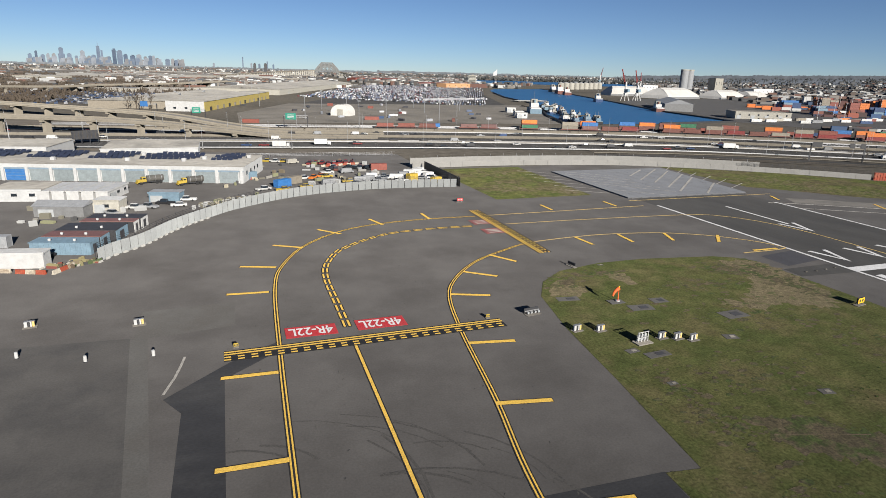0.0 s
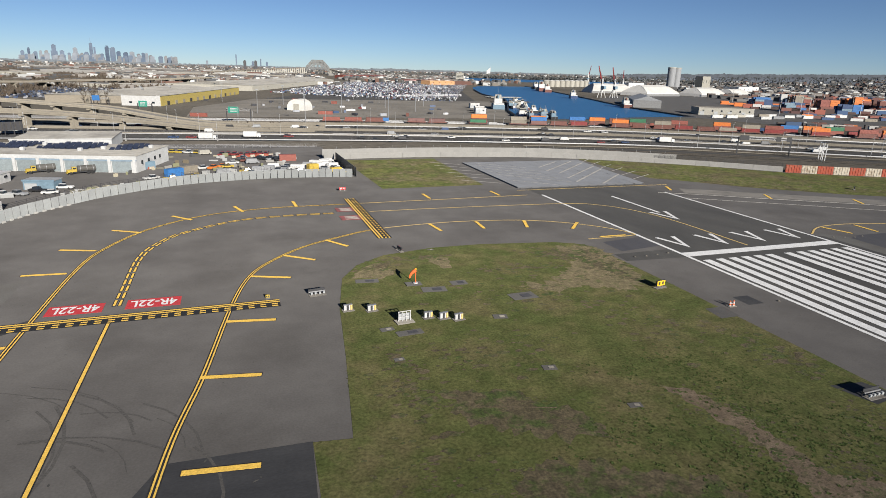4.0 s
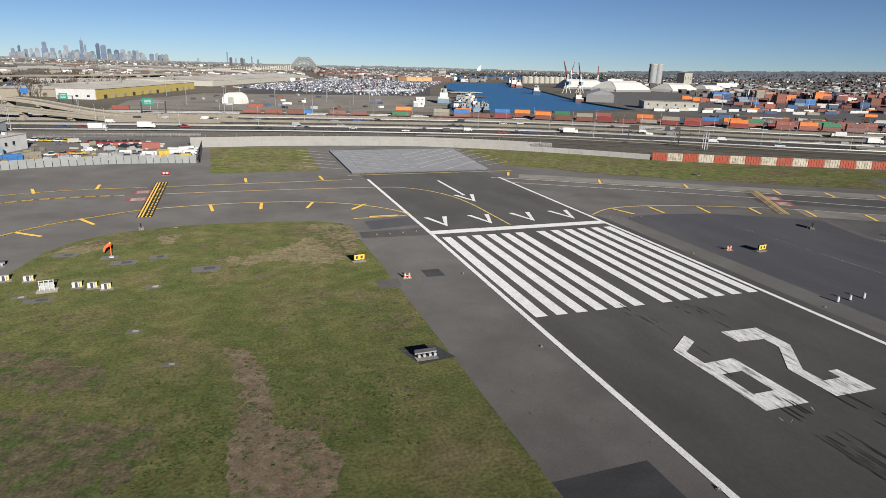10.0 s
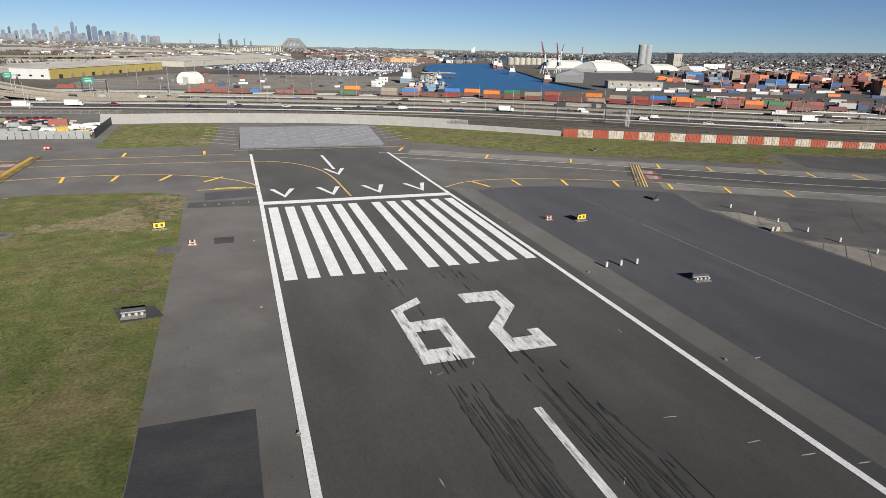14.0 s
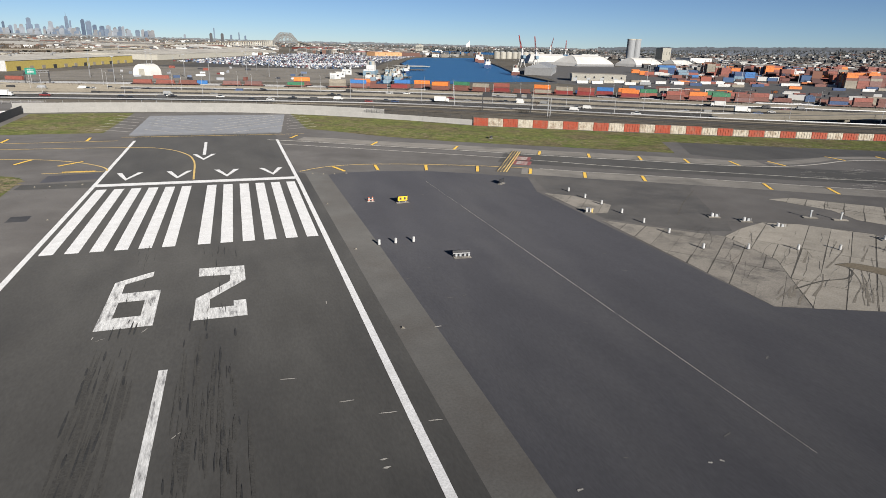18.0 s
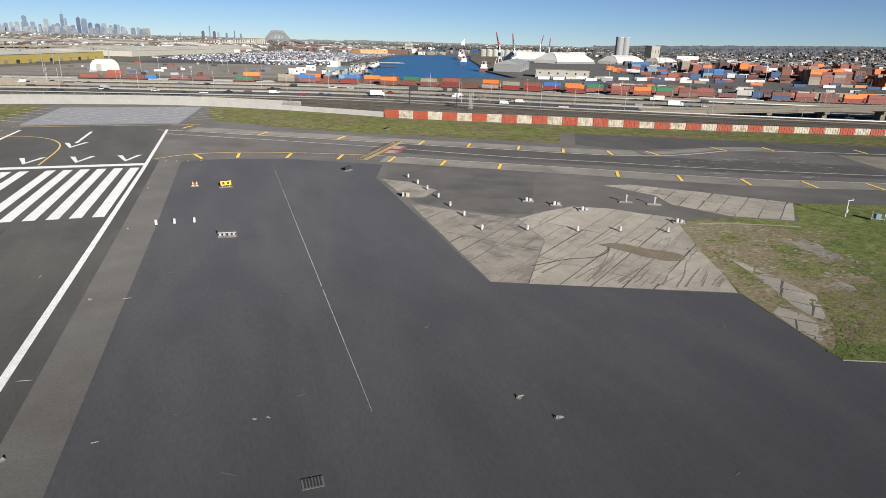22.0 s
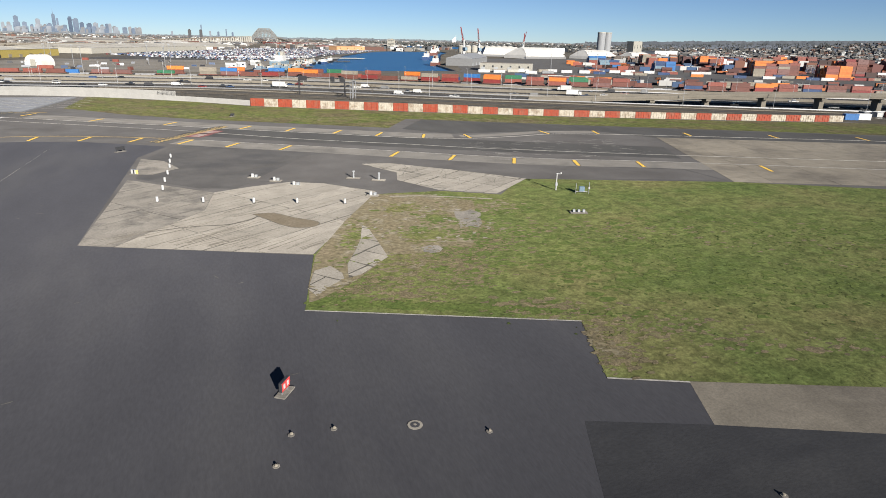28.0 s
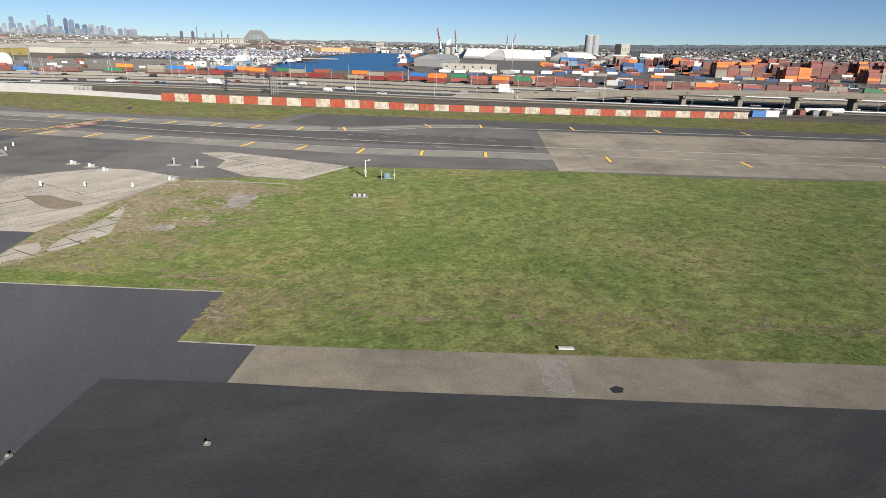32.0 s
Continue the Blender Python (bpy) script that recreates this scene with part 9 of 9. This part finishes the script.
def ridge(name, b0, b1, r, hs, mat, label, step=0.05):
    bm = bmesh.new()
    prev = None
    n = int((b1 - b0) / step)
    for k in range(n + 1):
        d = b0 + (b1 - b0) * k / n
        rr = r(d)
        x, y = at_bearing(d, rr)
        z = hs(d) + 6 * noise.noise(Vector((d * 0.9, 0, 1))) + 4 * noise.noise(Vector((d * 5, 0, 2))) + 5 * abs(noise.noise(Vector((d * 17, 0, 3))))
        cur = (bm.verts.new((x, y, -1)), bm.verts.new((x, y, z)))
        if prev:
            bm.faces.new((prev[0], cur[0], cur[1], prev[1]))
        prev = cur
    tagged(link_mesh(name, bm, mat), label, "backdrop", "", "structure")


depth_at = lambda d: 4700 / math.cos(radians(min(40, max(-38, d - 20))))
# aerial haze of the ridges is painted into their grey-blue base colour
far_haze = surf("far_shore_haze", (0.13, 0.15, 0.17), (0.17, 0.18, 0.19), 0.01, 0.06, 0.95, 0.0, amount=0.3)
near_left = lambda d: 4330 / math.cos(radians(min(40, max(-38, d - 20))))
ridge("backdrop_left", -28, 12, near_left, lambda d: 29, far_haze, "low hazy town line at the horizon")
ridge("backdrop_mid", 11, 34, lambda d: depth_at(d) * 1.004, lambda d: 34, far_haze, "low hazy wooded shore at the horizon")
# hill colour lightened towards blue to stand in for haze
hill = surf("hazy_far_hill", (0.092, 0.104, 0.122), (0.118, 0.128, 0.144), 0.004, 0.02, 0.95, 0.0, amount=0.3)
ridge("backdrop_hill", 33, 70, lambda d: depth_at(d) * 1.008, lambda d: 42 + 2.5 * max(0, min(d, 56) - 32), hill, "long low hill at the horizon, coloured in hazy blue-grey")
# land that climbs from the far shore to the horizon, in the hill's hazed colour
bm = bmesh.new()
grid = [[bm.verts.new((*at_bearing(b_, 3420 + k * 235), lift(*at_bearing(b_, 3420 + k * 235)) - 1.0)) for k in range(6)] for b_ in range(-28, 66, 2)]
for ga, gb in zip(grid, grid[1:]):
    for k in range(5):
        bm.faces.new((ga[k], ga[k + 1], gb[k + 1], gb[k]))
bmesh.ops.recalc_face_normals(bm, faces=bm.faces)
tagged(link_mesh("far_rise", bm, hill), "wooded and built-up land in haze grey, rising behind the far shore", "backdrop", "", "structure")
x, y = at_bearing(21.6, 4600)
t = thing("white_ramp_tower", "white sloping structure on the far shore", "building", pose(x, y, 0, 0, 0, -20))
bm = bmesh.new()
prism(bm, [(-13, -5), (14, -5), (14, 5), (-13, 5)], 0, 42)
for v in bm.verts:
    if v.co.z > 1:
        v.co.z += 1.6 * max(0, v.co.x)
part("block", bm, M["c_white"], t)
part("mast", cyl(bmesh.new(), (12, 0, 50), 1.6, 40, 1, 8), M["c_white"], t)

clut = island("yard_clutter_colours", [(0.3, 0.3, 0.29), (0.12, 0.1, 0.07), (0.17, 0.17, 0.1), (0.3, 0.27, 0.2), (0.14, 0.13, 0.1), (0.06, 0.06, 0.06), (0.2, 0.19, 0.17), (0.26, 0.25, 0.23)], 0.8)
crowd("yard_clutter", 90, lambda r: (lambda f: (-166 + f * 16 + r.gauss(0, 1.2), 96 + f * 12 + r.gauss(0, 1.2)))(r.random()), lambda r, x, y: (r.uniform(0.5, 2.2), r.uniform(0.3, 1.2), r.uniform(0.4, 1.6)), clut, "pallets, posts and materials heaped inside the fence", "clutter", 71)
crowd("yard_clutter", 80, lambda r: (r.uniform(-160, -90), r.uniform(126, 186)) if r.random() < 0.7 else (r.uniform(-212, -182), r.uniform(82, 106)), lambda r, x, y: (r.uniform(0.6, 3.5), r.uniform(0.4, 1.5), r.uniform(0.3, 1.5)), clut, "scattered pallets, drums and materials in the yard", "clutter", 72)
heap = island("heap_colours", [(0.06, 0.08, 0.035), (0.16, 0.13, 0.08), (0.3, 0.28, 0.24), (0.08, 0.06, 0.04), (0.18, 0.155, 0.08), (0.05, 0.05, 0.05), (0.16, 0.05, 0.04)], 0.8)
crowd("yard_clutter", 46, lambda r: (lambda f: (-193.5 + f * 9 + r.gauss(0, 0.7), 44.6 + 2.2 * f + r.gauss(0, 0.8)))(r.random()), lambda r, x, y: (r.uniform(0.5, 2.4), r.uniform(0.15, 0.6), r.uniform(0.2, 0.9)), heap, "heap of timber, posts and green netting at the yard gate", "clutter", 75)
park("black", "pickup", -195.6, 51.0, 60)
dark_cars = island("dark_car_colours", [(0.03, 0.03, 0.035), (0.06, 0.08, 0.13), (0.02, 0.02, 0.025), (0.12, 0.13, 0.15), (0.05, 0.05, 0.055), (0.03, 0.05, 0.1), (0.28, 0.28, 0.29), (0.08, 0.08, 0.085)], 0.4)
plain_cars = lambda r: (lambda y: (r.uniform(-0.5 * y - 60, -0.16 * y - 60), y))(620 + round(r.random() * 16) * 22)
crowd("parked_cars", 1500, plain_cars, lambda r, x, y: (4.6, 1.85, 1.5), dark_cars, "rows of parked cars on the plain", "cars", 73, 0.8, radians(76))
scrub("bank_trees", 2600, far_bank, 5, 11, M["wood_far"], "bare trees among the quayside houses, coloured in haze grey", 35)
scrub("belt_woods", 1800, lambda r: at_bearing(r.uniform(8, 40), r.uniform(3440, 3620)), 10, 20, M["wood_far"], "bare woods along the far shore, coloured in haze grey", 34)


def terminal_spot(rnd):
    """Long rows of boxes in the terminal, with lanes between them."""
    u, v = round(rnd.uniform(0, 34)) * 12.8, round(rnd.uniform(0, 15)) * 26 + rnd.choice((0, 0, 8))
    a_ = radians(-24)
    return 690 + u * math.cos(a_) - v * math.sin(a_), 420 + u * math.sin(a_) + v * math.cos(a_)


crowd("container_rows", 420, terminal_spot, lambda r, x, y: (12.2, 7.6, r.choice((2.75, 5.5, 8.25, 11.0, 13.75))), box_mat, "long rows of stacked containers deep in the terminal", "containers", 81, 1.0, radians(-24))
